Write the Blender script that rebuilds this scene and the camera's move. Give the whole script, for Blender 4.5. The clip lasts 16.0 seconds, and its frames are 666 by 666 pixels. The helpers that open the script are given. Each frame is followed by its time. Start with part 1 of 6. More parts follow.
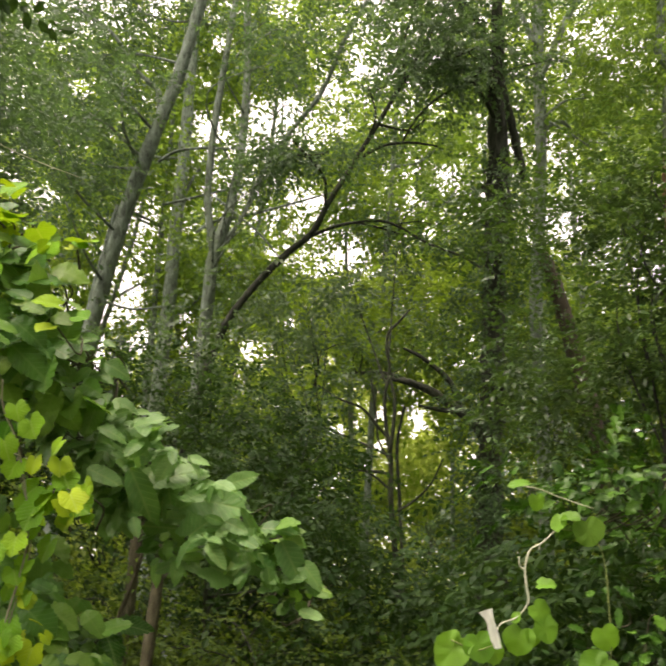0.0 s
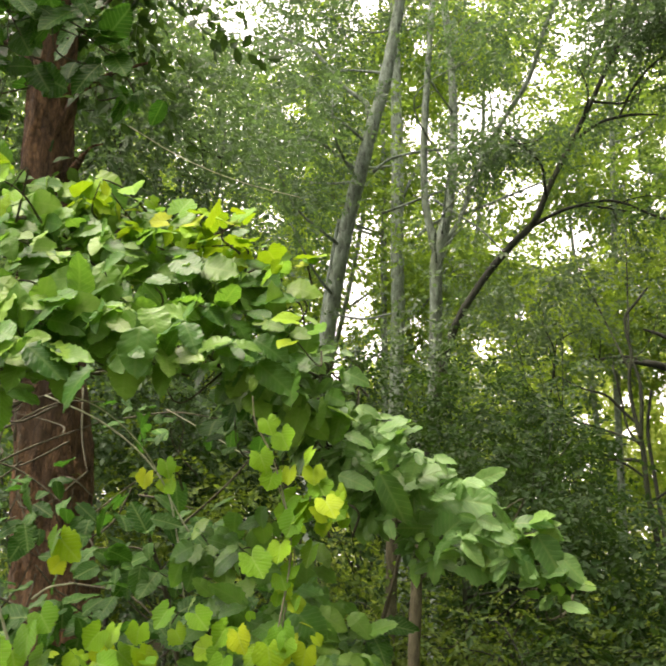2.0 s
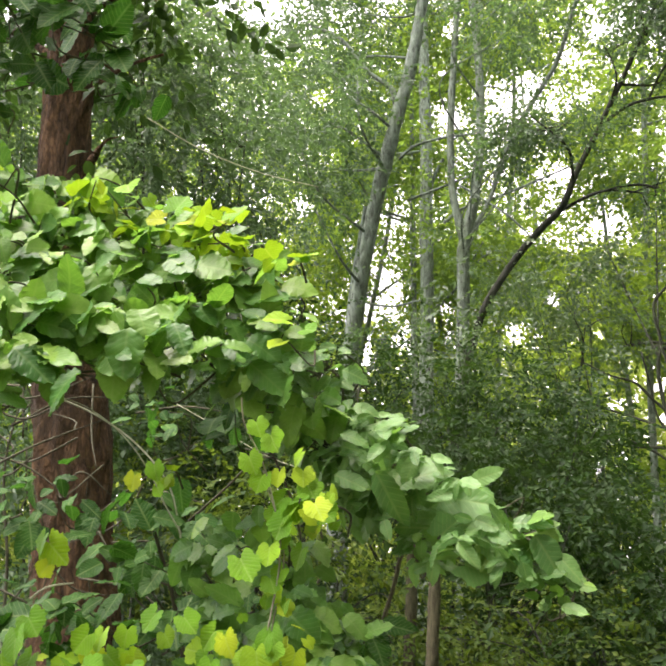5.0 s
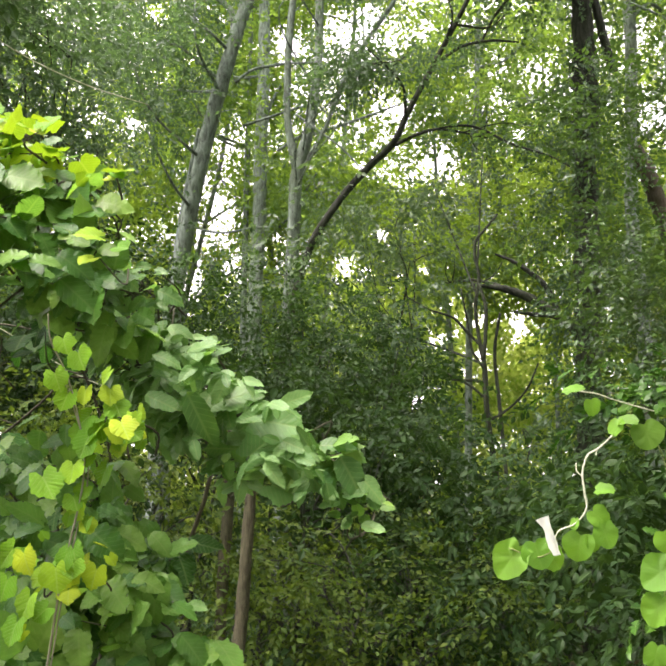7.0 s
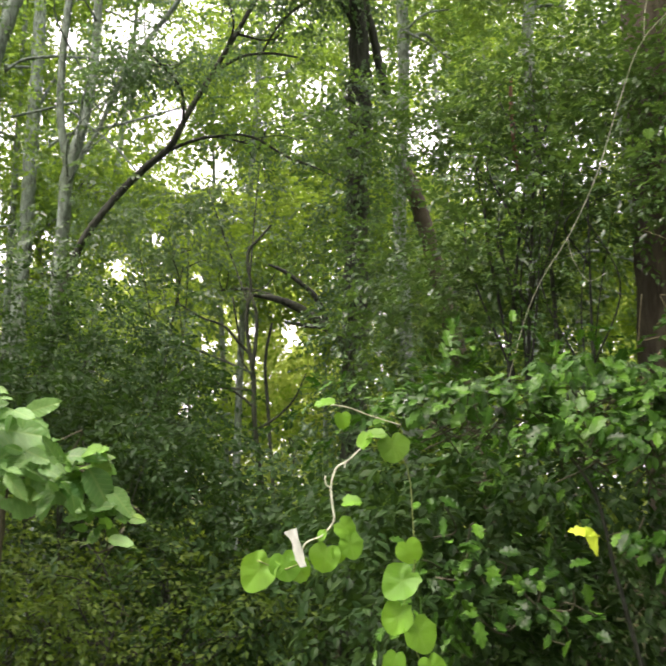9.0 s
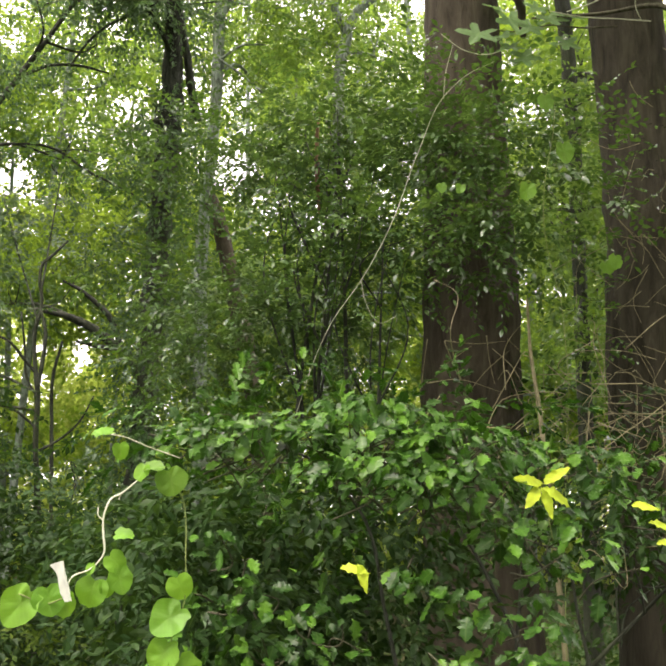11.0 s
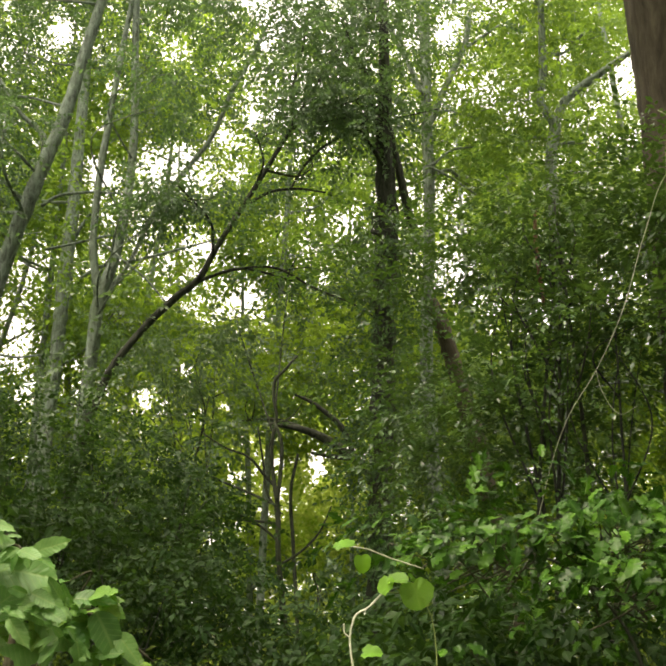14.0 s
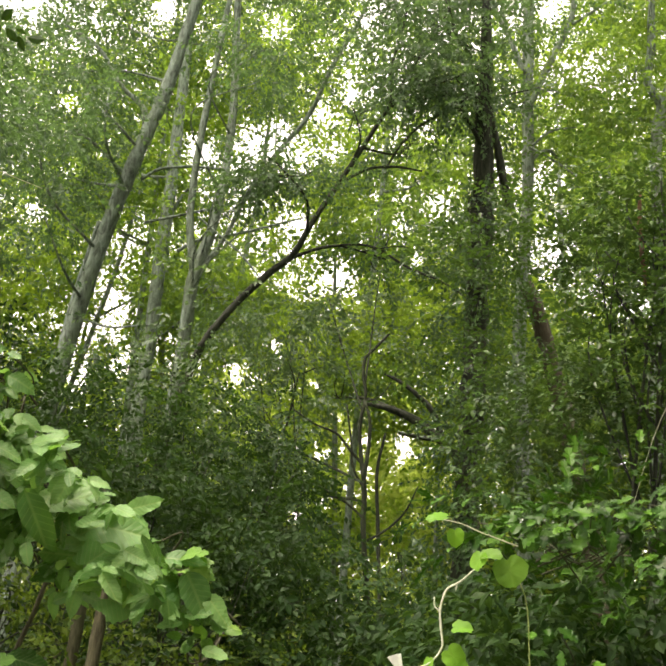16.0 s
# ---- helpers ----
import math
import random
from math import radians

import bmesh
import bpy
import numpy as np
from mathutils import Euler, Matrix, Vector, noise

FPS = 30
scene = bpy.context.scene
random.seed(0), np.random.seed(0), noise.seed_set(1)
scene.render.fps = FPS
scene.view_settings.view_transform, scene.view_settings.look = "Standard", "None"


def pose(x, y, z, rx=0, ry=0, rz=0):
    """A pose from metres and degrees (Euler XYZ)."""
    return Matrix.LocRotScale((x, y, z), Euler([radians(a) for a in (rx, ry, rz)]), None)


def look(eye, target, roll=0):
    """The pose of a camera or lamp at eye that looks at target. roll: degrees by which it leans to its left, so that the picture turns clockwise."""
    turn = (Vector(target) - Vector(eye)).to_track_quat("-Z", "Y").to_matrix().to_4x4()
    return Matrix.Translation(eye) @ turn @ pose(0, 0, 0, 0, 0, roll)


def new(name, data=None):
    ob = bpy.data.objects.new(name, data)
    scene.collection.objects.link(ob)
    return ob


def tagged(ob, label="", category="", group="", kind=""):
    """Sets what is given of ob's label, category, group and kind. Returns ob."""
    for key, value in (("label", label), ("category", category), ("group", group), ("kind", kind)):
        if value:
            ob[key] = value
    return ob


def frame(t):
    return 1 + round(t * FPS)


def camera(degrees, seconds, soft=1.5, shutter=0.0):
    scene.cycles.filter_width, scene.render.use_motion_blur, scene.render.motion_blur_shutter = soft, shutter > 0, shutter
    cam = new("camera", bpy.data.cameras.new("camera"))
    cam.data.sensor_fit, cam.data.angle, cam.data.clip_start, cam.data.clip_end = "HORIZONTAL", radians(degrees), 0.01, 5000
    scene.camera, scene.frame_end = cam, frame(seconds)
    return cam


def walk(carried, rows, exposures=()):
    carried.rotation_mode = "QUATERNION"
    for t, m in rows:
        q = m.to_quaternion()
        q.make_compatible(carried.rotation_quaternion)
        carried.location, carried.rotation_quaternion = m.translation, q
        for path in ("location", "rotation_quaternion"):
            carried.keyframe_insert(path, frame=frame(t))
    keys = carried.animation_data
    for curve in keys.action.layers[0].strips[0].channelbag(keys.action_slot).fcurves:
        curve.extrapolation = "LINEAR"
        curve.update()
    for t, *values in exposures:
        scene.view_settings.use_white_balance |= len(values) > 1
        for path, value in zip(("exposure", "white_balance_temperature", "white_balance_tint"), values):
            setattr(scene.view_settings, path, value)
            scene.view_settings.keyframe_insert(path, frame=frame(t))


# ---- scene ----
# A woodland edge in summer: the camera stands before a thicket and pans across it.
cam = camera(37.21, 16.0, soft=2.2, shutter=0.35)

PATH = [
    (0, (-0.130, -0.062, 1.582), (-0.3772, 1.8641, 2.0593), 1.74),
    (0.5, (-0.128, -0.057, 1.579), (-0.5139, 1.8460, 2.0561), 0.49),
    (1, (-0.127, -0.063, 1.576), (-0.6103, 1.8180, 2.0531), -0.33),
    (1.5, (-0.127, -0.065, 1.579), (-0.7096, 1.7881, 2.0559), -0.85),
    (2, (-0.132, -0.070, 1.576), (-0.8285, 1.7427, 2.0522), -0.99),
    (2.5, (-0.137, -0.058, 1.571), (-0.8947, 1.7298, 2.0479), -1.02),
    (3, (-0.137, -0.067, 1.579), (-0.9052, 1.7186, 2.0510), -1.23),
    (3.2, (-0.136, -0.065, 1.573), (-0.9029, 1.7215, 2.0438), -1.10),
    (4.25, (-0.094, -0.039, 1.590), (-0.8831, 1.7417, 2.0462), -1.02),
    (5.3, (-0.052, -0.012, 1.607), (-0.7733, 1.8000, 2.0486), -0.93),
    (5.5, (-0.043, -0.003, 1.605), (-0.7029, 1.8336, 2.0437), -1.57),
    (6, (-0.020, -0.027, 1.601), (-0.5667, 1.8553, 1.9983), -2.75),
    (6.5, (-0.030, -0.010, 1.589), (-0.5102, 1.9013, 1.9281), -1.86),
    (7, (-0.031, -0.023, 1.592), (-0.4816, 1.9018, 1.8956), -0.58),
    (7.5, (-0.036, -0.026, 1.600), (-0.4461, 1.9067, 1.9095), 0.14),
    (8, (-0.023, -0.014, 1.598), (-0.2774, 1.9457, 1.9088), 0.01),
    (8.5, (-0.014, -0.003, 1.600), (-0.1376, 1.9684, 1.9135), -0.41),
    (9, (0.000, -0.000, 1.600), (0.0001, 1.9752, 1.9135), -0.70),
    (9.5, (0.009, -0.003, 1.605), (0.1267, 1.9681, 1.9255), -0.21),
    (10, (0.012, -0.004, 1.608), (0.2422, 1.9522, 1.9536), 0.52),
    (10.2, (0.013, -0.002, 1.608), (0.2888, 1.9484, 1.9568), 0.70),
    (11.25, (0.020, -0.012, 1.613), (0.4344, 1.9064, 1.9983), 1.06),
    (12.3, (0.027, -0.022, 1.616), (0.4000, 1.8870, 2.0864), 0.95),
    (12.5, (0.027, -0.012, 1.616), (0.3770, 1.8967, 2.1009), 0.74),
    (13, (0.020, 0.019, 1.618), (0.2370, 1.9379, 2.1400), 0.04),
    (13.5, (0.016, 0.043, 1.619), (0.0378, 1.9684, 2.1617), -0.17),
    (14, (0.014, 0.052, 1.621), (-0.0392, 1.9687, 2.1900), -0.12),
    (14.5, (0.013, 0.053, 1.617), (-0.1101, 1.9665, 2.1861), 0.06),
    (15, (0.015, 0.055, 1.600), (-0.1780, 1.9659, 2.1588), 1.58),
    (15.5, (0.014, 0.070, 1.605), (-0.2123, 1.9855, 2.1345), 2.72),
    (16, (-0.002, 0.086, 1.606), (-0.2363, 2.0013, 2.1334), 3.19),
]
EXPOSURES = [(0.0, 1.84, 7450, 24), (1.0, 2.08, 7400, 24), (2.5, 2.3, 7150, 25), (4.3, 2.42, 6700, 28), (5.5, 2.57, 6650, 28), (6.5, 2.56, 6600, 28),
             (8.0, 2.47, 6700, 27), (9.3, 2.37, 6750, 28), (10.0, 2.5, 6700, 29), (12.5, 2.44, 7500, 19), (13.5, 1.91, 7750, 15), (14.5, 1.94, 7700, 15), (15.2, 2.08, 7550, 17), (16.0, 2.22, 7400, 20)]
walk(cam, [(t, look(eye, target, roll)) for t, eye, target, roll in PATH], EXPOSURES)

# ---------------------------------------------------------------- light
SUN_ELEVATION, SUN_AZIMUTH = 72.0, -125.0      # degrees; azimuth from +y towards +x
world = bpy.data.worlds.new("overcast_sky")
scene.world = world
world.use_nodes = True
wn, wl = world.node_tree.nodes, world.node_tree.links
sky = wn.new("ShaderNodeTexSky")
sky.sky_type, sky.sun_disc = "NISHITA", False
sky.sun_elevation, sky.sun_rotation = radians(SUN_ELEVATION), radians(SUN_AZIMUTH)
sky.air_density, sky.dust_density, sky.ozone_density = 1.0, 6.0, 1.0
haze = wn.new("ShaderNodeHueSaturation")
haze.inputs["Saturation"].default_value = 0.25
wl.new(sky.outputs["Color"], haze.inputs["Color"])
veil = wn.new("ShaderNodeMixRGB")          # an even layer of thin cloud over the sky
veil.inputs["Fac"].default_value, veil.inputs["Color2"].default_value = 0.6, (7.0, 7.0, 6.9, 1)
wl.new(haze.outputs["Color"], veil.inputs["Color1"])
wl.new(veil.outputs["Color"], wn["Background"].inputs["Color"])
wn["Background"].inputs["Strength"].default_value = 0.15

sun_data = bpy.data.lights.new("sun", "SUN")
sun_data.energy, sun_data.angle, sun_data.color = 2.0, radians(45), (1.0, 0.95, 0.86)
sun = new("sun", sun_data)
se, sa = radians(SUN_ELEVATION), radians(SUN_AZIMUTH)
sun.matrix_world = look((20 * math.sin(sa) * math.cos(se), 20 * math.cos(sa) * math.cos(se), 20 * math.sin(se)), (0, 0, 0))


# ---------------------------------------------------------------- materials
def base_material(name):
    m = bpy.data.materials.new(name)
    m.use_nodes = True
    n, l = m.node_tree.nodes, m.node_tree.links
    return m, n, l, n["Principled BSDF"], n["Material Output"]


def ramp(n, stops):
    r = n.new("ShaderNodeValToRGB")
    r.color_ramp.elements[0].position, r.color_ramp.elements[0].color = stops[0][0], (*stops[0][1], 1)
    r.color_ramp.elements[1].position, r.color_ramp.elements[1].color = stops[-1][0], (*stops[-1][1], 1)
    for at, colour in stops[1:-1]:
        r.color_ramp.elements.new(at).color = (*colour, 1)
    return r


def leaf_material(name, colours, through_colour, through_share=0.4, rough=0.42, gloss=0.5, veins=0.0):
    """A thin leaf: a waxy face, light shining through it, colour varying from leaf to leaf and in blotches."""
    m, n, l, bsdf, out = base_material(name)
    geo, info = n.new("ShaderNodeNewGeometry"), n.new("ShaderNodeObjectInfo")
    add = n.new("ShaderNodeMath")
    add.operation = "ADD"
    l.new(geo.outputs["Random Per Island"], add.inputs[0])
    l.new(info.outputs["Random"], add.inputs[1])
    fract = n.new("ShaderNodeMath")
    fract.operation = "FRACT"
    l.new(add.outputs[0], fract.inputs[0])
    pick = ramp(n, [(i / (len(colours) - 1), c) for i, c in enumerate(colours)])
    l.new(fract.outputs[0], pick.inputs["Fac"])
    spot = n.new("ShaderNodeTexNoise")
    spot.inputs["Scale"].default_value, spot.inputs["Detail"].default_value = 35.0, 4.0
    l.new(geo.outputs["Position"], spot.inputs["Vector"])
    tone = n.new("ShaderNodeMapRange")
    tone.inputs["From Min"].default_value, tone.inputs["From Max"].default_value = 0.3, 0.7
    tone.inputs["To Min"].default_value, tone.inputs["To Max"].default_value = 0.78, 1.2
    l.new(spot.outputs["Fac"], tone.inputs["Value"])
    hue = n.new("ShaderNodeHueSaturation")
    l.new(pick.outputs["Color"], hue.inputs["Color"])
    l.new(tone.outputs["Result"], hue.inputs["Value"])
    colour = hue.outputs["Color"]
    if veins:
        # side veins that run forward from the midrib, in the leaf's own coordinates
        uv = n.new("ShaderNodeUVMap")
        part_uv = n.new("ShaderNodeSeparateXYZ")
        l.new(uv.outputs["UV"], part_uv.inputs[0])
        across = n.new("ShaderNodeMath")
        across.operation = "ABSOLUTE"
        l.new(part_uv.outputs["X"], across.inputs[0])
        slant = n.new("ShaderNodeMath")
        slant.operation, slant.inputs[1].default_value = "MULTIPLY_ADD", -0.75
        l.new(across.outputs[0], slant.inputs[0])
        l.new(part_uv.outputs["Y"], slant.inputs[2])
        wave = n.new("ShaderNodeMath")
        wave.operation, wave.inputs[1].default_value = "MULTIPLY", 56.0
        l.new(slant.outputs[0], wave.inputs[0])
        sine = n.new("ShaderNodeMath")
        sine.operation = "SINE"
        l.new(wave.outputs[0], sine.inputs[0])
        thin = n.new("ShaderNodeMapRange")
        thin.inputs["From Min"].default_value, thin.inputs["From Max"].default_value = 0.86, 1.0
        l.new(sine.outputs[0], thin.inputs["Value"])
        rib = n.new("ShaderNodeMapRange")
        rib.inputs["From Min"].default_value, rib.inputs["From Max"].default_value = 0.035, 0.012
        l.new(across.outputs[0], rib.inputs["Value"])
        both = n.new("ShaderNodeMath")
        both.operation = "MAXIMUM"
        l.new(thin.outputs["Result"], both.inputs[0])
        l.new(rib.outputs["Result"], both.inputs[1])
        mix = n.new("ShaderNodeMixRGB")
        mix.blend_type = "MIX"
        mix.inputs["Color2"].default_value = (0.26, 0.36, 0.11, 1)
        weight = n.new("ShaderNodeMath")
        weight.operation, weight.inputs[1].default_value = "MULTIPLY", 0.38 * veins
        l.new(both.outputs[0], weight.inputs[0])
        l.new(weight.outputs[0], mix.inputs["Fac"])
        l.new(colour, mix.inputs["Color1"])
        colour = mix.outputs["Color"]
        bump = n.new("ShaderNodeBump")
        bump.inputs["Strength"].default_value, bump.inputs["Distance"].default_value = 0.6 * veins, 0.0006
        bump.invert = True
        quilt = n.new("ShaderNodeMath")            # the blade swells between the side veins
        quilt.operation, quilt.inputs[1].default_value = "MULTIPLY_ADD", 0.5
        l.new(sine.outputs[0], quilt.inputs[0])
        l.new(both.outputs[0], quilt.inputs[2])
        l.new(quilt.outputs[0], bump.inputs["Height"])
        l.new(bump.outputs["Normal"], bsdf.inputs["Normal"])
    l.new(colour, bsdf.inputs["Base Color"])
    bsdf.inputs["Roughness"].default_value = rough
    bsdf.inputs["Specular IOR Level"].default_value = gloss
    glow = n.new("ShaderNodeBsdfTranslucent")
    tint = n.new("ShaderNodeMixRGB")
    tint.blend_type, tint.inputs["Fac"].default_value = "MIX", 0.75
    tint.inputs["Color2"].default_value = (*through_colour, 1)
    l.new(colour, tint.inputs["Color1"])
    l.new(tint.outputs["Color"], glow.inputs["Color"])
    share = n.new("ShaderNodeMixShader")
    share.inputs["Fac"].default_value = through_share
    l.new(bsdf.outputs[0], share.inputs[1])
    l.new(glow.outputs[0], share.inputs[2])
    l.new(share.outputs[0], out.inputs["Surface"])
    return m


def bark_material(name, dark, light, moss_or_shade=(0.07, 0.09, 0.04), moss_or_shade_share=0.3, grain=(14, 14, 3), depth=0.02, rough=0.9, plates=0.0):
    m, n, l, bsdf, out = base_material(name)
    co = n.new("ShaderNodeTexCoord")
    stretch = n.new("ShaderNodeMapping")
    stretch.inputs["Scale"].default_value = grain
    l.new(co.outputs["Object"], stretch.inputs["Vector"])
    fur = n.new("ShaderNodeTexNoise")
    fur.inputs["Scale"].default_value, fur.inputs["Detail"].default_value, fur.inputs["Roughness"].default_value = 2.0, 8.0, 0.65
    fur.inputs["Distortion"].default_value = 0.6
    l.new(stretch.outputs["Vector"], fur.inputs["Vector"])
    tone = ramp(n, [(0.32, dark), (0.52, tuple((a + b) / 2 for a, b in zip(dark, light))), (0.72, light)])
    l.new(fur.outputs["Fac"], tone.inputs["Fac"])
    # blotches over the bark: moss, and on the red bark painted shade
    patch = n.new("ShaderNodeTexNoise")
    patch.inputs["Scale"].default_value, patch.inputs["Detail"].default_value = 2.2, 5.0
    l.new(co.outputs["Object"], patch.inputs["Vector"])
    cover = n.new("ShaderNodeMapRange")
    cover.inputs["From Min"].default_value, cover.inputs["From Max"].default_value = 0.5, 0.68
    cover.inputs["To Max"].default_value = moss_or_shade_share
    l.new(patch.outputs["Fac"], cover.inputs["Value"])
    mix = n.new("ShaderNodeMixRGB")
    mix.inputs["Color2"].default_value = (*moss_or_shade, 1)
    l.new(cover.outputs["Result"], mix.inputs["Fac"])
    l.new(tone.outputs["Color"], mix.inputs["Color1"])
    l.new(mix.outputs["Color"], bsdf.inputs["Base Color"])
    height = fur.outputs["Fac"]
    if plates:
        # long plates of bark with dark furrows between them
        crack = n.new("ShaderNodeTexVoronoi")
        crack.feature = "DISTANCE_TO_EDGE"
        crack.inputs["Scale"].default_value, crack.inputs["Randomness"].default_value = 3.2, 1.0
        warp = n.new("ShaderNodeMixRGB")
        warp.blend_type, warp.inputs["Fac"].default_value = "ADD", 0.5
        l.new(stretch.outputs["Vector"], warp.inputs["Color1"])
        l.new(fur.outputs["Color"], warp.inputs["Color2"])
        l.new(warp.outputs["Color"], crack.inputs["Vector"])
        furrow = n.new("ShaderNodeMapRange")
        furrow.inputs["From Max"].default_value = 0.16
        furrow.inputs["To Min"].default_value = 1.0 - plates
        l.new(crack.outputs["Distance"], furrow.inputs["Value"])
        dark_mix = n.new("ShaderNodeMixRGB")
        dark_mix.inputs["Color1"].default_value = (dark[0] * 0.6, dark[1] * 0.6, dark[2] * 0.6, 1)
        l.new(furrow.outputs["Result"], dark_mix.inputs["Fac"])
        l.new(mix.outputs["Color"], dark_mix.inputs["Color2"])
        l.new(dark_mix.outputs["Color"], bsdf.inputs["Base Color"])
        total = n.new("ShaderNodeMath")
        total.operation = "ADD"
        l.new(fur.outputs["Fac"], total.inputs[0])
        l.new(furrow.outputs["Result"], total.inputs[1])
        height = total.outputs[0]
    bump = n.new("ShaderNodeBump")
    bump.inputs["Strength"].default_value, bump.inputs["Distance"].default_value = 0.9, depth
    l.new(height, bump.inputs["Height"])
    l.new(bump.outputs["Normal"], bsdf.inputs["Normal"])
    bsdf.inputs["Roughness"].default_value = rough
    bsdf.inputs["Specular IOR Level"].default_value = 0.2
    return m


def ground_material():
    m, n, l, bsdf, out = base_material("leaf_litter")
    geo = n.new("ShaderNodeNewGeometry")
    big, small = n.new("ShaderNodeTexNoise"), n.new("ShaderNodeTexVoronoi")
    big.inputs["Scale"].default_value, big.inputs["Detail"].default_value = 0.6, 6.0
    small.inputs["Scale"].default_value = 22.0
    l.new(geo.outputs["Position"], big.inputs["Vector"])
    l.new(geo.outputs["Position"], small.inputs["Vector"])
    soil = ramp(n, [(0.35, (0.028, 0.022, 0.012)), (0.5, (0.04, 0.045, 0.016)), (0.65, (0.03, 0.055, 0.014))])
    l.new(big.outputs["Fac"], soil.inputs["Fac"])
    mix = n.new("ShaderNodeMixRGB")
    mix.blend_type, mix.inputs["Fac"].default_value = "MULTIPLY", 0.6
    l.new(soil.outputs["Color"], mix.inputs["Color1"])
    l.new(small.outputs["Color"], mix.inputs["Color2"])
    l.new(mix.outputs["Color"], bsdf.inputs["Base Color"])
    bump = n.new("ShaderNodeBump")
    bump.inputs["Strength"].default_value, bump.inputs["Distance"].default_value = 0.8, 0.03
    l.new(small.outputs["Distance"], bump.inputs["Height"])
    l.new(bump.outputs["Normal"], bsdf.inputs["Normal"])
    bsdf.inputs["Roughness"].default_value = 0.95
    bsdf.inputs["Specular IOR Level"].default_value = 0.1
    return m


CANOPY = leaf_material("canopy_leaf", [(0.032, 0.075, 0.022), (0.05, 0.105, 0.026), (0.07, 0.13, 0.028)], (0.22, 0.37, 0.035), 0.5, 0.55, 0.25)
# brighter copy of the canopy leaf, sunlight put into its yellow-green
CANOPY_SUNLIT = leaf_material("sunlit_canopy_leaf", [(0.05, 0.098, 0.013), (0.075, 0.13, 0.016), (0.11, 0.155, 0.018)], (0.31, 0.49, 0.035), 0.55, 0.55, 0.25)
# pale colour makes the far leaves look sunlit; the light is in the albedo
FAR_SUNLIT = leaf_material("far_sunlit_leaf", [(0.09, 0.15, 0.03), (0.125, 0.185, 0.036), (0.17, 0.22, 0.045)], (0.46, 0.59, 0.1), 0.55, 0.6, 0.15)
# darker copy for the nearer crowns, their backlit shade put into the colour
CANOPY_SHADED = leaf_material("shaded_canopy_leaf", [(0.024, 0.056, 0.026), (0.036, 0.078, 0.034), (0.052, 0.1, 0.04)], (0.12, 0.23, 0.05), 0.38, 0.5, 0.3)
# leaves darkened in the colour itself to stand for deep shade
SHADE_LEAF = leaf_material("shaded_leaf", [(0.012, 0.033, 0.009), (0.019, 0.046, 0.012), (0.03, 0.063, 0.0155)], (0.06, 0.135, 0.015), 0.28, 0.45, 0.09)
GLOSSY = leaf_material("glossy_evergreen_leaf", [(0.028, 0.068, 0.021), (0.048, 0.102, 0.031), (0.078, 0.146, 0.042)], (0.15, 0.29, 0.028), 0.28, 0.22, 1.0)
UNDER = leaf_material("undergrowth_leaf", [(0.028, 0.062, 0.01), (0.046, 0.085, 0.013), (0.082, 0.122, 0.018)], (0.18, 0.3, 0.022), 0.36, 0.55, 0.14)
BROAD = leaf_material("broad_leaf", [(0.018, 0.082, 0.012), (0.038, 0.126, 0.017), (0.064, 0.172, 0.025), (0.1, 0.22, 0.034), (0.145, 0.27, 0.038)], (0.18, 0.41, 0.032), 0.36, 0.4, 0.22, veins=0.55)
# dark copy of the broad leaf; shade under the bank is in its colour
SHADED_BROAD = leaf_material("shaded_broad_leaf", [(0.012, 0.055, 0.009), (0.02, 0.075, 0.011), (0.032, 0.1, 0.014)], (0.05, 0.18, 0.012), 0.3, 0.5, 0.09, veins=0.8)
GRAPE = leaf_material("grape_leaf", [(0.05, 0.16, 0.006), (0.075, 0.21, 0.007), (0.11, 0.26, 0.008), (0.165, 0.31, 0.009), (0.29, 0.36, 0.009)], (0.3, 0.5, 0.012), 0.3, 0.55, 0.12, veins=0.8)
HEART = leaf_material("bindweed_leaf", [(0.08, 0.215, 0.016), (0.105, 0.255, 0.019), (0.13, 0.295, 0.023)], (0.22, 0.46, 0.022), 0.4, 0.5, 0.25, veins=0.3)
HOLLY = leaf_material("spiny_leaf", [(0.006, 0.025, 0.003), (0.013, 0.05, 0.005), (0.028, 0.088, 0.008), (0.058, 0.15, 0.012)], (0.045, 0.16, 0.008), 0.16, 0.3, 0.12, veins=0.25)
YELLOW = leaf_material("yellowed_leaf", [(0.3, 0.42, 0.03), (0.38, 0.5, 0.03)], (0.48, 0.66, 0.03), 0.4, 0.5, 0.25, veins=0.4)
STAR = leaf_material("star_leaf", [(0.085, 0.16, 0.055), (0.11, 0.2, 0.07)], (0.16, 0.3, 0.06), 0.34, 0.5, 0.25, veins=0.4)
PETAL = leaf_material("pale_bloom", [(0.66, 0.7, 0.6), (0.74, 0.76, 0.68)], (0.7, 0.74, 0.64), 0.3, 0.6, 0.2)
BARK_GREY = bark_material("grey_bark", (0.04, 0.05, 0.037), (0.215, 0.28, 0.215), moss_or_shade=(0.07, 0.1, 0.045), moss_or_shade_share=0.5, grain=(12, 12, 4))
BARK_DARK = bark_material("dark_bark", (0.011, 0.013, 0.009), (0.048, 0.056, 0.038))
BARK_BROWN = bark_material("brown_bark", (0.022, 0.018, 0.011), (0.088, 0.078, 0.05), moss_or_shade=(0.05, 0.046, 0.03), moss_or_shade_share=0.1, grain=(9, 9, 1.6), depth=0.012, plates=0.12)
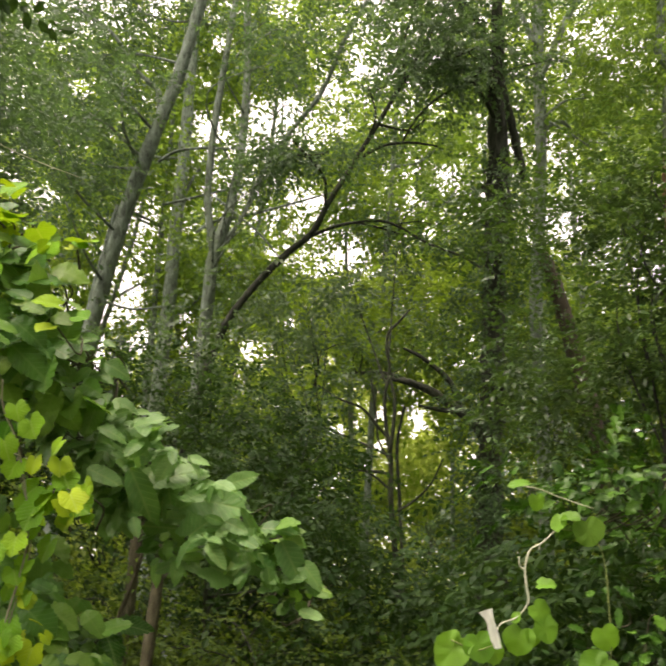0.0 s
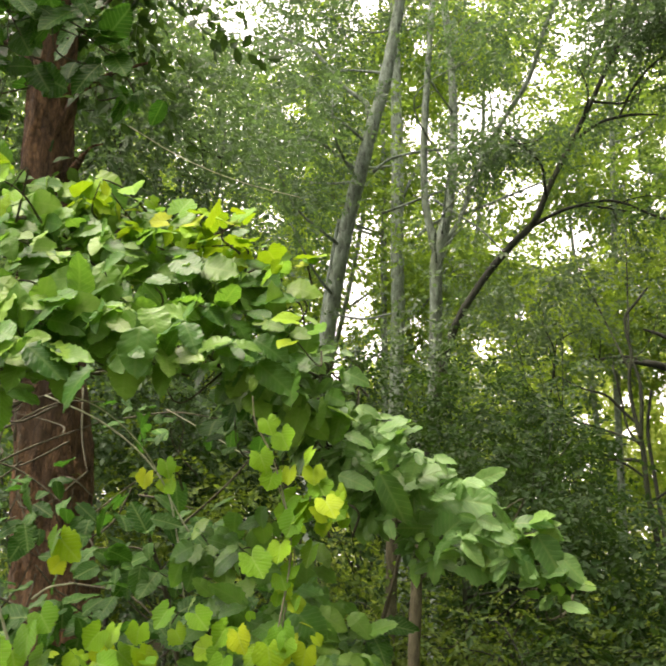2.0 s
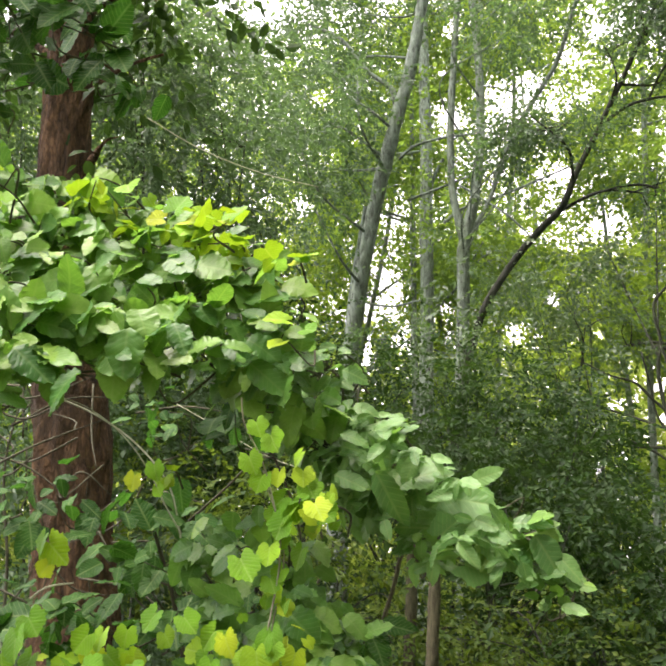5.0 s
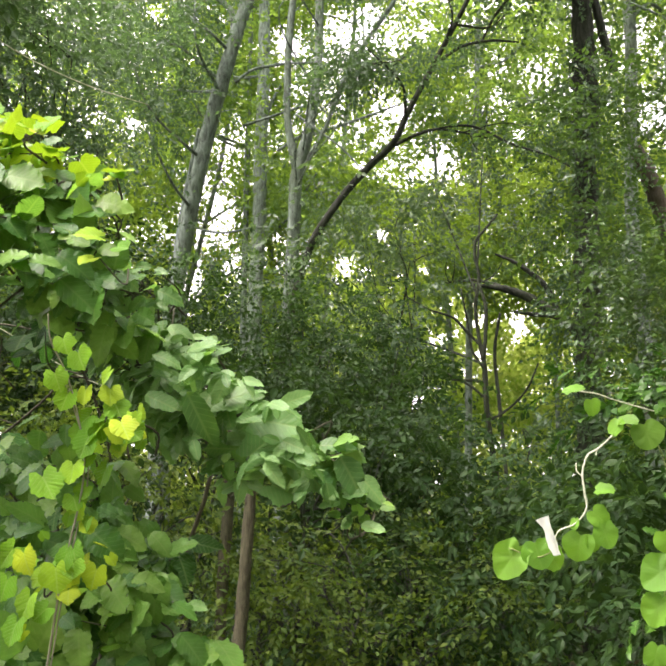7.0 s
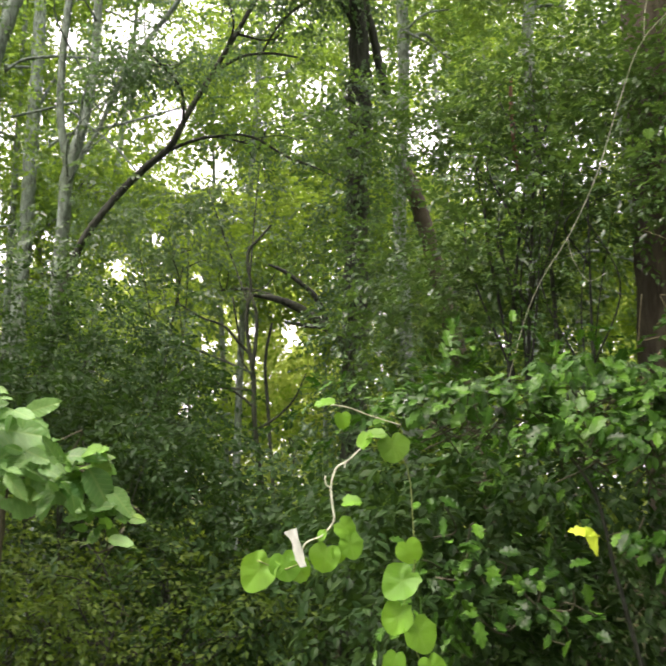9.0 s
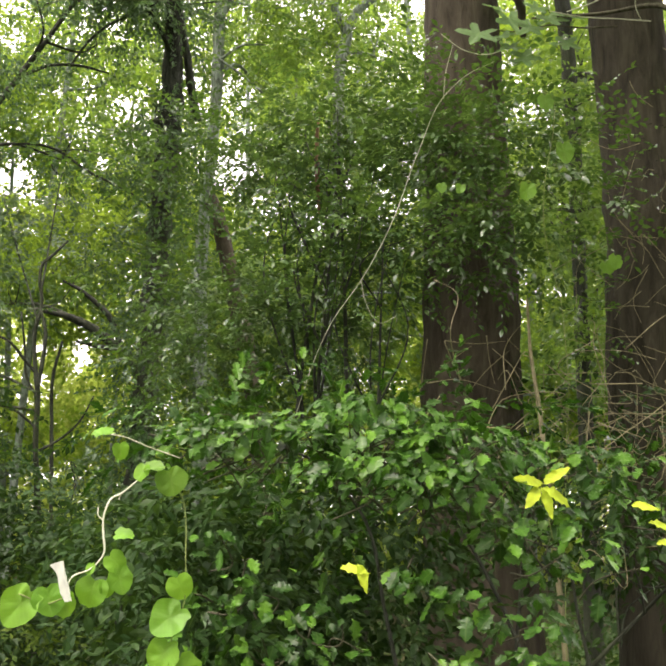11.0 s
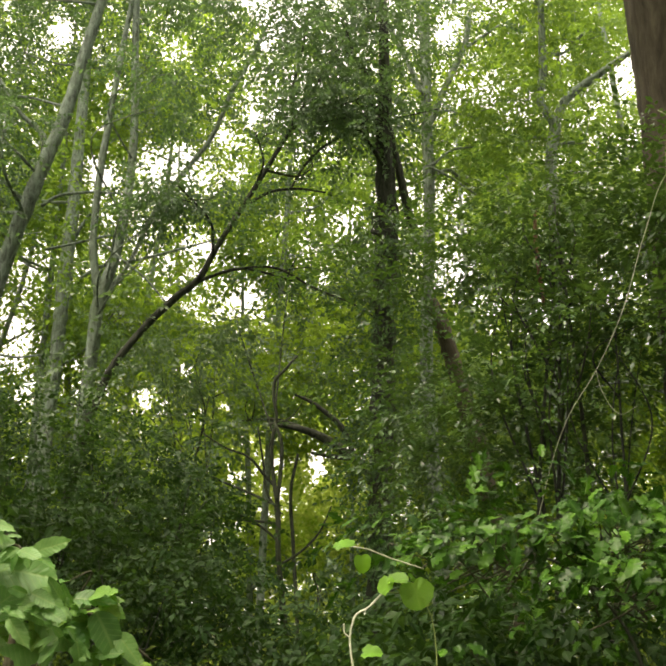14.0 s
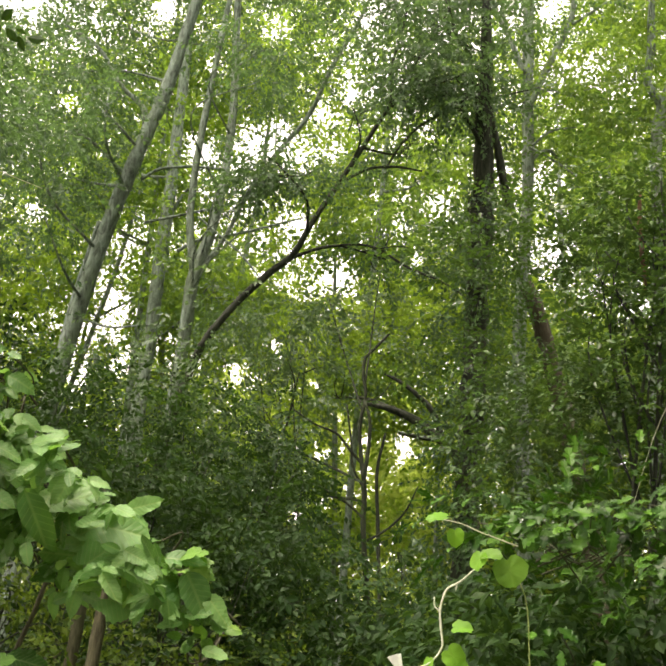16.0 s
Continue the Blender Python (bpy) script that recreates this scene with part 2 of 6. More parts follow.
# brown bark again, darkened for a trunk that stands in shade
BARK_SHADED = bark_material("shaded_brown_bark", (0.018, 0.016, 0.01), (0.074, 0.068, 0.044), moss_or_shade=(0.045, 0.04, 0.026), moss_or_shade_share=0.1, grain=(9, 9, 1.6), depth=0.012, plates=0.12)
# dark tones and blotches put the bank's shade and leaf shadows into this bark
BARK_RED = bark_material("red_brown_bark", (0.013, 0.009, 0.004), (0.155, 0.092, 0.042), moss_or_shade=(0.028, 0.022, 0.012), moss_or_shade_share=0.6, grain=(16, 16, 5), depth=0.02, plates=0.35)
STEM_PALE = bark_material("pale_stem", (0.19, 0.21, 0.13), (0.38, 0.41, 0.28), moss_or_shade_share=0.1, grain=(40, 40, 8), depth=0.001)
STEM_WHITE = bark_material("whitish_stem", (0.36, 0.38, 0.27), (0.56, 0.58, 0.45), moss_or_shade_share=0.1, grain=(40, 40, 8), depth=0.001)
STEM_GREEN = bark_material("green_stem", (0.1, 0.14, 0.04), (0.2, 0.24, 0.08), moss_or_shade_share=0.1, grain=(40, 40, 8), depth=0.001)
BARK_SAPLING = bark_material("sapling_bark", (0.026, 0.024, 0.013), (0.11, 0.106, 0.06), moss_or_shade_share=0.3, grain=(50, 50, 10), depth=0.004)
TWIG = bark_material("twig_bark", (0.022, 0.022, 0.013), (0.08, 0.08, 0.045), moss_or_shade_share=0.1, grain=(30, 30, 8), depth=0.002)
TWIG_DRY = bark_material("dry_twig", (0.11, 0.098, 0.05), (0.31, 0.285, 0.165), moss_or_shade_share=0.1, grain=(30, 30, 8), depth=0.002)
STEM_VINE = bark_material("brown_vine_stem", (0.11, 0.105, 0.065), (0.25, 0.25, 0.155), moss_or_shade_share=0.1, grain=(40, 40, 8), depth=0.001)
DIM_HEART = leaf_material("dim_round_leaf", [(0.07, 0.16, 0.02), (0.09, 0.2, 0.024)], (0.22, 0.42, 0.03), 0.4, 0.5, 0.2, veins=0.3)
SAPLING_LEAF = leaf_material("pale_broad_leaf", [(0.045, 0.13, 0.028), (0.075, 0.185, 0.046), (0.11, 0.24, 0.066), (0.15, 0.29, 0.085)], (0.2, 0.43, 0.05), 0.36, 0.4, 0.24, veins=0.9)
LAYERED = leaf_material("layered_understorey_leaf", [(0.038, 0.08, 0.036), (0.056, 0.106, 0.045), (0.08, 0.136, 0.054)], (0.14, 0.25, 0.055), 0.36, 0.42, 0.45)
DEAD_BARK = bark_material("dead_branch_bark", (0.07, 0.04, 0.022), (0.24, 0.15, 0.085), moss_or_shade_share=0.1, grain=(30, 30, 8), depth=0.003)
GROUND = ground_material()


# ---------------------------------------------------------------- builders
def mesh_object(name, verts, faces, material, parent=None, uvs=None, smooth=False):
    """One mesh object from arrays: verts (n, 3) and faces (m, 3) or a list of rings."""
    me = bpy.data.meshes.new(name)
    faces = np.asarray(faces, np.int32)
    me.vertices.add(len(verts))
    me.vertices.foreach_set("co", np.asarray(verts, np.float32).ravel())
    me.loops.add(faces.size)
    me.loops.foreach_set("vertex_index", faces.ravel())
    me.polygons.add(len(faces))
    me.polygons.foreach_set("loop_start", np.arange(0, faces.size, faces.shape[1], dtype=np.int32))
    me.polygons.foreach_set("use_smooth", np.full(len(faces), smooth))
    if uvs is not None:
        me.uv_layers.new(name="UVMap").data.foreach_set("uv", np.asarray(uvs, np.float32)[faces.ravel()].ravel())
    me.update(calc_edges=True)
    me.materials.append(material)
    ob = new(name, me)
    ob.parent = parent
    return ob


def curve_points(rows, steps):
    """A smooth line through rows of x, y, z, radius."""
    p = np.array(rows, float)
    h = np.maximum(np.linalg.norm(np.diff(p[:, :3], axis=0), axis=1), 1e-4)[:, None]
    slope = np.diff(p, axis=0) / h
    m = np.vstack([slope[:1], (slope[:-1] * h[1:] + slope[1:] * h[:-1]) / (h[1:] + h[:-1]), slope[-1:]])
    out = []
    for i in range(len(p) - 1):
        for s in np.linspace(0, 1, steps, endpoint=False):
            out.append((1 + 2 * s) * (1 - s) ** 2 * p[i] + s * (1 - s) ** 2 * h[i] * m[i] + s**2 * (3 - 2 * s) * p[i + 1] + s**2 * (s - 1) * h[i] * m[i + 1])
    out.append(p[-1])
    out = np.array(out)
    out[:, 3] = np.maximum(out[:, 3], 0.0012)
    return out


def tube(rows, sides=10, steps=6, rough=0.06, seed=0):
    """Verts and faces of a tapered, slightly knobbly limb along rows of x, y, z, radius."""
    rng = np.random.default_rng(seed)
    line = curve_points(rows, steps)
    way = np.gradient(line[:, :3], axis=0)
    way /= np.linalg.norm(way, axis=1)[:, None] + 1e-9
    u = np.zeros_like(way)
    side = np.cross(way[0], (1.0, 0, 0) if abs(way[0][0]) < 0.8 else (0, 1.0, 0))
    for i, w in enumerate(way):
        side = side - w * (side @ w)
        side /= np.linalg.norm(side)
        u[i] = side
    v = np.cross(way, u)
    a = np.linspace(0, 2 * np.pi, sides, endpoint=False)
    bulge = 1 + rough * rng.standard_normal((len(line), sides)) + 0.6 * rough * np.sin(3 * a + np.arange(len(line))[:, None] * 0.35)
    ring = line[:, None, :3] + (line[:, 3, None] * bulge)[..., None] * (np.cos(a)[:, None] * u[:, None] + np.sin(a)[:, None] * v[:, None])
    n = len(line)
    i, j = np.meshgrid(np.arange(n - 1), np.arange(sides), indexing="ij")
    quad = np.stack([i * sides + j, i * sides + (j + 1) % sides, (i + 1) * sides + (j + 1) % sides, (i + 1) * sides + j], -1).reshape(-1, 4)
    tri = np.vstack([quad[:, [0, 1, 2]], quad[:, [0, 2, 3]]])
    cap = np.array([[0, k + 1, k] for k in range(1, sides - 1)] + [[(n - 1) * sides, (n - 1) * sides + k, (n - 1) * sides + k + 1] for k in range(1, sides - 1)])
    return ring.reshape(-1, 3), np.vstack([tri, cap])


def limb_part(name, rows, material, parent, sides=8, seed=0, rough=0.06, label=""):
    if material in (STEM_PALE, STEM_GREEN):
        rows = [(*r[:3], 0.6 * r[3]) for r in rows]
    v, f = tube(rows, sides, 6, rough, seed)
    return tagged(mesh_object(name, v, f, material, parent, smooth=True), label)


# leaf outlines: x across, y along from the stalk, z out of the face
FAR_LEAF = (np.array([(0, 0, 0), (0.29, 0.45, 0.07), (0, 1, -0.08), (-0.29, 0.45, 0.07)]), np.array([(0, 1, 2), (0, 2, 3)]))
MID_LEAF = (np.array([(0, 0, 0), (0.2, 0.22, 0.05), (0.27, 0.55, 0.05), (0, 1, -0.12), (-0.27, 0.55, 0.05), (-0.2, 0.22, 0.05), (0, 0.5, 0)]),
            np.array([(0, 1, 6), (1, 2, 6), (2, 3, 6), (3, 4, 6), (4, 5, 6), (5, 0, 6)]))
SPIKY_LEAF = (np.array([(0, 0, 0), (0.2, 0.18, 0.06), (0.13, 0.32, 0.0), (0.27, 0.48, 0.07), (0.14, 0.62, 0.0), (0.18, 0.78, 0.05), (0, 1, -0.1),
                        (-0.18, 0.78, 0.05), (-0.14, 0.62, 0.0), (-0.27, 0.48, 0.07), (-0.13, 0.32, 0.0), (-0.2, 0.18, 0.06), (0, 0.45, -0.02)]),
              np.array([(i, (i + 1) % 12, 12) for i in range(12)]))


def unit(v):
    return v / (np.linalg.norm(v, axis=-1, keepdims=True) + 1e-9)


def leaf_verts(leaf, place, along, normal, size):
    """All leaves of a crown as one set of arrays."""
    shape, tri = leaf
    along = unit(along)
    side = unit(np.cross(along, normal))
    normal = np.cross(side, along)
    v = place[:, None] + size[:, None, None] * (shape[None, :, :1] * side[:, None] + shape[None, :, 1:2] * along[:, None] + shape[None, :, 2:] * normal[:, None])
    f = tri[None] + (np.arange(len(place)) * len(shape))[:, None, None]
    uv = np.tile(shape[:, :2], (len(place), 1))
    return v.reshape(-1, 3), f.reshape(-1, 3), uv


# canopy gaps from the camera's eye, fitted to its view: azimuth, rise, half width
EYE_SPOT = np.array((-0.03, -0.05, 1.61))
OPENINGS = np.array([
    (-19.5, 0.345, 0.0254), (-20.0, 0.297, 0.0273), (-21.1, 0.318, 0.0113), (-19.6, 0.262, 0.0188),
    (-12.1, 0.477, 0.0216), (-10.8, 0.499, 0.0174), (-8.3, 0.524, 0.0141), (-7.3, 0.478, 0.0188),
    (-12.5, 0.221, 0.0113), (-2.4, 0.155, 0.0070), (-8.4, 0.083, 0.0070), (6.3, 0.361, 0.0155),
    (-0.8, 0.421, 0.0132), (-3.2, 0.431, 0.0113), (-6.6, 0.334, 0.0122), (-27.1, 0.600, 0.0243),
    (-23.4, 0.417, 0.0121), (-24.8, 0.370, 0.0103), (-23.7, 0.497, 0.0113), (-11.5, 0.620, 0.0169),
    (-15.1, 0.569, 0.0113), (-15.7, 0.465, 0.0113), (-7.4, 0.147, 0.0075), (5.8, 0.651, 0.0130),
    (-19.0, 0.218, 0.0103), (9.6, 0.145, 0.0080), (-18.7, 0.632, 0.0132), (-2.0, 0.356, 0.0085),
    (17.0, 0.564, 0.0121), (22.9, 0.604, 0.0197), (1.6, 0.407, 0.0085), (-21.4, 0.201, 0.0089),
    (-4.5, 0.130, 0.0047), (-5.4, 0.108, 0.0042), (-9.2, 0.470, 0.0254), (-6.6, 0.547, 0.0113), (-9.0, 0.394, 0.0169), (13.3, 0.608, 0.0075),
    (-19.6, 0.278, 0.0220), (-21.0, 0.248, 0.0120), (-21.1, 0.217, 0.0080), (-18.8, 0.231, 0.0080), (-16.4, 0.254, 0.0070),
    (-10.2, 0.253, 0.0060), (-7.7, 0.216, 0.0050), (-4.6, 0.161, 0.0045), (-8.8, 0.163, 0.0035),
])


def in_opening(p):
    rough_rng = np.random.default_rng(3)
    out = np.zeros(len(p), bool)
    for azimuth, rise, k in OPENINGS:
        way = np.array((math.sin(radians(azimuth)), math.cos(radians(azimuth)), rise))
        a, d = EYE_SPOT + 7 * way, 39 * way
        s = np.clip((p - a) @ d / (d @ d), 0, 1)
        g = p / (0.06 * (7 + 39 * s))[:, None]
        ragged = 1.08 + 0.45 * np.sin(1.3 * g[:, 0] + 0.8 * g[:, 2]) + 0.3 * np.sin(1.7 * g[:, 2] - 1.1 * g[:, 0] + 1) + 0.58 * rough_rng.standard_normal(len(p))
        far = np.linalg.norm(p - a - s[:, None] * d, axis=1)
        out |= (far < k * ragged * (7 + 39 * s)) & (s > 0)
    return out


def foliage(blobs, size, seed, leaf=FAR_LEAF, per=10, droop=0.25, spread=1.0, open_sky=True, shell=0.55, tilt=1.0):
    """Leaves of a crown: sprays of leaves on short twigs, gathered in clumps inside rounded masses (x, y, z, three radii, cover)."""
    rng = np.random.default_rng(seed)
    places, alongs, normals, sizes, hubs = [], [], [], [], []
    for cx, cy, cz, rx, ry, rz, cover in blobs:
        count = 1.6 * cover * math.pi * rx * rz / (0.17 * size**2)
        n = max(3, int(count / per))
        k = max(2, n // 9)
        way = unit(rng.standard_normal((k, 3)))
        clump = way * rng.random((k, 1)) ** shell
        hub = np.array((cx, cy, cz)) + clump * (rx, ry, rz)
        hubs.append(hub)
        who = rng.integers(0, k, n)
        r = (rx * ry * rz) ** (1 / 3)
        off = rng.standard_normal((n, 3)) * (0.17 * r * spread + 0.1) * (1, 1, 0.6)
        p = hub[who] + off
        out = unit(off * (1, 1, 0.3) + 0.4 * clump[who] * r + rng.standard_normal((n, 3)) * 0.12 - (0, 0, droop * 0.3))
        up = unit(np.array((0, 0, 1.0)) + rng.standard_normal((n, 3)) * 0.38 * tilt)
        side = unit(np.cross(out, up))
        i = np.arange(per)
        along = (i[None] + rng.random((n, per)) * 0.6) / per
        hand = np.where(i % 2, 1.0, -1.0)[None] * np.ones((n, 1))
        length = size * (0.42 * per)
        q = p[:, None] + out[:, None] * (along * length)[..., None] + side[:, None] * (hand * size * 0.12)[..., None]
        q[..., 2] -= droop * length * along**2
        d = out[:, None] * 0.6 + side[:, None] * hand[..., None] * (1.0 - 0.7 * along[..., None]) + rng.standard_normal((n, per, 3)) * 0.22 * (1, 1, tilt)
        d[..., 2] -= droop
        m = up[:, None] + rng.standard_normal((n, per, 3)) * 0.3 * tilt
        s = size * (0.6 + 0.65 * rng.random((n, per)))
        places.append(q.reshape(-1, 3))
        alongs.append(d.reshape(-1, 3))
        normals.append(m.reshape(-1, 3))
        sizes.append(s.ravel())
    p, a, m, s = np.vstack(places), np.vstack(alongs), np.vstack(normals), np.concatenate(sizes)
    keep = p[:, 2] > 0.03
    if open_sky:
        keep &= ~in_opening(p)
    return leaf_verts(leaf, p[keep], a[keep], m[keep], s[keep]), hubs


def branches(trunk, blobs, hubs, seed, bark, root, thick=0.03, each=5):
    """Limbs from the trunk line into each mass of leaves, each with twigs forking towards its clumps."""
    rng = np.random.default_rng(seed)
    line = curve_points(trunk, 5)
    for (cx, cy, cz, rx, ry, rz, _), hub in zip(blobs, hubs):
        c = np.array((cx, cy, cz))
        flat = np.linalg.norm(line[:, :2] - c[:2], axis=1)
        want = cz - 0.45 * np.min(flat)
        start = line[np.argmin(np.abs(line[:, 2] - want) + 0.2 * flat)]
        r = min(thick, 0.6 * start[3])
        mid = (start[:3] + c) / 2 + rng.standard_normal(3) * 0.12 * np.linalg.norm(c - start[:3])
        rows = [(*start[:3], r), (*mid, 0.7 * r), (*(c + rng.standard_normal(3) * 0.1), 0.4 * r)]
        limb = limb_part("limb", rows, bark, root, 6, seed, 0.08)
        for h in hub[rng.permutation(len(hub))[:each]]:
            s = rng.uniform(0.35, 0.95)
            fork = np.array(rows[1][:3]) * (1 - s) + np.array(rows[2][:3]) * s
            bend = (fork + h) / 2 + rng.standard_normal(3) * 0.14 * np.linalg.norm(h - fork)
            limb_part("twig", [(*fork, 0.35 * r), (*bend, 0.24 * r), (*h, 0.1 * r)], bark, limb, 4, seed, 0.05)


def tree(name, label, trunk, limbs=(), blobs=(), size=0.07, bark=BARK_GREY, leaf=CANOPY, seed=1, sides=14, cover=1.0, shape=FAR_LEAF,
         thick=0.03, each=5, crown_label="", category="tree", group="", twigs=True, open_sky=True, rough=0.06, spread=1.0, tilt=1.8):
    """A tree: trunk, limbs seen apart, limbs into its leaf masses, and a crown of leaves."""
    root = tagged(new(name), label, category, group)
    limb_part("trunk", trunk, bark, root, sides, seed, rough)
    for i, rows in enumerate(limbs):
        limb_part("limb", rows, bark, root, 8, seed + i)
    if blobs:
        blobs = [(*b[:6], b[6] * cover) for b in blobs]
        (v, f, uv), hubs = foliage(blobs, size, seed, shape, open_sky=open_sky, spread=spread, tilt=tilt)
        if twigs:
            branches(trunk, blobs, hubs, seed, bark, root, thick, each)
        tagged(mesh_object("crown", v, f, leaf, root, uv), crown_label)
    return root


# ---------------------------------------------------------------- ground
def build_ground():
    n = 90
    a = np.linspace(-1, 1, n)
    g = np.sign(a) * (np.abs(a) ** 2.6) * 900
    x, y = np.meshgrid(g, g + 6, indexing="ij")
    z = 0.05 * np.sin(0.9 * x + 0.4 * y) + 0.04 * np.sin(1.7 * y - 0.6 * x) - 0.06
    i, j = np.meshgrid(np.arange(n - 1), np.arange(n - 1), indexing="ij")
    f = np.stack([i * n + j, (i + 1) * n + j, (i + 1) * n + j + 1, i * n + j + 1], -1).reshape(-1, 4)
    ob = mesh_object("ground", np.stack([x, y, z], -1).reshape(-1, 3), f, GROUND, smooth=True)
    tagged(ob, "woodland floor of dark soil and leaf litter", "ground", kind="structure")


build_ground()

# ---------------------------------------------------------------- trees in the middle distance
tree("leaning_tree", "tall grey-barked tree leaning over, with a side branch",
     [(-4.50, 10.10, -0.05, 0.108), (-4.20, 10.10, 3.72, 0.092), (-4.09, 10.10, 4.34, 0.090), (-3.98, 10.10, 4.90, 0.088), (-3.85, 10.10, 5.47, 0.085), (-3.70, 10.10, 6.03, 0.083), (-3.53, 10.10, 6.59, 0.078), (-3.35, 10.10, 7.15, 0.074), (-3.14, 10.10, 8.10, 0.064), (-2.60, 10.40, 11.20, 0.030)],
     [[(-3.63, 10.10, 6.31, 0.039), (-3.56, 10.10, 6.98, 0.035), (-3.84, 10.10, 7.26, 0.026), (-4.21, 10.10, 7.80, 0.022), (-4.70, 10.10, 8.15, 0.017)],
      [(-4.01, 10.10, 4.46, 0.013), (-3.65, 10.10, 4.37, 0.013), (-3.32, 10.10, 4.40, 0.011), (-3.06, 10.10, 4.40, 0.009)],
      [(-3.51, 10.10, 6.11, 0.022), (-3.35, 10.10, 6.22, 0.017), (-3.02, 10.10, 6.27, 0.017), (-2.60, 10.10, 6.25, 0.011)],
      [(-3.42, 10.10, 5.59, 0.017), (-3.11, 10.10, 5.66, 0.015), (-2.73, 10.10, 5.75, 0.013), (-2.30, 10.10, 5.86, 0.009)],
      [(-3.30, 10.10, 7.40, 0.035), (-3.16, 10.10, 8.10, 0.033), (-3.08, 10.10, 8.46, 0.028), (-2.88, 10.20, 9.29, 0.020)],
      [(-4.20, 10.10, 4.10, 0.036), (-4.14, 10.10, 4.55, 0.034), (-4.05, 10.10, 5.05, 0.030), (-3.94, 10.10, 5.60, 0.022)]],
     [(-4.96, 10.38, 7.64, 1.06, 1.20, 0.78, 0.90),
     (-4.66, 10.51, 6.27, 0.69, 0.80, 0.53, 0.90),
     (-4.36, 9.55, 6.43, 0.65, 0.80, 0.55, 0.60),
     (-4.47, 11.35, 8.94, 0.92, 1.00, 0.61, 0.50),
     (-4.87, 9.87, 8.88, 1.25, 1.40, 0.68, 0.80),
     (-3.64, 10.91, 9.85, 1.58, 1.50, 0.73, 0.80),
     (-3.95, 9.62, 6.75, 0.35, 0.40, 0.17, 0.90),
     (-3.69, 9.00, 6.57, 0.44, 0.50, 0.36, 0.55),
     (-4.10, 9.00, 5.15, 0.28, 0.50, 0.22, 0.60),
     (-3.28, 9.00, 3.76, 0.27, 0.40, 0.18, 1.00),
     (-3.98, 8.50, 5.97, 0.36, 0.50, 0.32, 0.60)],
     0.062, BARK_GREY, CANOPY_SHADED, 11, thick=0.02)
tree("straight_tree", "slim upright grey-barked woodland tree",
     [(-4.90, 15.00, -0.05, 0.130), (-4.82, 15.00, 4.87, 0.114), (-4.78, 15.00, 5.61, 0.113), (-4.76, 15.00, 6.36, 0.110), (-4.74, 15.00, 7.10, 0.108), (-4.71, 15.00, 7.84, 0.104), (-4.69, 15.00, 8.58, 0.100), (-4.67, 15.00, 9.60, 0.092), (-4.66, 15.00, 16.00, 0.040)],
     [[(-4.76, 15.03, 6.80, 0.029), (-4.60, 15.08, 7.87, 0.029), (-4.38, 15.13, 8.33, 0.026), (-4.28, 15.17, 8.63, 0.018)],
      [(-4.79, 15.01, 8.36, 0.029), (-5.14, 14.89, 8.34, 0.026), (-5.42, 14.80, 8.46, 0.018)]],
     [(-4.43, 15.80, 11.29, 1.23, 1.84, 0.91, 0.55),
     (-5.12, 16.29, 8.72, 0.88, 1.58, 0.96, 0.45),
     (-5.16, 15.58, 13.11, 2.08, 1.97, 1.04, 0.80)],
     0.08, BARK_GREY, CANOPY_SUNLIT, 12)
tree("forked_tree", "grey-barked tree that forks into two slender stems",
     [(-3.01, 10.07, -0.05, 0.086), (-2.90, 10.10, 3.33, 0.069), (-2.86, 10.11, 3.94, 0.070), (-2.83, 10.12, 4.47, 0.070), (-2.79, 10.13, 5.01, 0.071), (-2.66, 10.16, 5.50, 0.053), (-2.58, 10.18, 6.06, 0.049), (-2.54, 10.19, 7.12, 0.046), (-2.59, 10.18, 8.24, 0.043), (-2.61, 10.17, 11.24, 0.019)],
     [[(-2.79, 10.12, 5.00, 0.057), (-2.89, 10.10, 5.56, 0.044), (-2.89, 10.10, 6.18, 0.042), (-2.81, 10.12, 7.25, 0.039), (-2.71, 10.14, 8.24, 0.035), (-2.62, 10.17, 9.11, 0.022)],
      [(-2.96, 10.88, 5.31, 0.031), (-2.72, 10.92, 5.67, 0.028), (-2.47, 10.95, 6.31, 0.029), (-2.17, 11.00, 6.84, 0.032), (-1.79, 11.06, 7.43, 0.030), (-1.55, 11.09, 8.10, 0.028), (-1.34, 11.12, 8.55, 0.026), (-1.07, 11.16, 9.24, 0.018)],
      [(-3.07, 10.30, 5.32, 0.022), (-2.90, 10.30, 5.44, 0.020), (-2.51, 10.30, 5.52, 0.018), (-1.89, 10.30, 5.68, 0.013), (-1.52, 10.30, 5.78, 0.009)],
      [(-2.78, 10.00, 5.63, 0.013), (-2.54, 10.00, 5.43, 0.013), (-2.28, 10.00, 5.21, 0.013), (-2.03, 10.00, 4.92, 0.009)]],
     [(-2.24, 10.77, 7.88, 0.82, 1.20, 0.49, 0.50),
     (-1.70, 8.84, 5.62, 0.47, 0.60, 0.19, 0.90),
     (-2.61, 10.69, 9.15, 1.49, 1.40, 0.69, 0.80),
     (-2.83, 11.66, 6.46, 0.56, 1.00, 0.39, 0.40),
     (-1.23, 9.42, 5.89, 0.27, 0.50, 0.18, 0.60),
     (-1.93, 8.79, 6.68, 0.49, 0.40, 0.16, 0.90),
     (-1.88, 8.80, 5.54, 0.55, 0.50, 0.21, 1.00),
     (-1.51, 8.87, 5.76, 0.38, 0.40, 0.17, 0.80),
     (-2.18, 9.00, 7.19, 0.42, 0.50, 0.28, 0.50)],
     0.058, BARK_GREY, CANOPY_SHADED, 13, thick=0.012)
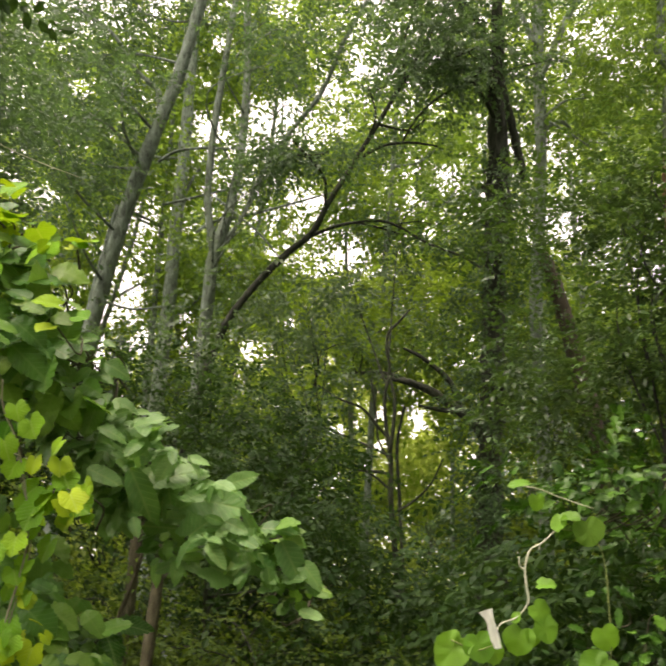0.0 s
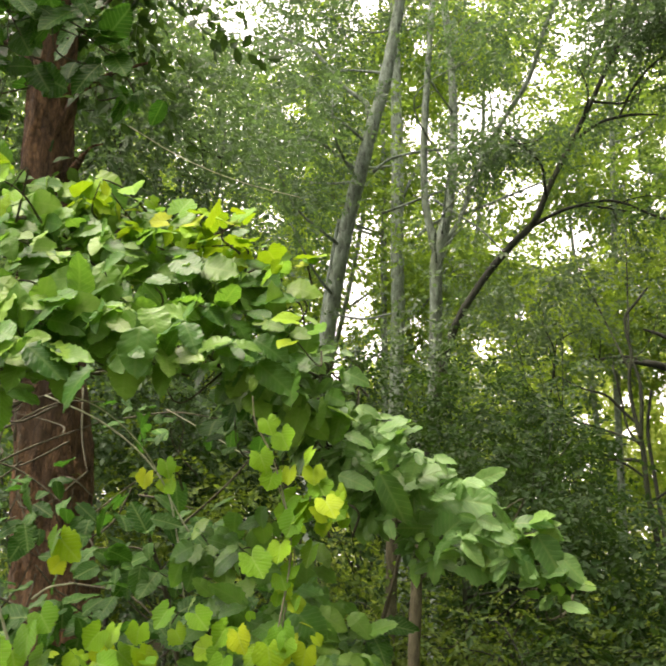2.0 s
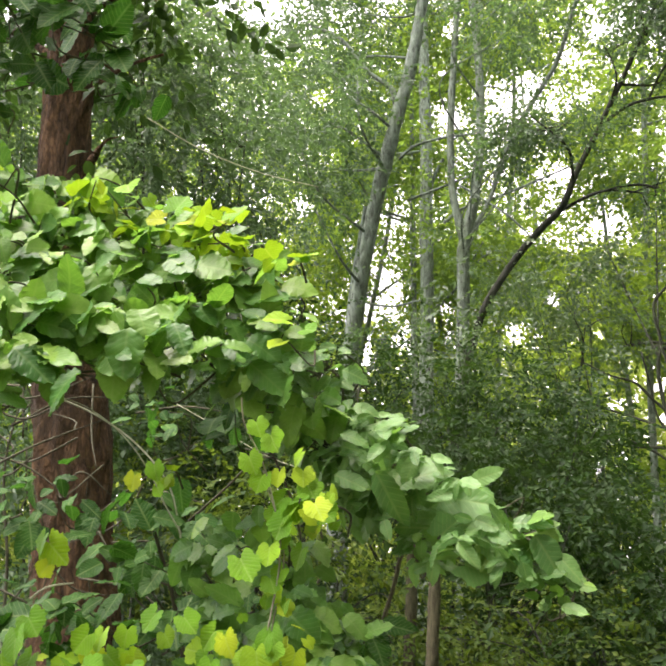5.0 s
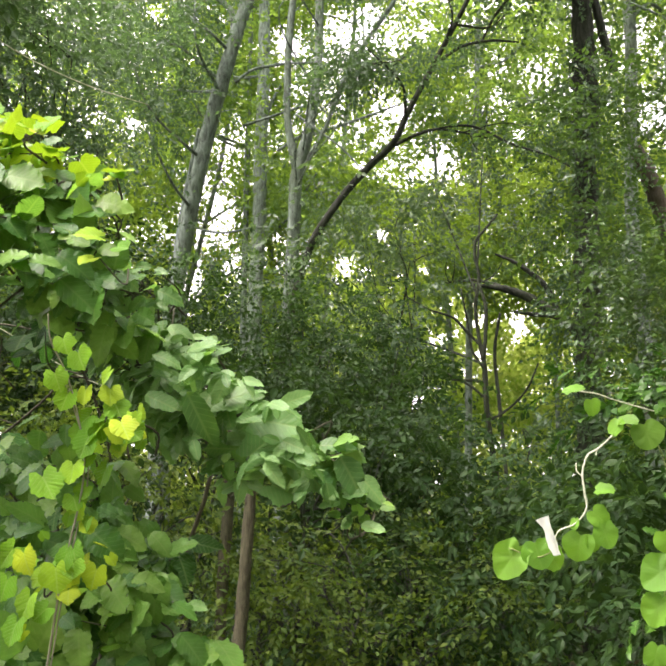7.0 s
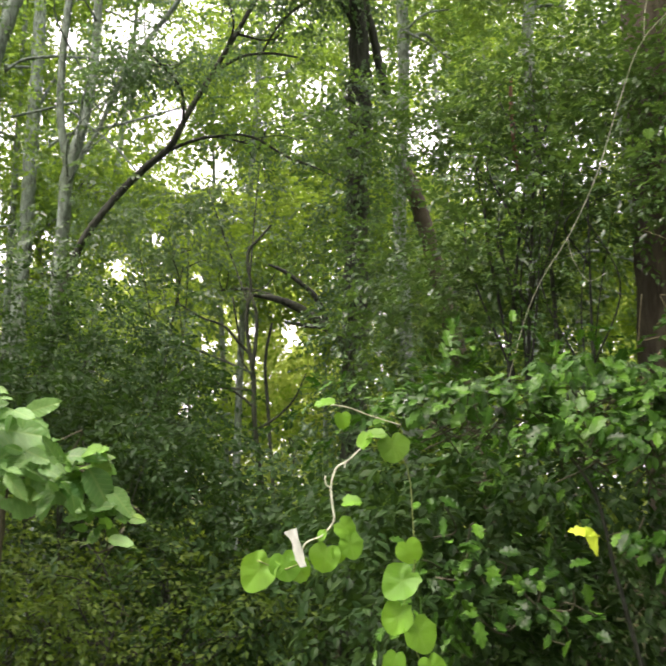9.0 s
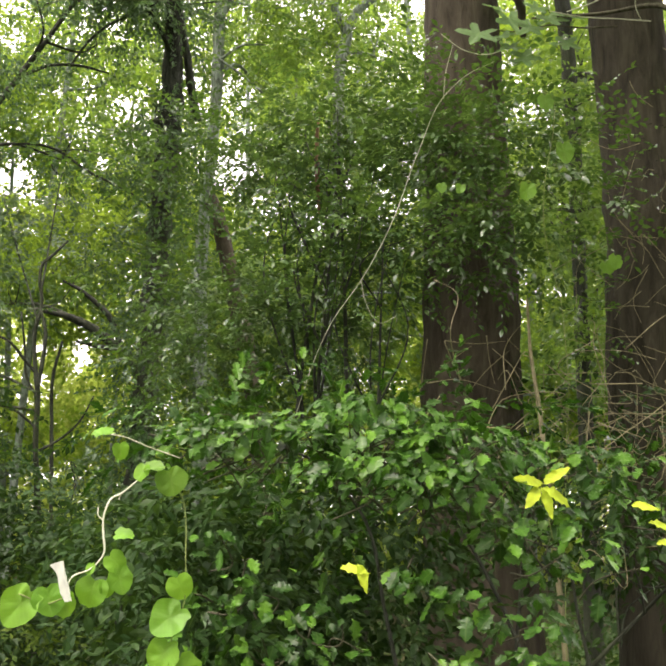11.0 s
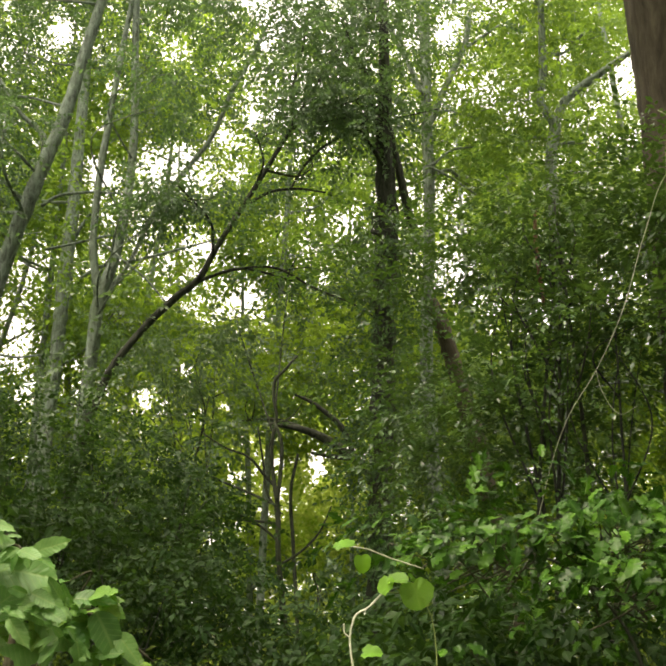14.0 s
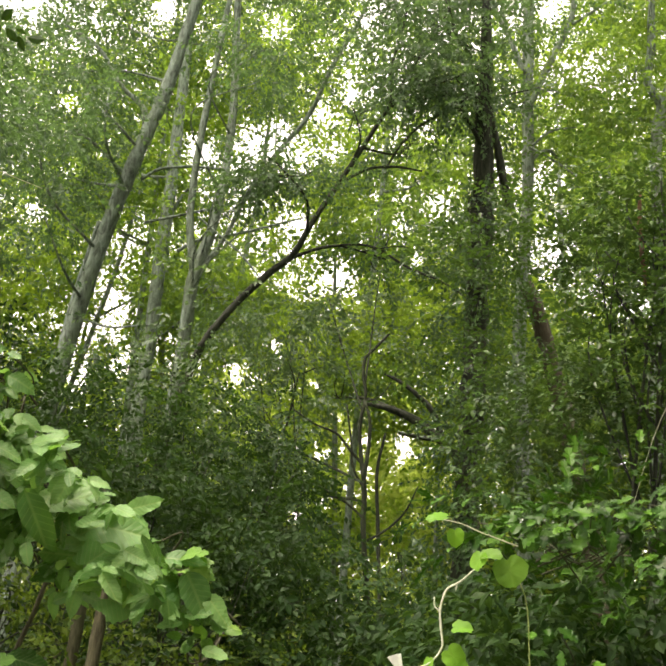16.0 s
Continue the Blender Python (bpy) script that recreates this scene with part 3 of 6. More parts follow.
tree("arching_tree", "dark slender tree arching far over to one side",
     [(-3.18, 9.12, -0.05, 0.050), (-2.63, 9.21, 3.18, 0.040), (-2.53, 9.22, 3.60, 0.040), (-2.42, 9.24, 3.94, 0.038), (-2.18, 9.27, 4.32, 0.036), (-1.83, 9.33, 4.74, 0.035), (-1.59, 9.37, 4.97, 0.033), (-1.43, 9.39, 5.30, 0.031), (-1.19, 9.43, 5.75, 0.027), (-0.95, 9.47, 6.20, 0.025), (-0.71, 9.50, 6.66, 0.021), (-0.60, 9.52, 6.89, 0.019), (-0.06, 9.60, 7.96, 0.008)],
     [[(-1.62, 9.46, 4.98, 0.018), (-1.23, 9.47, 5.10, 0.013), (-0.85, 9.48, 5.12, 0.013), (-0.42, 9.49, 4.89, 0.013), (-0.03, 9.50, 4.72, 0.009), (0.19, 9.51, 4.57, 0.006)],
      [(-1.11, 9.45, 5.82, 0.020), (-0.90, 9.47, 5.95, 0.016), (-0.63, 9.48, 5.99, 0.014), (-0.32, 9.50, 5.95, 0.009)],
      [(-0.72, 9.80, 6.12, 0.012), (-0.56, 9.80, 6.41, 0.014), (-0.29, 9.80, 6.68, 0.014), (-0.10, 9.80, 6.78, 0.012), (0.44, 9.80, 6.96, 0.010), (0.90, 9.80, 7.07, 0.007)],
      [(-0.66, 9.48, 6.70, 0.014), (-0.69, 9.48, 7.10, 0.014), (-0.60, 9.48, 7.50, 0.012), (-0.52, 9.49, 7.97, 0.010)],
      [(-0.66, 9.49, 6.68, 0.014), (-0.53, 9.49, 6.90, 0.014), (-0.24, 9.50, 6.94, 0.012), (0.12, 9.50, 7.08, 0.009)]],
     [(-0.37, 9.49, 7.25, 0.72, 1.00, 0.43, 0.80),
     (-0.95, 8.95, 6.24, 0.39, 0.60, 0.26, 0.50),
     (-1.65, 8.65, 5.57, 0.46, 0.50, 0.19, 0.80),
     (-0.47, 9.99, 6.40, 0.43, 0.80, 0.34, 0.50),
     (-0.64, 9.98, 5.12, 0.64, 0.90, 0.27, 0.50),
     (-0.68, 9.98, 8.42, 1.25, 1.20, 0.57, 0.80)],
     0.056, BARK_DARK, CANOPY_SHADED, 14)
tree("ivy_clad_tree", "dark tree trunk thickly clad in ivy",
     [(0.19, 10.00, -0.05, 0.168), (0.20, 10.00, 1.74, 0.134), (0.21, 10.00, 2.69, 0.126), (0.23, 10.00, 3.34, 0.118), (0.25, 10.00, 4.00, 0.116), (0.28, 10.00, 4.92, 0.112), (0.31, 10.00, 5.69, 0.125), (0.32, 10.00, 6.44, 0.100), (0.33, 10.00, 7.41, 0.070), (0.32, 10.00, 9.41, 0.029)],
     [[(0.60, 9.99, 5.75, 0.051), (0.54, 9.99, 6.03, 0.047), (0.47, 9.99, 6.43, 0.043), (0.39, 10.00, 6.84, 0.034), (0.34, 10.00, 7.26, 0.020)]],
     [(0.36, 9.79, 5.18, 0.54, 0.60, 0.34, 1.30),
     (0.26, 9.70, 4.42, 0.21, 0.40, 0.41, 1.10),
     (0.23, 9.80, 3.60, 0.22, 0.35, 0.48, 1.60),
     (0.18, 9.70, 3.07, 0.19, 0.30, 0.38, 1.60),
     (0.18, 9.70, 2.33, 0.20, 0.35, 0.59, 1.60),
     (0.24, 9.80, 5.66, 0.17, 0.30, 0.50, 1.40),
     (0.13, 10.00, 7.31, 0.65, 1.20, 0.55, 0.65),
     (-0.10, 9.50, 7.49, 0.77, 1.00, 0.53, 0.55),
     (0.23, 10.00, 8.44, 1.20, 1.20, 0.58, 0.90),
     (0.15, 9.20, 6.75, 0.55, 0.40, 0.40, 1.00),
     (-0.45, 9.20, 6.95, 0.50, 0.40, 0.35, 0.80)],
     0.06, BARK_DARK, CANOPY_SHADED, 15, rough=0.14, crown_label="dark ivy and shaded leaves")
tree("pale_tree", "tall slim pale-barked tree with rising branches",
     [(0.89, 11.47, -0.05, 0.095), (0.85, 11.47, 3.70, 0.076), (0.81, 11.47, 4.63, 0.077), (0.83, 11.47, 5.16, 0.075), (0.89, 11.47, 6.21, 0.072), (0.91, 11.46, 6.78, 0.071), (0.90, 11.47, 7.83, 0.073), (0.91, 11.46, 8.74, 0.070), (0.90, 11.47, 12.74, 0.032)],
     [[(0.85, 11.40, 8.16, 0.044), (0.69, 11.40, 8.62, 0.034), (0.47, 11.40, 9.12, 0.029), (0.33, 11.40, 9.51, 0.024)],
      [(0.77, 11.40, 8.44, 0.024), (0.63, 11.40, 8.81, 0.024), (0.55, 11.40, 9.37, 0.020)],
      [(0.90, 11.40, 7.70, 0.054), (1.00, 11.40, 7.92, 0.049), (1.22, 11.40, 8.43, 0.044), (1.43, 11.40, 8.91, 0.039), (1.50, 11.40, 9.35, 0.034)],
      [(1.42, 11.40, 8.85, 0.024), (1.65, 11.40, 9.00, 0.020), (1.89, 11.40, 9.18, 0.015)],
      [(0.92, 11.40, 7.15, 0.020), (1.23, 11.40, 7.39, 0.017), (1.49, 11.40, 7.42, 0.010)],
      [(0.92, 11.40, 7.16, 0.016), (1.22, 11.30, 6.92, 0.015), (1.47, 11.30, 6.72, 0.012)]],
     [(1.40, 11.41, 7.99, 0.85, 1.30, 0.68, 0.80),
     (0.31, 12.50, 8.10, 0.73, 1.20, 0.61, 0.60),
     (1.39, 11.92, 7.21, 0.74, 1.20, 0.46, 0.70),
     (0.94, 11.96, 9.69, 1.75, 1.50, 0.81, 0.90),
     (-0.46, 12.99, 6.85, 0.79, 1.20, 0.54, 0.50)],
     0.065, BARK_GREY, CANOPY, 16)
tree("broken_trunk", "leaning broken brown trunk without leaves",
     [(1.82, 10.48, -0.05, 0.106), (1.06, 10.55, 4.32, 0.085), (0.98, 10.55, 4.61, 0.085), (0.90, 10.56, 4.88, 0.086), (0.81, 10.57, 5.10, 0.081)], (), (), bark=BARK_BROWN, seed=17, category="dead tree", rough=0.1)
tree("hooked_sapling", "thin crooked sapling with a hooked top",
     [(-0.55, 8.59, -0.05, 0.035), (-0.64, 8.58, 1.73, 0.028), (-0.65, 8.58, 1.83, 0.026), (-0.69, 8.57, 2.22, 0.024), (-0.70, 8.57, 2.61, 0.022), (-0.74, 8.57, 2.87, 0.017), (-0.76, 8.57, 3.12, 0.017), (-0.72, 8.57, 3.39, 0.015), (-0.75, 8.57, 3.61, 0.015), (-0.74, 8.57, 3.71, 0.015), (-0.65, 8.58, 3.82, 0.013), (-0.54, 8.59, 3.95, 0.008)],
     [[(-0.70, 8.52, 2.64, 0.018), (-0.67, 8.52, 2.94, 0.017), (-0.67, 8.52, 3.14, 0.015), (-0.72, 8.52, 3.32, 0.011)],
      [(-0.71, 8.57, 2.76, 0.013), (-0.83, 8.56, 2.89, 0.013), (-0.94, 8.55, 3.02, 0.011), (-1.16, 8.52, 3.11, 0.008), (-1.35, 8.50, 3.23, 0.006)],
      [(-0.69, 8.58, 2.31, 0.011), (-0.80, 8.57, 2.41, 0.011), (-1.05, 8.54, 2.55, 0.009), (-1.31, 8.50, 2.64, 0.006)],
      [(-0.69, 8.77, 2.56, 0.013), (-0.81, 8.76, 2.75, 0.011), (-0.85, 8.76, 3.02, 0.010), (-0.90, 8.75, 3.33, 0.008)],
      [(-0.66, 8.58, 2.13, 0.013), (-0.54, 8.59, 2.20, 0.011), (-0.35, 8.59, 2.38, 0.009), (-0.24, 8.60, 2.61, 0.006)]],
     [(-1.31, 13.44, 5.46, 1.21, 1.00, 0.36, 1.00),
     (-2.24, 13.31, 4.83, 0.77, 1.00, 0.48, 0.90),
     (-2.23, 11.28, 3.84, 0.60, 1.20, 0.45, 0.90),
     (-0.86, 13.77, 5.81, 0.81, 0.80, 0.37, 0.80)],
     0.058, BARK_DARK, CANOPY_SUNLIT, 18)
tree("split_limb_tree", "old tree with a heavy broken limb hanging across",
     [(0.59, 12.21, -0.05, 0.085), (0.33, 12.21, 2.34, 0.068), (0.29, 12.21, 2.91, 0.069), (0.14, 12.20, 3.40, 0.064), (-0.18, 12.20, 3.69, 0.058), (-0.50, 12.19, 3.90, 0.053), (-0.76, 12.19, 3.99, 0.040), (-1.11, 12.19, 4.05, 0.019)],
     [[(-0.13, 12.20, 3.61, 0.032), (-0.34, 12.20, 3.64, 0.029), (-0.60, 12.19, 3.68, 0.019)],
      [(-0.05, 12.21, 3.61, 0.040), (-0.23, 12.20, 4.02, 0.035), (-0.44, 12.19, 4.21, 0.029), (-0.65, 12.18, 4.35, 0.024), (-0.80, 12.18, 4.42, 0.013)],
      [(-0.78, 13.48, -0.05, 0.033), (-0.85, 13.47, 1.97, 0.026), (-0.90, 13.47, 2.72, 0.026), (-0.93, 13.47, 3.42, 0.023), (-0.84, 13.47, 3.89, 0.018)]],
     [(-1.66, 13.40, 4.48, 0.53, 0.60, 0.30, 0.40),
     (-0.47, 13.19, 5.02, 0.53, 0.70, 0.29, 0.50)],
     0.07, BARK_DARK, CANOPY, 19)
tree("small_forked_tree", "slender grey tree forking among bright leaves",
     [(2.26, 11.79, -0.05, 0.091), (2.50, 11.74, 6.54, 0.073), (2.53, 11.73, 7.57, 0.075), (2.59, 11.72, 7.91, 0.070), (2.44, 11.75, 8.18, 0.053), (2.49, 11.74, 8.69, 0.054), (2.50, 11.74, 9.14, 0.049), (2.67, 11.70, 12.13, 0.022)],
     [[(2.59, 11.73, 7.91, 0.064), (2.72, 11.69, 8.19, 0.059), (3.13, 11.58, 8.50, 0.051), (3.52, 11.48, 8.75, 0.042), (3.90, 11.38, 9.00, 0.027)]],
     [(2.33, 12.28, 8.64, 0.87, 1.30, 0.62, 0.90),
     (2.92, 11.64, 7.69, 0.75, 1.20, 0.46, 0.80),
     (2.08, 12.83, 8.10, 0.75, 1.10, 0.44, 0.80),
     (3.20, 12.08, 9.25, 0.76, 1.20, 0.57, 0.60),
     (2.66, 12.21, 10.13, 1.70, 1.40, 0.72, 0.90)],
     0.065, BARK_GREY, CANOPY, 20)

# ---------------------------------------------------------------- big trunks close by
tree("big_trunk_tree", "massive brown-barked tree trunk rising out of the thicket",
     [(1.87, 4.85, -0.05, 0.356), (1.84, 4.86, 1.18, 0.285), (1.81, 4.88, 1.72, 0.272), (1.79, 4.88, 2.38, 0.258), (1.79, 4.88, 2.84, 0.250), (1.77, 4.89, 3.83, 0.221), (1.75, 4.90, 4.49, 0.206), (1.73, 4.90, 4.90, 0.200), (1.55, 4.97, 9.90, 0.090)],
     [[(2.08, 5.20, 5.04, 0.034), (2.13, 5.18, 4.86, 0.031), (2.21, 5.15, 4.71, 0.028), (2.23, 5.14, 4.48, 0.019)]],
     # unseen leaf masses overhead, added to shade the bush and understorey
     [(0.8, 0.6, 7.1, 1.3, 1.2, 0.7, 1.2), (0.8, 2.2, 7.4, 1.3, 1.2, 0.7, 1.3), (2.2, 1.5, 7.3, 1.3, 1.2, 0.7, 1.3), (2.4, 3.2, 7.7, 1.3, 1.2, 0.8, 1.3), (0.3, 4.2, 8.2, 1.8, 1.6, 1.0, 1.2), (2.2, 3.4, 8.0, 1.8, 1.6, 1.0, 1.1), (1.6, 5.6, 9.2, 2.0, 1.8, 1.2, 1.0), (-1.2, 5.2, 8.4, 1.6, 1.3, 0.9, 1.0), (-0.4, 6.0, 9.0, 1.8, 1.5, 0.9, 1.0)], 0.12, BARK_BROWN, CANOPY, 30, sides=28, rough=0.025, thick=0.06, open_sky=False)
tree("second_big_trunk_tree", "broad brown tree trunk with dead twigs about it",
     [(3.00, 4.97, -0.05, 0.363), (2.97, 4.98, 1.75, 0.290), (2.95, 5.00, 2.45, 0.286), (2.94, 5.00, 3.20, 0.261), (2.90, 5.03, 4.00, 0.231), (2.85, 5.05, 4.71, 0.214), (2.83, 5.06, 5.16, 0.206), (2.54, 5.23, 10.15, 0.093)],
     # crown out of view, added to keep light off the bush
     (), [(3.4, 4.0, 8.6, 1.9, 1.8, 1.1, 0.5), (2.8, 6.2, 9.4, 2.0, 1.8, 1.2, 0.5)], 0.12, BARK_SHADED, CANOPY, 31, sides=28, rough=0.025, thick=0.06, open_sky=False)
tree("dark_trunk_tree", "slim dark trunk behind the big ones",
     [(3.59, 7.15, -0.05, 0.074), (3.56, 7.17, 2.77, 0.060), (3.55, 7.17, 3.82, 0.057), (3.52, 7.19, 5.33, 0.061), (3.47, 7.21, 6.13, 0.064), (3.45, 7.22, 6.55, 0.061), (3.24, 7.32, 10.54, 0.027)],
     (), [(3.67, 8.22, 6.90, 0.41, 0.90, 0.50, 0.80),
     (4.08, 8.02, 5.77, 0.51, 0.90, 0.69, 0.60),
     (3.72, 7.64, 4.15, 0.42, 0.90, 0.61, 0.60),
     (3.80, 8.16, 7.60, 1.21, 1.20, 0.42, 0.80),
     (3.35, 6.60, 4.90, 0.45, 0.50, 0.40, 0.80),
     (3.30, 6.50, 4.05, 0.45, 0.50, 0.40, 0.80),
     (3.25, 6.40, 3.20, 0.45, 0.50, 0.40, 0.80)], 0.06, BARK_DARK, CANOPY, 32)
red_tree = tree("red_trunk_tree", "red-brown furrowed trunk behind the leafy vine",
     [(-2.87, 3.72, -0.05, 0.251), (-2.90, 3.70, 1.21, 0.201), (-2.93, 3.68, 1.69, 0.178), (-2.95, 3.66, 2.27, 0.167), (-2.97, 3.64, 2.67, 0.154), (-3.02, 3.61, 3.52, 0.124), (-3.01, 3.61, 3.98, 0.110), (-3.01, 3.62, 4.45, 0.108), (-2.94, 3.67, 8.45, 0.049)],
     [[(-2.95, 3.55, 3.64, 0.022), (-2.86, 3.61, 3.87, 0.015), (-2.75, 3.69, 4.00, 0.011), (-2.59, 3.80, 4.09, 0.007)]],
     [(-2.74, 3.94, 4.47, 0.36, 0.50, 0.22, 0.90),
     (-2.86, 3.86, 4.06, 0.25, 0.40, 0.14, 0.50),
     (-3.70, 3.37, 4.35, 0.39, 0.80, 0.49, 1.00),
     (-3.23, 3.82, 5.00, 0.85, 0.90, 0.28, 1.00),
     (-2.67, 3.50, 3.48, 0.12, 0.25, 0.07, 0.70)]
     # unseen mass high above, added to darken the understorey
     + [(-2.5, 5.0, 8.6, 1.6, 1.4, 0.9, 0.9)],
     0.09, BARK_RED, SHADE_LEAF, 33, sides=40, shape=MID_LEAF, rough=0.06, cover=1.3)

# ---------------------------------------------------------------- darker trees and shrubs of the understorey
def shrub(name, label, blobs, size, leaf, seed, shape=FAR_LEAF, stems=4, cover=1.0, bark=BARK_DARK, open_sky=True, spread=1.0, category="shrub", droop=0.25, tilt=1.0):
    """A many-stemmed shrub: stems from the ground to its leaf masses, forking twigs, leaves."""
    rng = np.random.default_rng(seed)
    root = tagged(new(name), label, category)
    blobs = [(*b[:6], b[6] * cover) for b in blobs]
    (v, f, uv), hubs = foliage(blobs, size, seed, shape, open_sky=open_sky, spread=spread, droop=droop, tilt=tilt)
    foot = np.mean([b[:2] for b in blobs], axis=0)
    for k in range(stems):
        b, hub = blobs[k % len(blobs)], hubs[k % len(blobs)]
        tip = np.array(b[:3]) + rng.uniform(-0.5, 0.5, 3) * b[3:6]
        a = np.array((*(foot * 0.45 + tip[:2] * 0.55 + rng.standard_normal(2) * 0.15), -0.08))
        mid = a * 0.5 + tip * 0.5 + rng.standard_normal(3) * 0.15
        r = 0.01 + 0.006 * rng.random()
        stem = limb_part("stem", [(*a, 1.6 * r), (*mid, r), (*tip, 0.4 * r)], bark, root, 6, seed + k, 0.08)
        for h in hub[rng.permutation(len(hub))[:6]]:
            s = rng.uniform(0.2, 1)
            q = mid * (1 - s) + tip * s
            bend = (q + h) / 2 + rng.standard_normal(3) * 0.1
            limb_part("twig", [(*q, 0.5 * r), (*bend, 0.35 * r), (*h, 0.12 * r)], bark, stem, 4, seed, 0.05)
    mesh_object("leaves", v, f, leaf, root, uv)
    return root


shrub("understorey_tree", "shaded small-leaved tree hanging over the gap in the wood",
      [(-2.08, 9.78, 4.43, 0.89, 1.20, 0.49, 0.80),
     (-2.65, 9.12, 3.66, 0.50, 1.00, 0.38, 0.80),
     (-2.03, 9.28, 3.03, 0.62, 1.00, 0.33, 0.90),
     (-2.15, 8.22, 2.51, 0.66, 1.00, 0.37, 1.00),
     (-1.45, 9.39, 3.79, 0.46, 0.80, 0.21, 0.80),
     (-1.12, 8.53, 2.17, 0.41, 0.70, 0.22, 0.90),
     (-0.33, 8.79, 2.03, 0.34, 0.60, 0.19, 0.80),
     (-1.26, 8.71, 2.41, 0.34, 0.60, 0.15, 0.60),
     (-1.75, 9.70, 4.35, 0.55, 0.60, 0.28, 0.5),
     (-1.15, 9.80, 4.42, 0.55, 0.60, 0.28, 0.5),
     (-0.62, 9.80, 4.38, 0.45, 0.50, 0.24, 0.45),
     (-0.15, 9.90, 4.20, 0.40, 0.50, 0.20, 0.40),
     (-2.20, 9.30, 3.85, 0.45, 0.60, 0.30, 0.60),
     (-1.50, 9.20, 3.35, 0.50, 0.60, 0.22, 0.70)], 0.062, LAYERED, 41, category="tree", stems=8, tilt=1.8, cover=0.72)
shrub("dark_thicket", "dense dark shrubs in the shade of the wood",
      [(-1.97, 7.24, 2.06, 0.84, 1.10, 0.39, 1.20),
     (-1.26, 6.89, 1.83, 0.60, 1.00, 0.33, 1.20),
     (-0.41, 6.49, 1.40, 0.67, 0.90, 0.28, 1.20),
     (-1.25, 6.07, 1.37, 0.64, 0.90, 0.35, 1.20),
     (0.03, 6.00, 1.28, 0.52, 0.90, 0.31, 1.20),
     (-0.63, 5.56, 1.04, 0.72, 0.90, 0.34, 1.10)], 0.056, SHADE_LEAF, 42, stems=10, cover=1.1, tilt=1.4)
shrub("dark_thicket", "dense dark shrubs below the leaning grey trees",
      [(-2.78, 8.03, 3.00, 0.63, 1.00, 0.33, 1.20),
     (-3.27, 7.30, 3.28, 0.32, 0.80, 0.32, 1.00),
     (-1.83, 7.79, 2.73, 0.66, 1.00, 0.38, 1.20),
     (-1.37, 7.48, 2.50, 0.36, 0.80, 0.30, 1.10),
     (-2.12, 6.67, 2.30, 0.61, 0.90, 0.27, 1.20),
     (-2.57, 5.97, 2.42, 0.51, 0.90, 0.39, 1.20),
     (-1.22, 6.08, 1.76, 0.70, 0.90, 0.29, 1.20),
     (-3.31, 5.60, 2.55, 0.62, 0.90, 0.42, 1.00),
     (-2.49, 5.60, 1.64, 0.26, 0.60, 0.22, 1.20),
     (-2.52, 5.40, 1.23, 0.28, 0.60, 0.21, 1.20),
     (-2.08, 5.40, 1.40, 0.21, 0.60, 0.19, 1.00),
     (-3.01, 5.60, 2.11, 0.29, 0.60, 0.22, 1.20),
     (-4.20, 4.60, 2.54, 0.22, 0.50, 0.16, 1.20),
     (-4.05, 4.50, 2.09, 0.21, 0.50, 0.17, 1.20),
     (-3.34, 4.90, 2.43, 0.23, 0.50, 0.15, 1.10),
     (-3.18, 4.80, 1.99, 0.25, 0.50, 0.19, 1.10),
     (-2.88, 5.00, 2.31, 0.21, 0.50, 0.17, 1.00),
     (-4.00, 4.40, 1.66, 0.21, 0.50, 0.15, 1.00)], 0.056, SHADE_LEAF, 43, stems=10, cover=1.1, tilt=1.4)
shrub("lit_undergrowth", "low leafy undergrowth catching a little light",
      [(-1.38, 5.43, 1.15, 0.63, 0.80, 0.27, 1.00),
     (-0.89, 5.12, 0.76, 0.59, 0.70, 0.20, 0.90),
     (-2.00, 5.02, 1.25, 0.35, 0.80, 0.37, 1.00),
     (-1.52, 4.76, 0.90, 0.43, 0.70, 0.24, 0.90),
     (-0.48, 5.48, 1.00, 0.38, 0.70, 0.29, 0.80),
     (-2.24, 4.47, 1.80, 0.39, 0.70, 0.30, 0.90),
     (-3.15, 4.87, 1.84, 0.50, 0.80, 0.50, 1.00)], 0.042, UNDER, 44, stems=8)
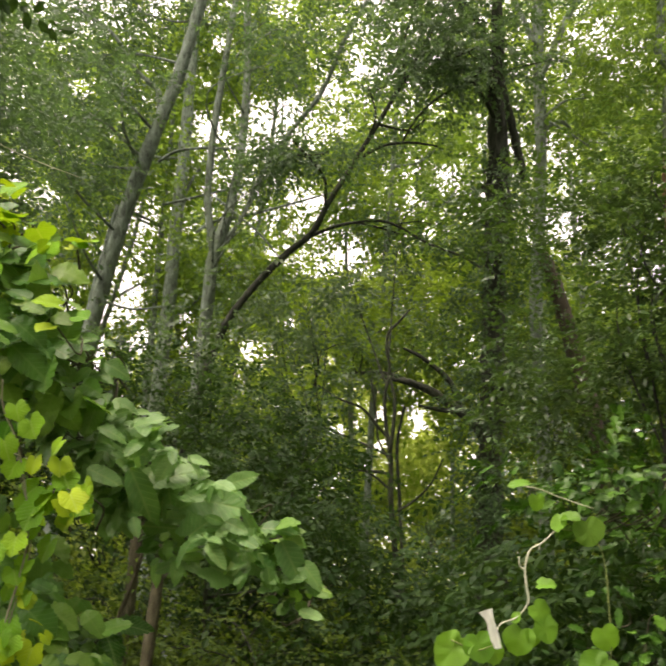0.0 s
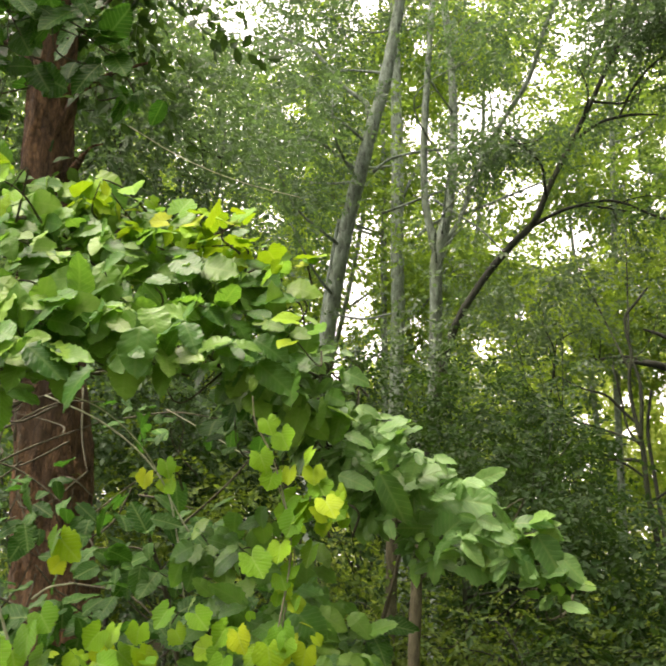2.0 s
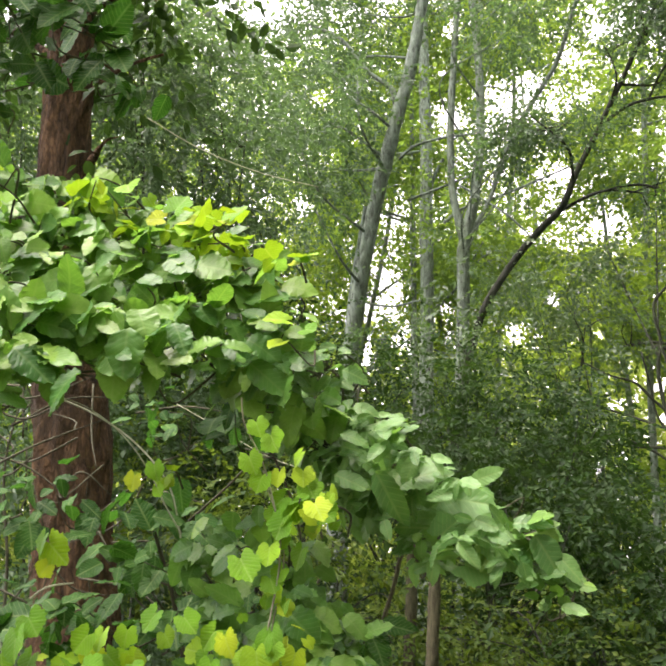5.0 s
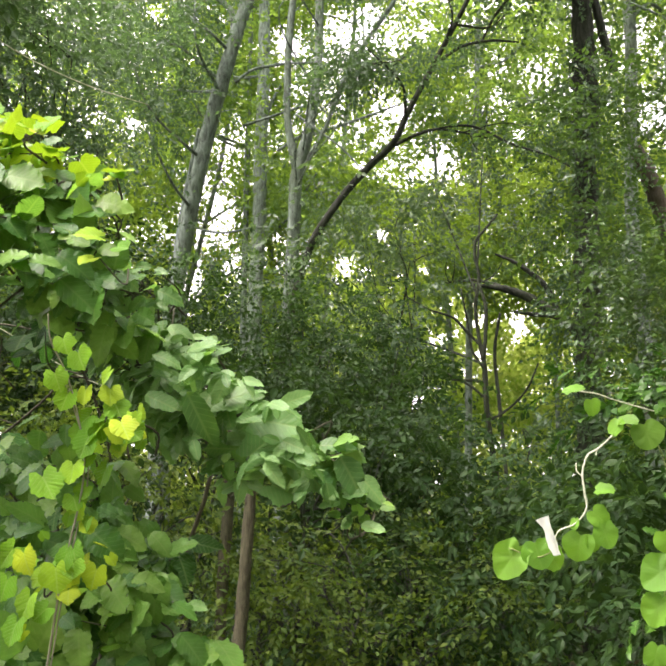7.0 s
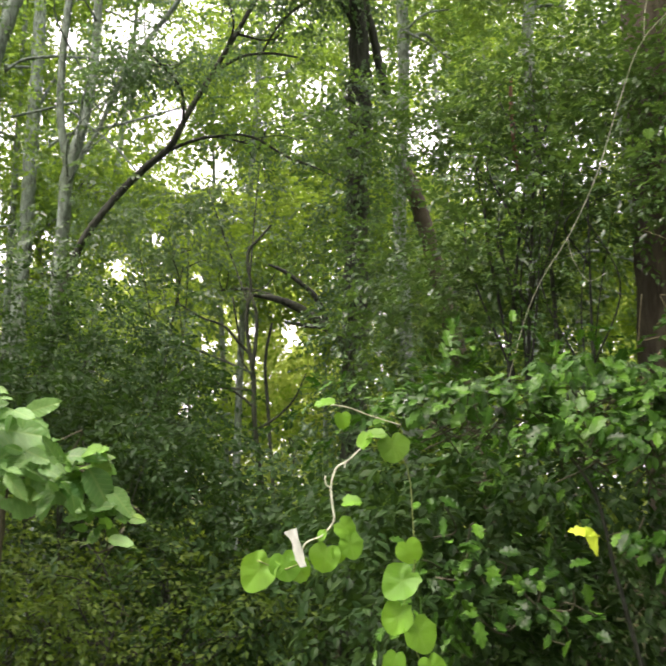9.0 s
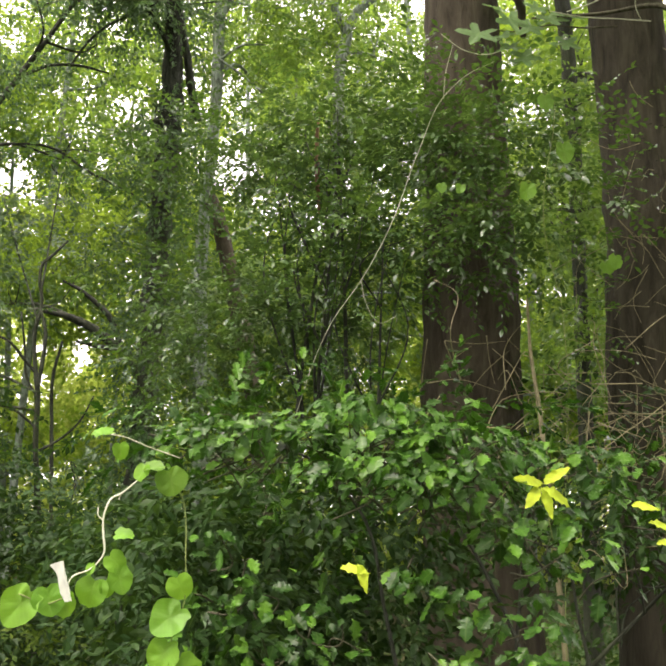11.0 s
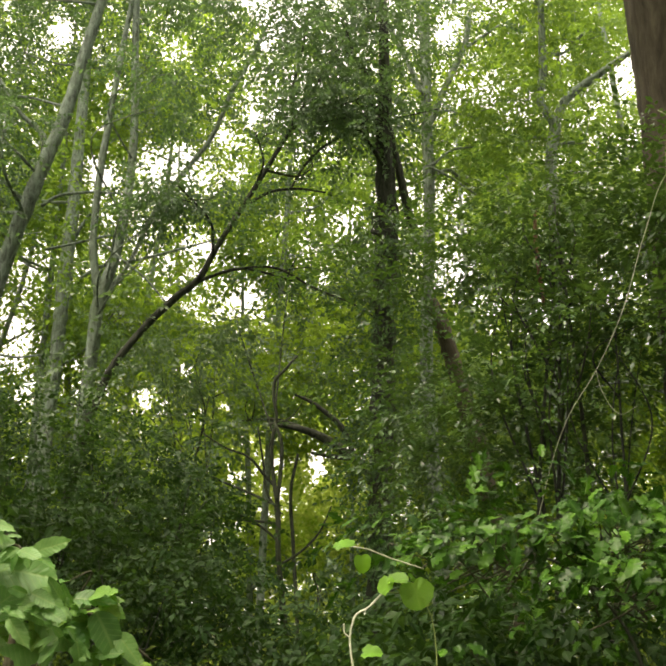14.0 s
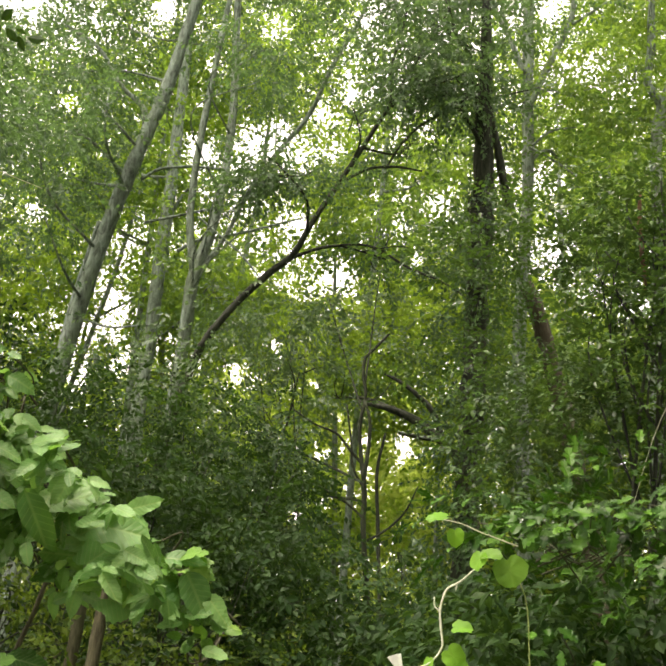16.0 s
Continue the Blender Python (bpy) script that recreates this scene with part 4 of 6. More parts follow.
shrub("shaded_bank", "mass of small shaded leaves beyond the trunk",
      [(-3.60, 5.77, 4.36, 0.54, 0.90, 0.41, 1.30),
     (-4.97, 5.62, 5.60, 0.55, 0.80, 0.62, 1.20),
     (-3.81, 5.27, 5.35, 0.51, 0.80, 0.35, 1.20),
     (-4.73, 5.16, 4.67, 0.39, 0.80, 0.39, 1.20),
     (-4.11, 5.67, 4.86, 0.40, 0.80, 0.33, 1.20),
     (-3.72, 5.93, 5.14, 0.57, 0.90, 0.44, 1.20),
     (-3.61, 6.58, 4.20, 0.41, 0.80, 0.27, 1.10),
     (-3.77, 5.90, 3.55, 0.62, 0.90, 0.47, 0.90)]
     + [(-3.56, 5.08, 2.37, 0.53, 0.90, 0.53, 1.00),
     (-4.35, 4.83, 3.07, 0.34, 0.90, 0.57, 1.00),
     (-3.59, 3.90, 2.24, 0.20, 0.40, 0.32, 1.20),
     (-4.77, 5.13, 4.43, 0.26, 0.90, 0.81, 0.80),
     (-3.24, 5.64, 2.41, 0.42, 0.80, 0.42, 1.00),
     (-3.30, 4.53, 1.49, 0.77, 0.80, 0.48, 1.00),
     (-3.00, 5.19, 0.88, 0.57, 0.70, 0.36, 1.00)]
     + [(-4.22, 7.00, 6.06, 0.27, 0.70, 0.18, 0.90),
     (-3.78, 7.20, 5.73, 0.28, 0.70, 0.19, 0.85),
     (-3.55, 7.40, 5.29, 0.25, 0.70, 0.17, 0.80),
     (-3.92, 7.00, 5.19, 0.27, 0.70, 0.18, 0.90),
     (-3.38, 7.60, 6.09, 0.23, 0.70, 0.16, 0.70),
     (-4.31, 6.80, 5.45, 0.23, 0.70, 0.18, 0.90),
     (-3.71, 7.40, 6.40, 0.29, 0.70, 0.13, 0.80),
     (-4.37, 6.60, 4.77, 0.26, 0.70, 0.17, 0.90),
     (-3.31, 7.60, 4.88, 0.16, 0.70, 0.15, 0.70)], 0.05, CANOPY_SHADED, 45, stems=8, cover=1.15, tilt=1.5)
evergreen = shrub("evergreen_tree", "dark evergreen tree with small glossy leaves",
      [(0.93, 5.12, 3.60, 0.29, 0.50, 0.24, 0.90),
     (1.03, 4.89, 3.70, 0.38, 0.60, 0.26, 0.90),
     (1.00, 4.69, 3.08, 0.35, 0.50, 0.26, 1.10),
     (1.33, 4.41, 2.92, 0.33, 0.50, 0.23, 1.10),
     (0.81, 4.93, 2.69, 0.34, 0.50, 0.25, 1.00),
     (0.30, 5.59, 2.49, 0.30, 0.40, 0.12, 0.80)]
     + [(1.35, 4.50, 3.51, 0.33, 0.50, 0.29, 1.00),
     (1.55, 4.12, 3.28, 0.29, 0.40, 0.31, 1.60),
     (0.56, 5.27, 2.60, 0.21, 0.40, 0.12, 0.80),
     (1.10, 5.06, 2.70, 0.25, 0.50, 0.22, 0.60),
     (0.70, 5.15, 2.27, 0.30, 0.50, 0.18, 0.90),
     (1.52, 4.02, 2.81, 0.23, 0.30, 0.16, 1.60),
     (2.12, 4.53, 3.34, 0.25, 0.50, 0.58, 0.50),
     (2.25, 4.69, 2.72, 0.25, 0.50, 0.30, 0.35),
     (1.20, 5.03, 2.47, 0.20, 0.40, 0.18, 0.40),
     (1.03, 5.20, 2.38, 0.28, 0.50, 0.16, 0.40)]
     + [(0.10, 5.40, 3.52, 0.30, 0.40, 0.13, 0.6),
     (0.42, 5.30, 3.62, 0.32, 0.40, 0.15, 0.6),
     (0.62, 5.20, 3.36, 0.25, 0.35, 0.12, 0.5),
     (0.30, 5.40, 2.72, 0.26, 0.35, 0.12, 0.6),
     (0.72, 5.20, 3.86, 0.28, 0.40, 0.12, 0.5)]
     + [(0.13, 5.20, 3.53, 0.20, 0.40, 0.09, 0.80),
     (0.43, 5.20, 3.68, 0.20, 0.40, 0.08, 0.80),
     (0.81, 5.20, 3.81, 0.22, 0.40, 0.08, 0.80),
     (0.26, 5.20, 3.22, 0.25, 0.40, 0.08, 0.70),
     (0.75, 5.20, 3.40, 0.25, 0.40, 0.09, 0.80),
     (1.14, 5.20, 3.61, 0.20, 0.40, 0.10, 0.80),
     (0.46, 5.20, 2.90, 0.25, 0.40, 0.10, 0.90),
     (0.92, 5.20, 3.09, 0.22, 0.40, 0.10, 0.90),
     (1.21, 5.20, 3.28, 0.20, 0.40, 0.10, 0.80),
     (0.70, 5.20, 2.65, 0.25, 0.40, 0.12, 0.90),
     (0.29, 5.20, 2.56, 0.20, 0.40, 0.12, 0.80),
     (1.09, 5.20, 2.74, 0.20, 0.40, 0.13, 0.90),
     (1.34, 5.20, 2.97, 0.18, 0.40, 0.11, 0.90),
     (0.10, 5.20, 2.85, 0.16, 0.40, 0.11, 0.60),
     (0.35, 5.10, 2.40, 0.18, 0.40, 0.13, 0.90),
     (0.41, 5.10, 2.18, 0.20, 0.40, 0.13, 0.90),
     (0.98, 5.10, 2.31, 0.20, 0.40, 0.13, 0.80)], 0.042, GLOSSY, 46, shape=MID_LEAF, stems=4, cover=1.15, category="tree", droop=0.06, tilt=0.75)
limb_part("dead_branch", [(1.00, 5.10, 3.26, 0.008), (0.97, 5.00, 3.39, 0.012), (0.96, 5.00, 3.62, 0.012), (0.97, 5.00, 3.83, 0.006)], DEAD_BARK, evergreen, 7, 44, 0.12, "reddish-brown dead branch")
# dark leaves fill the hollow under the bush and stand in for its shade
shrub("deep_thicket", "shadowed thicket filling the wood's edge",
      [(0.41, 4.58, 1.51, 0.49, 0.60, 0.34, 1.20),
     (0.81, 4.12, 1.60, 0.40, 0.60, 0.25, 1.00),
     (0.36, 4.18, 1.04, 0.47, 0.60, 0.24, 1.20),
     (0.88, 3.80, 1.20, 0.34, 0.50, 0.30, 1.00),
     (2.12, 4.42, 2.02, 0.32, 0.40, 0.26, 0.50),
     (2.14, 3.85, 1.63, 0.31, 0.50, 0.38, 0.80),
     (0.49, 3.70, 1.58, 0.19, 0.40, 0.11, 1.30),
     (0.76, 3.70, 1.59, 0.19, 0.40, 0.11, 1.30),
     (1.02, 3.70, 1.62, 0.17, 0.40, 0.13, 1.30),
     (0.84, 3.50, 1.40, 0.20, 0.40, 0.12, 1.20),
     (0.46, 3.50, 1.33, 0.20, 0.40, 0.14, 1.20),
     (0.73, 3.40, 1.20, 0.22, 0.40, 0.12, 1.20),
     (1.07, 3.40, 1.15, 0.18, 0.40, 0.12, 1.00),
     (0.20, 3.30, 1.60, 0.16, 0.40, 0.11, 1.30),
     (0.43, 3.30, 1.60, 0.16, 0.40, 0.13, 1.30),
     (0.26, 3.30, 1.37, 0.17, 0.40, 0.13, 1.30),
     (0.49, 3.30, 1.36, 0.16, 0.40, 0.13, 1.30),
     (0.35, 3.30, 1.16, 0.21, 0.40, 0.11, 1.30)], 0.05, SHADE_LEAF, 47, shape=MID_LEAF, stems=6, cover=1.2)

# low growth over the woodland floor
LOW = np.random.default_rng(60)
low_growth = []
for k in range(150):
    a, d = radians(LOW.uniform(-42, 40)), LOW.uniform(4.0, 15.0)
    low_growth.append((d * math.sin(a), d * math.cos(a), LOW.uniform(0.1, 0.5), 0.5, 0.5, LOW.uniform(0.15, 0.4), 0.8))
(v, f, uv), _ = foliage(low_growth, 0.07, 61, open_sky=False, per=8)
tagged(mesh_object("ground_cover", v, f, SHADE_LEAF, None, uv), "low leafy growth covering the woodland floor", "undergrowth", kind="stuff")


# ---------------------------------------------------------------- woods behind
def far_tree(x, y, height, seed, leaf, cover, size=0.12, label="leafy tree in the woods behind, coloured a backlit yellow-green"):
    rng = np.random.default_rng(seed)
    lean = rng.normal(0, 0.5, 2)
    trunk = [(x, y, -0.1, 0.075), (x + 0.3 * lean[0], y, height * 0.35, 0.06), (x + lean[0], y + lean[1], height * 0.7, 0.045), (x + 1.3 * lean[0], y + lean[1], height, 0.02)]
    blobs = []
    for k in range(9):
        h = height * rng.uniform(0.26, 1.0)
        reach = 0.5 + 2.2 * math.sin(math.pi * min(0.95, 0.25 + 0.7 * h / height))
        a = rng.uniform(0, 2 * math.pi)
        d = reach * rng.uniform(0.2, 0.9)
        blobs.append((x + lean[0] * h / height + d * math.cos(a), y + d * math.sin(a), h, rng.uniform(1.1, 1.9), rng.uniform(1.1, 1.9), rng.uniform(0.7, 1.2), cover * rng.uniform(0.6, 1.2)))
    tree("woodland_tree", label, trunk, (), blobs, size, BARK_GREY, leaf, seed, sides=8, thick=0.05, each=3, group="trees of the wood behind")


FAR = np.random.default_rng(5)
GAP = radians(-3.3)
for k in range(34):
    a = radians(-46 + 88 * (k + 0.5) / 34 + FAR.normal(0, 0.8))
    d = 17 + 9 * ((k * 7) % 5) / 4 + FAR.normal(0, 0.6)
    for shift in (0, 0.6, -0.6, 1.2, -1.2, 1.8, -1.8, 2.4, -2.4, 3.0, -3.0, 3.8, -3.8):
        b = a + radians(shift)
        stem = np.array([(d * math.sin(b) + w * math.cos(b), d * math.cos(b) - w * math.sin(b), z) for z in np.linspace(1, 11, 30) for w in (-0.35, 0, 0.35)])
        if in_opening(stem).sum() < 8:
            a = b
            break
    if abs(a - GAP) < radians(2.4):            # turned aside so the gap between the saplings stays open in the camera's view
        a = GAP + math.copysign(radians(2.8), a - GAP)
    far_tree(d * math.sin(a), d * math.cos(a), FAR.uniform(11, 16), 100 + k, CANOPY_SUNLIT if k % 5 else CANOPY, 0.78)

# the wood goes on behind them
deep = []
for k in range(150):
    a, d = radians(FAR.uniform(-52, 48)), FAR.uniform(32, 42)
    deep.append((d * math.sin(a), d * math.cos(a), 12 * FAR.random() ** 1.6, FAR.uniform(2, 3.4), 2.0, FAR.uniform(1.2, 2.2), 0.38))
for k in range(210):
    a, d = radians(-54 + 114 * (k + FAR.random()) / 210), FAR.uniform(29, 33)
    deep.append((d * math.sin(a), d * math.cos(a), 0.3 + 8.0 * FAR.random() ** 1.15, FAR.uniform(1.6, 2.5), 1.4, FAR.uniform(0.9, 1.5), 0.6))
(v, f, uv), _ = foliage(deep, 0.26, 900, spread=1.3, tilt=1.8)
tagged(mesh_object("far_woods", v, f, FAR_SUNLIT, None, uv), "distant woods of leaves coloured pale as if sunlit", "woods", kind="stuff")


# unseen woods added at the back of the camera to block low sky light
for k in range(15):
    a, d = radians(56 + 156 * (k + 0.5) / 15), 8 + 4 * ((k * 5) % 3) / 2
    far_tree(d * math.sin(a), d * math.cos(a), FAR.uniform(11, 14), 160 + k, CANOPY, 1.2, 0.3, "unseen leafy tree added around the clearing to block light")

# ---------------------------------------------------------------- plants close to the camera, leaf by leaf
def pinnate(profile, seed, bend=0.18, fold=0.12, wave=0.03, stations=9):
    """A leaf with one midrib; profile(s) is its half width along it."""
    rng = np.random.default_rng(seed)
    s = np.linspace(0, 1, stations)
    u = np.array((-1, -0.5, 0, 0.5, 1))
    w = np.array([profile(x) for x in s])
    x = w[:, None] * u[None] * (1 + 0.025 * rng.standard_normal((stations, 1)))
    y = s[:, None] + 0.02 * rng.standard_normal((stations, 5)) * (np.abs(u) > 0.9)
    sway = rng.uniform(-0.1, 0.1)
    x = x + sway * s[:, None] ** 2
    z = fold * np.abs(x) - bend * s[:, None] ** 2 + wave * rng.standard_normal((stations, 5)) * np.abs(u)
    v = np.stack([x, y + 0 * x, z], -1).reshape(-1, 3)
    i, j = np.meshgrid(np.arange(stations - 1), np.arange(4), indexing="ij")
    q = np.stack([i * 5 + j, i * 5 + j + 1, (i + 1) * 5 + j + 1, (i + 1) * 5 + j], -1).reshape(-1, 4)
    return v, np.vstack([q[:, [0, 1, 2]], q[:, [0, 2, 3]]])


def palmate(outline, seed, n=30, bend=0.15, cup=0.1, wave=0.025):
    """A rounded or lobed leaf: outline(angle) is the distance of its edge from the middle; angle 0 is the tip."""
    rng = np.random.default_rng(seed)
    a = np.linspace(-np.pi, np.pi, n, endpoint=False)
    r = np.array([outline(x) for x in a]) * (1 + 0.04 * rng.standard_normal(n))
    ring = lambda k: np.stack([k * r * np.sin(a), 0.42 + k * r * np.cos(a), 0 * a], -1)  # noqa: E731
    v = np.vstack([[(0, 0.42, 0)], ring(0.55), ring(1.0)])
    d2 = v[:, 0] ** 2 + (v[:, 1] - 0.42) ** 2
    v[:, 2] = cup * np.abs(v[:, 0]) - bend * v[:, 1] ** 2 + wave * rng.standard_normal(len(v)) * np.sqrt(d2) * 2
    k = np.arange(n)
    j = (k + 1) % n
    f = np.vstack([np.stack([0 * k, 1 + k, 1 + j], -1), np.stack([1 + k, 1 + n + k, 1 + n + j], -1), np.stack([1 + k, 1 + n + j, 1 + j], -1)])
    return v, f[:, ::-1]


def ovate_edge(s):
    """Rounded at the stalk, drawn out to a tip, with a toothed margin."""
    return 0.34 * (s / 0.36) ** 0.55 * (max(0.0, 1 - s) / 0.64) ** 0.8 * (1 + 0.035 * math.cos(18 * math.pi * s))


def oval_edge(s):
    return 0.37 * math.sin(math.pi * s**0.85) ** 0.7 * (1 - 0.18 * s)


def spiny_edge(s):
    return (0.27 * math.sin(math.pi * s**0.9) ** 0.6) * (1.0 + 0.3 * math.cos(8 * math.pi * s))


def grape_edge(a):
    return 0.43 * (1 + 0.065 * math.cos(5 * a) + 0.045 * math.cos(15 * a)) * (1 - 0.55 * math.exp(-((abs(a) - math.pi) / 0.3) ** 2))


def lobed_round_edge(a):
    """Five broad lobes with a toothed margin."""
    return 0.44 * (1 + 0.1 * math.cos(5 * a) + 0.035 * math.cos(20 * a)) * (1 - 0.5 * math.exp(-((abs(a) - math.pi) / 0.3) ** 2))


def heart_edge(a):
    return 0.47 * (1 + 0.06 * math.exp(-((a / 0.4) ** 2)) - 0.35 * math.exp(-((abs(a) - math.pi) / 0.25) ** 2))


def star_edge(a):
    return 0.5 * (0.42 + 0.58 * abs(math.cos(2.5 * a)) ** 2.0) * (1 - 0.6 * math.exp(-((abs(a) - math.pi) / 0.3) ** 2))


def leaf_set(name, kind, material, variants=5):
    """A few meshes of one kind of leaf, one metre long, to be shared."""
    out = []
    for k in range(variants):
        if kind == "ovate":
            v, f = pinnate(ovate_edge, 400 + k, bend=0.06 + 0.06 * k, fold=0.1 + 0.05 * (k % 3), wave=0.022, stations=19)
        elif kind == "slender":
            v, f = pinnate(lambda s: 0.74 * ovate_edge(s), 410 + k, bend=0.06 + 0.07 * k, fold=0.2, wave=0.02, stations=15)
        elif kind == "lobed":
            v, f = palmate(lobed_round_edge, 420 + k, 60, bend=0.06 + 0.08 * k, cup=0.16, wave=0.006)
        elif kind == "spiny":
            v, f = pinnate(spiny_edge, 320 + k, bend=0.08 + 0.05 * k, fold=0.2, stations=13)
        elif kind == "petal":
            v, f = pinnate(lambda s: 0.1 + 0.12 * s**4 + 0.03 * math.sin(5 * s), 335 + k, bend=0.05, fold=0.9, wave=0.02)
        elif kind == "lance":
            v, f = pinnate(lambda s: 0.55 * oval_edge(s) * (1 + 0.1 * math.cos(16 * math.pi * s)), 330 + k, bend=0.1 + 0.06 * k, stations=13)
        elif kind == "grape":
            v, f = palmate(grape_edge, 340 + k, 45, bend=0.08 + 0.08 * k, cup=0.16, wave=0.012)
        elif kind == "heart":
            v, f = palmate(heart_edge, 360 + k, 24, bend=0.05 + 0.08 * k, cup=0.1 + 0.1 * (k % 3), wave=0.04)
        else:
            v, f = palmate(star_edge, 380 + k, 30, bend=0.1 + 0.05 * k)
        ob = mesh_object(name, v, f, material, None, v[:, :2], smooth=True)
        me = ob.data
        bpy.data.objects.remove(ob)
        out.append(me)
    return out


GRAPES = leaf_set("leaf", "grape", GRAPE)
OVATES, LOBED = leaf_set("leaf", "ovate", BROAD, 7), leaf_set("leaf", "lobed", SAPLING_LEAF, 5)
PALE_OVATES = leaf_set("leaf", "slender", SAPLING_LEAF, 6)
SHADED_OVALS = leaf_set("leaf", "ovate", SHADED_BROAD)
HEARTS, SPINES = leaf_set("leaf", "heart", HEART), leaf_set("leaf", "spiny", HOLLY)
DIM_HEARTS = leaf_set("leaf", "heart", DIM_HEART, 3)
STARS, YELLOWS = leaf_set("leaf", "star", STAR, 3), leaf_set("leaf", "lance", YELLOW, 3)


def leaf_at(meshes, parent, place, tip, face, size, rng, label=""):
    """One leaf as a part: its stalk end at place, pointing along tip, its upper side towards face."""
    y = Vector(tip).normalized()
    x = y.cross(Vector(face)).normalized()
    z = x.cross(y)
    m = Matrix((x, y, z)).transposed().to_4x4()
    ob = new("leaf", meshes[int(rng.integers(0, len(meshes)))])
    ob.parent = parent
    ob.matrix_world = Matrix.Translation(place) @ m @ Matrix.Diagonal((size * rng.uniform(0.85, 1.15), size, size, 1))
    return tagged(ob, label)


def leaf_bank(root, masses, meshes, size, seed, twig=TWIG, front=0.6, drop=0.4, twigs=True, jitter=0.4, outer=0.0, spread_out=False):
    """Leaves, one by one, over the sunny side of rounded masses (x, y, z, three radii, number of leaves and, if it differs, their size).
    spread_out: the blades lie open to the light, tips pointing every way but up."""
    rng = np.random.default_rng(seed)
    for cx, cy, cz, rx, ry, rz, n, *own in masses:
        c = np.array((cx, cy, cz))
        long = own[0] if own else size
        hubs = []
        for i in range(int(n)):
            w = rng.standard_normal(3)
            w /= np.linalg.norm(w)
            if spread_out:
                w = np.array((w[0], -abs(w[1]) if rng.random() < 0.7 else w[1], w[2])) * rng.uniform(0.5, 1.05)
                face = np.array((0.0, -0.66, 0.74)) + 0.3 * w + rng.standard_normal(3) * jitter
                tip = np.array((0.5 * w[0] + rng.standard_normal(), -0.3 + 0.3 * rng.standard_normal(), -0.25 - drop * rng.random() + 0.55 * rng.standard_normal()))
            elif rng.random() < outer:         # lies like a shingle on the outside of the mass
                w = np.array((w[0], -abs(w[1]), w[2] if w[2] > -0.35 else -w[2])) * rng.uniform(0.85, 1.08)
                face = np.array((0.0, -0.4, 0.9)) + 0.6 * w + rng.standard_normal(3) * 0.6 * jitter
                tip = np.array((0.9 * w[0], -0.5, -0.15 - drop)) + rng.standard_normal(3) * 0.5
            else:
                w = w * rng.uniform(0.35, 1.0)
                w[1] -= 0.2
                face = np.array((0.0, -front, 1.0)) + 0.35 * w + rng.standard_normal(3) * jitter
                tip = np.array((1.2 * w[0], -0.4, -drop)) + rng.standard_normal(3) * 0.65
            p = c + w * (rx, ry, rz)
            leaf_at(meshes, root, p, tip, face, long * rng.uniform(0.45, 1.2), rng)
            if i % 7 == 0:
                hubs.append(p)
        if twigs:
            for h in hubs:
                a = c + (0, 0.1, -0.9 * rz) + rng.standard_normal(3) * 0.3 * np.array((rx, ry, rz))
                bend = (a + h) / 2 + rng.standard_normal(3) * 0.03
                limb_part("twig", [(*a, 0.0026), (*bend, 0.002), (*h, 0.0012)], twig, root, 5, seed)


def plant(name, label, category="shrub"):
    return tagged(new(name), label, category)


# the leafy bank and the sapling
bank = plant("broadleaf_shrub", "broad-leaved shrub, light green glossy leaves in a bank before a trunk")
leaf_bank(bank, [(-1.45, 1.85, 2.44, 0.12, 0.15, 0.04, 30.00),
     (-1.30, 1.90, 2.38, 0.12, 0.15, 0.04, 34.00),
     (-1.14, 1.95, 2.31, 0.12, 0.15, 0.04, 34.00),
     (-1.29, 1.73, 2.27, 0.14, 0.15, 0.04, 46.00),
     (-1.14, 1.77, 2.21, 0.13, 0.15, 0.04, 44.00),
     (-1.02, 1.84, 2.18, 0.09, 0.15, 0.04, 34.00),
     (-1.24, 1.58, 2.15, 0.13, 0.14, 0.04, 46.00)]
     + [(-1.11, 1.65, 2.10, 0.12, 0.14, 0.03, 44.00),
     (-1.00, 1.74, 2.07, 0.10, 0.14, 0.04, 36.00),
     (-1.15, 1.49, 2.04, 0.12, 0.12, 0.03, 40.00),
     (-1.04, 1.60, 2.00, 0.10, 0.12, 0.03, 30.00),
     (-0.97, 1.76, 1.98, 0.10, 0.14, 0.06, 44.00),
     (-0.93, 1.89, 1.92, 0.08, 0.14, 0.05, 30.00),
     (-1.09, 1.47, 1.97, 0.07, 0.10, 0.02, 12.00)], OVATES, 0.08, 501, jitter=0.38, spread_out=True)
bank_two = plant("broadleaf_shrub", "broad-leaved shrub, light green leaves partly covering a red-brown trunk")
leaf_bank(bank_two, [(-1.69, 1.71, 2.51, 0.12, 0.15, 0.04, 30.00),
     (-1.58, 1.81, 2.48, 0.13, 0.15, 0.04, 34.00),
     (-1.57, 1.62, 2.36, 0.14, 0.15, 0.04, 44.00),
     (-1.47, 1.71, 2.33, 0.12, 0.15, 0.04, 40.00),
     (-1.48, 1.50, 2.22, 0.13, 0.14, 0.04, 44.00),
     (-1.38, 1.59, 2.20, 0.11, 0.14, 0.04, 40.00)]
     + [(-1.40, 1.40, 2.11, 0.12, 0.14, 0.03, 40.00),
     (-1.30, 1.46, 2.07, 0.10, 0.14, 0.03, 36.00),
     (-1.31, 1.31, 1.99, 0.10, 0.12, 0.03, 34.00),
     (-1.24, 1.38, 1.97, 0.07, 0.12, 0.02, 16.00),
     (-1.60, 1.37, 2.21, 0.13, 0.25, 0.17, 60.00),
     (-1.29, 1.26, 1.92, 0.08, 0.10, 0.02, 14.00)], OVATES, 0.082, 511, jitter=0.38, spread_out=True)
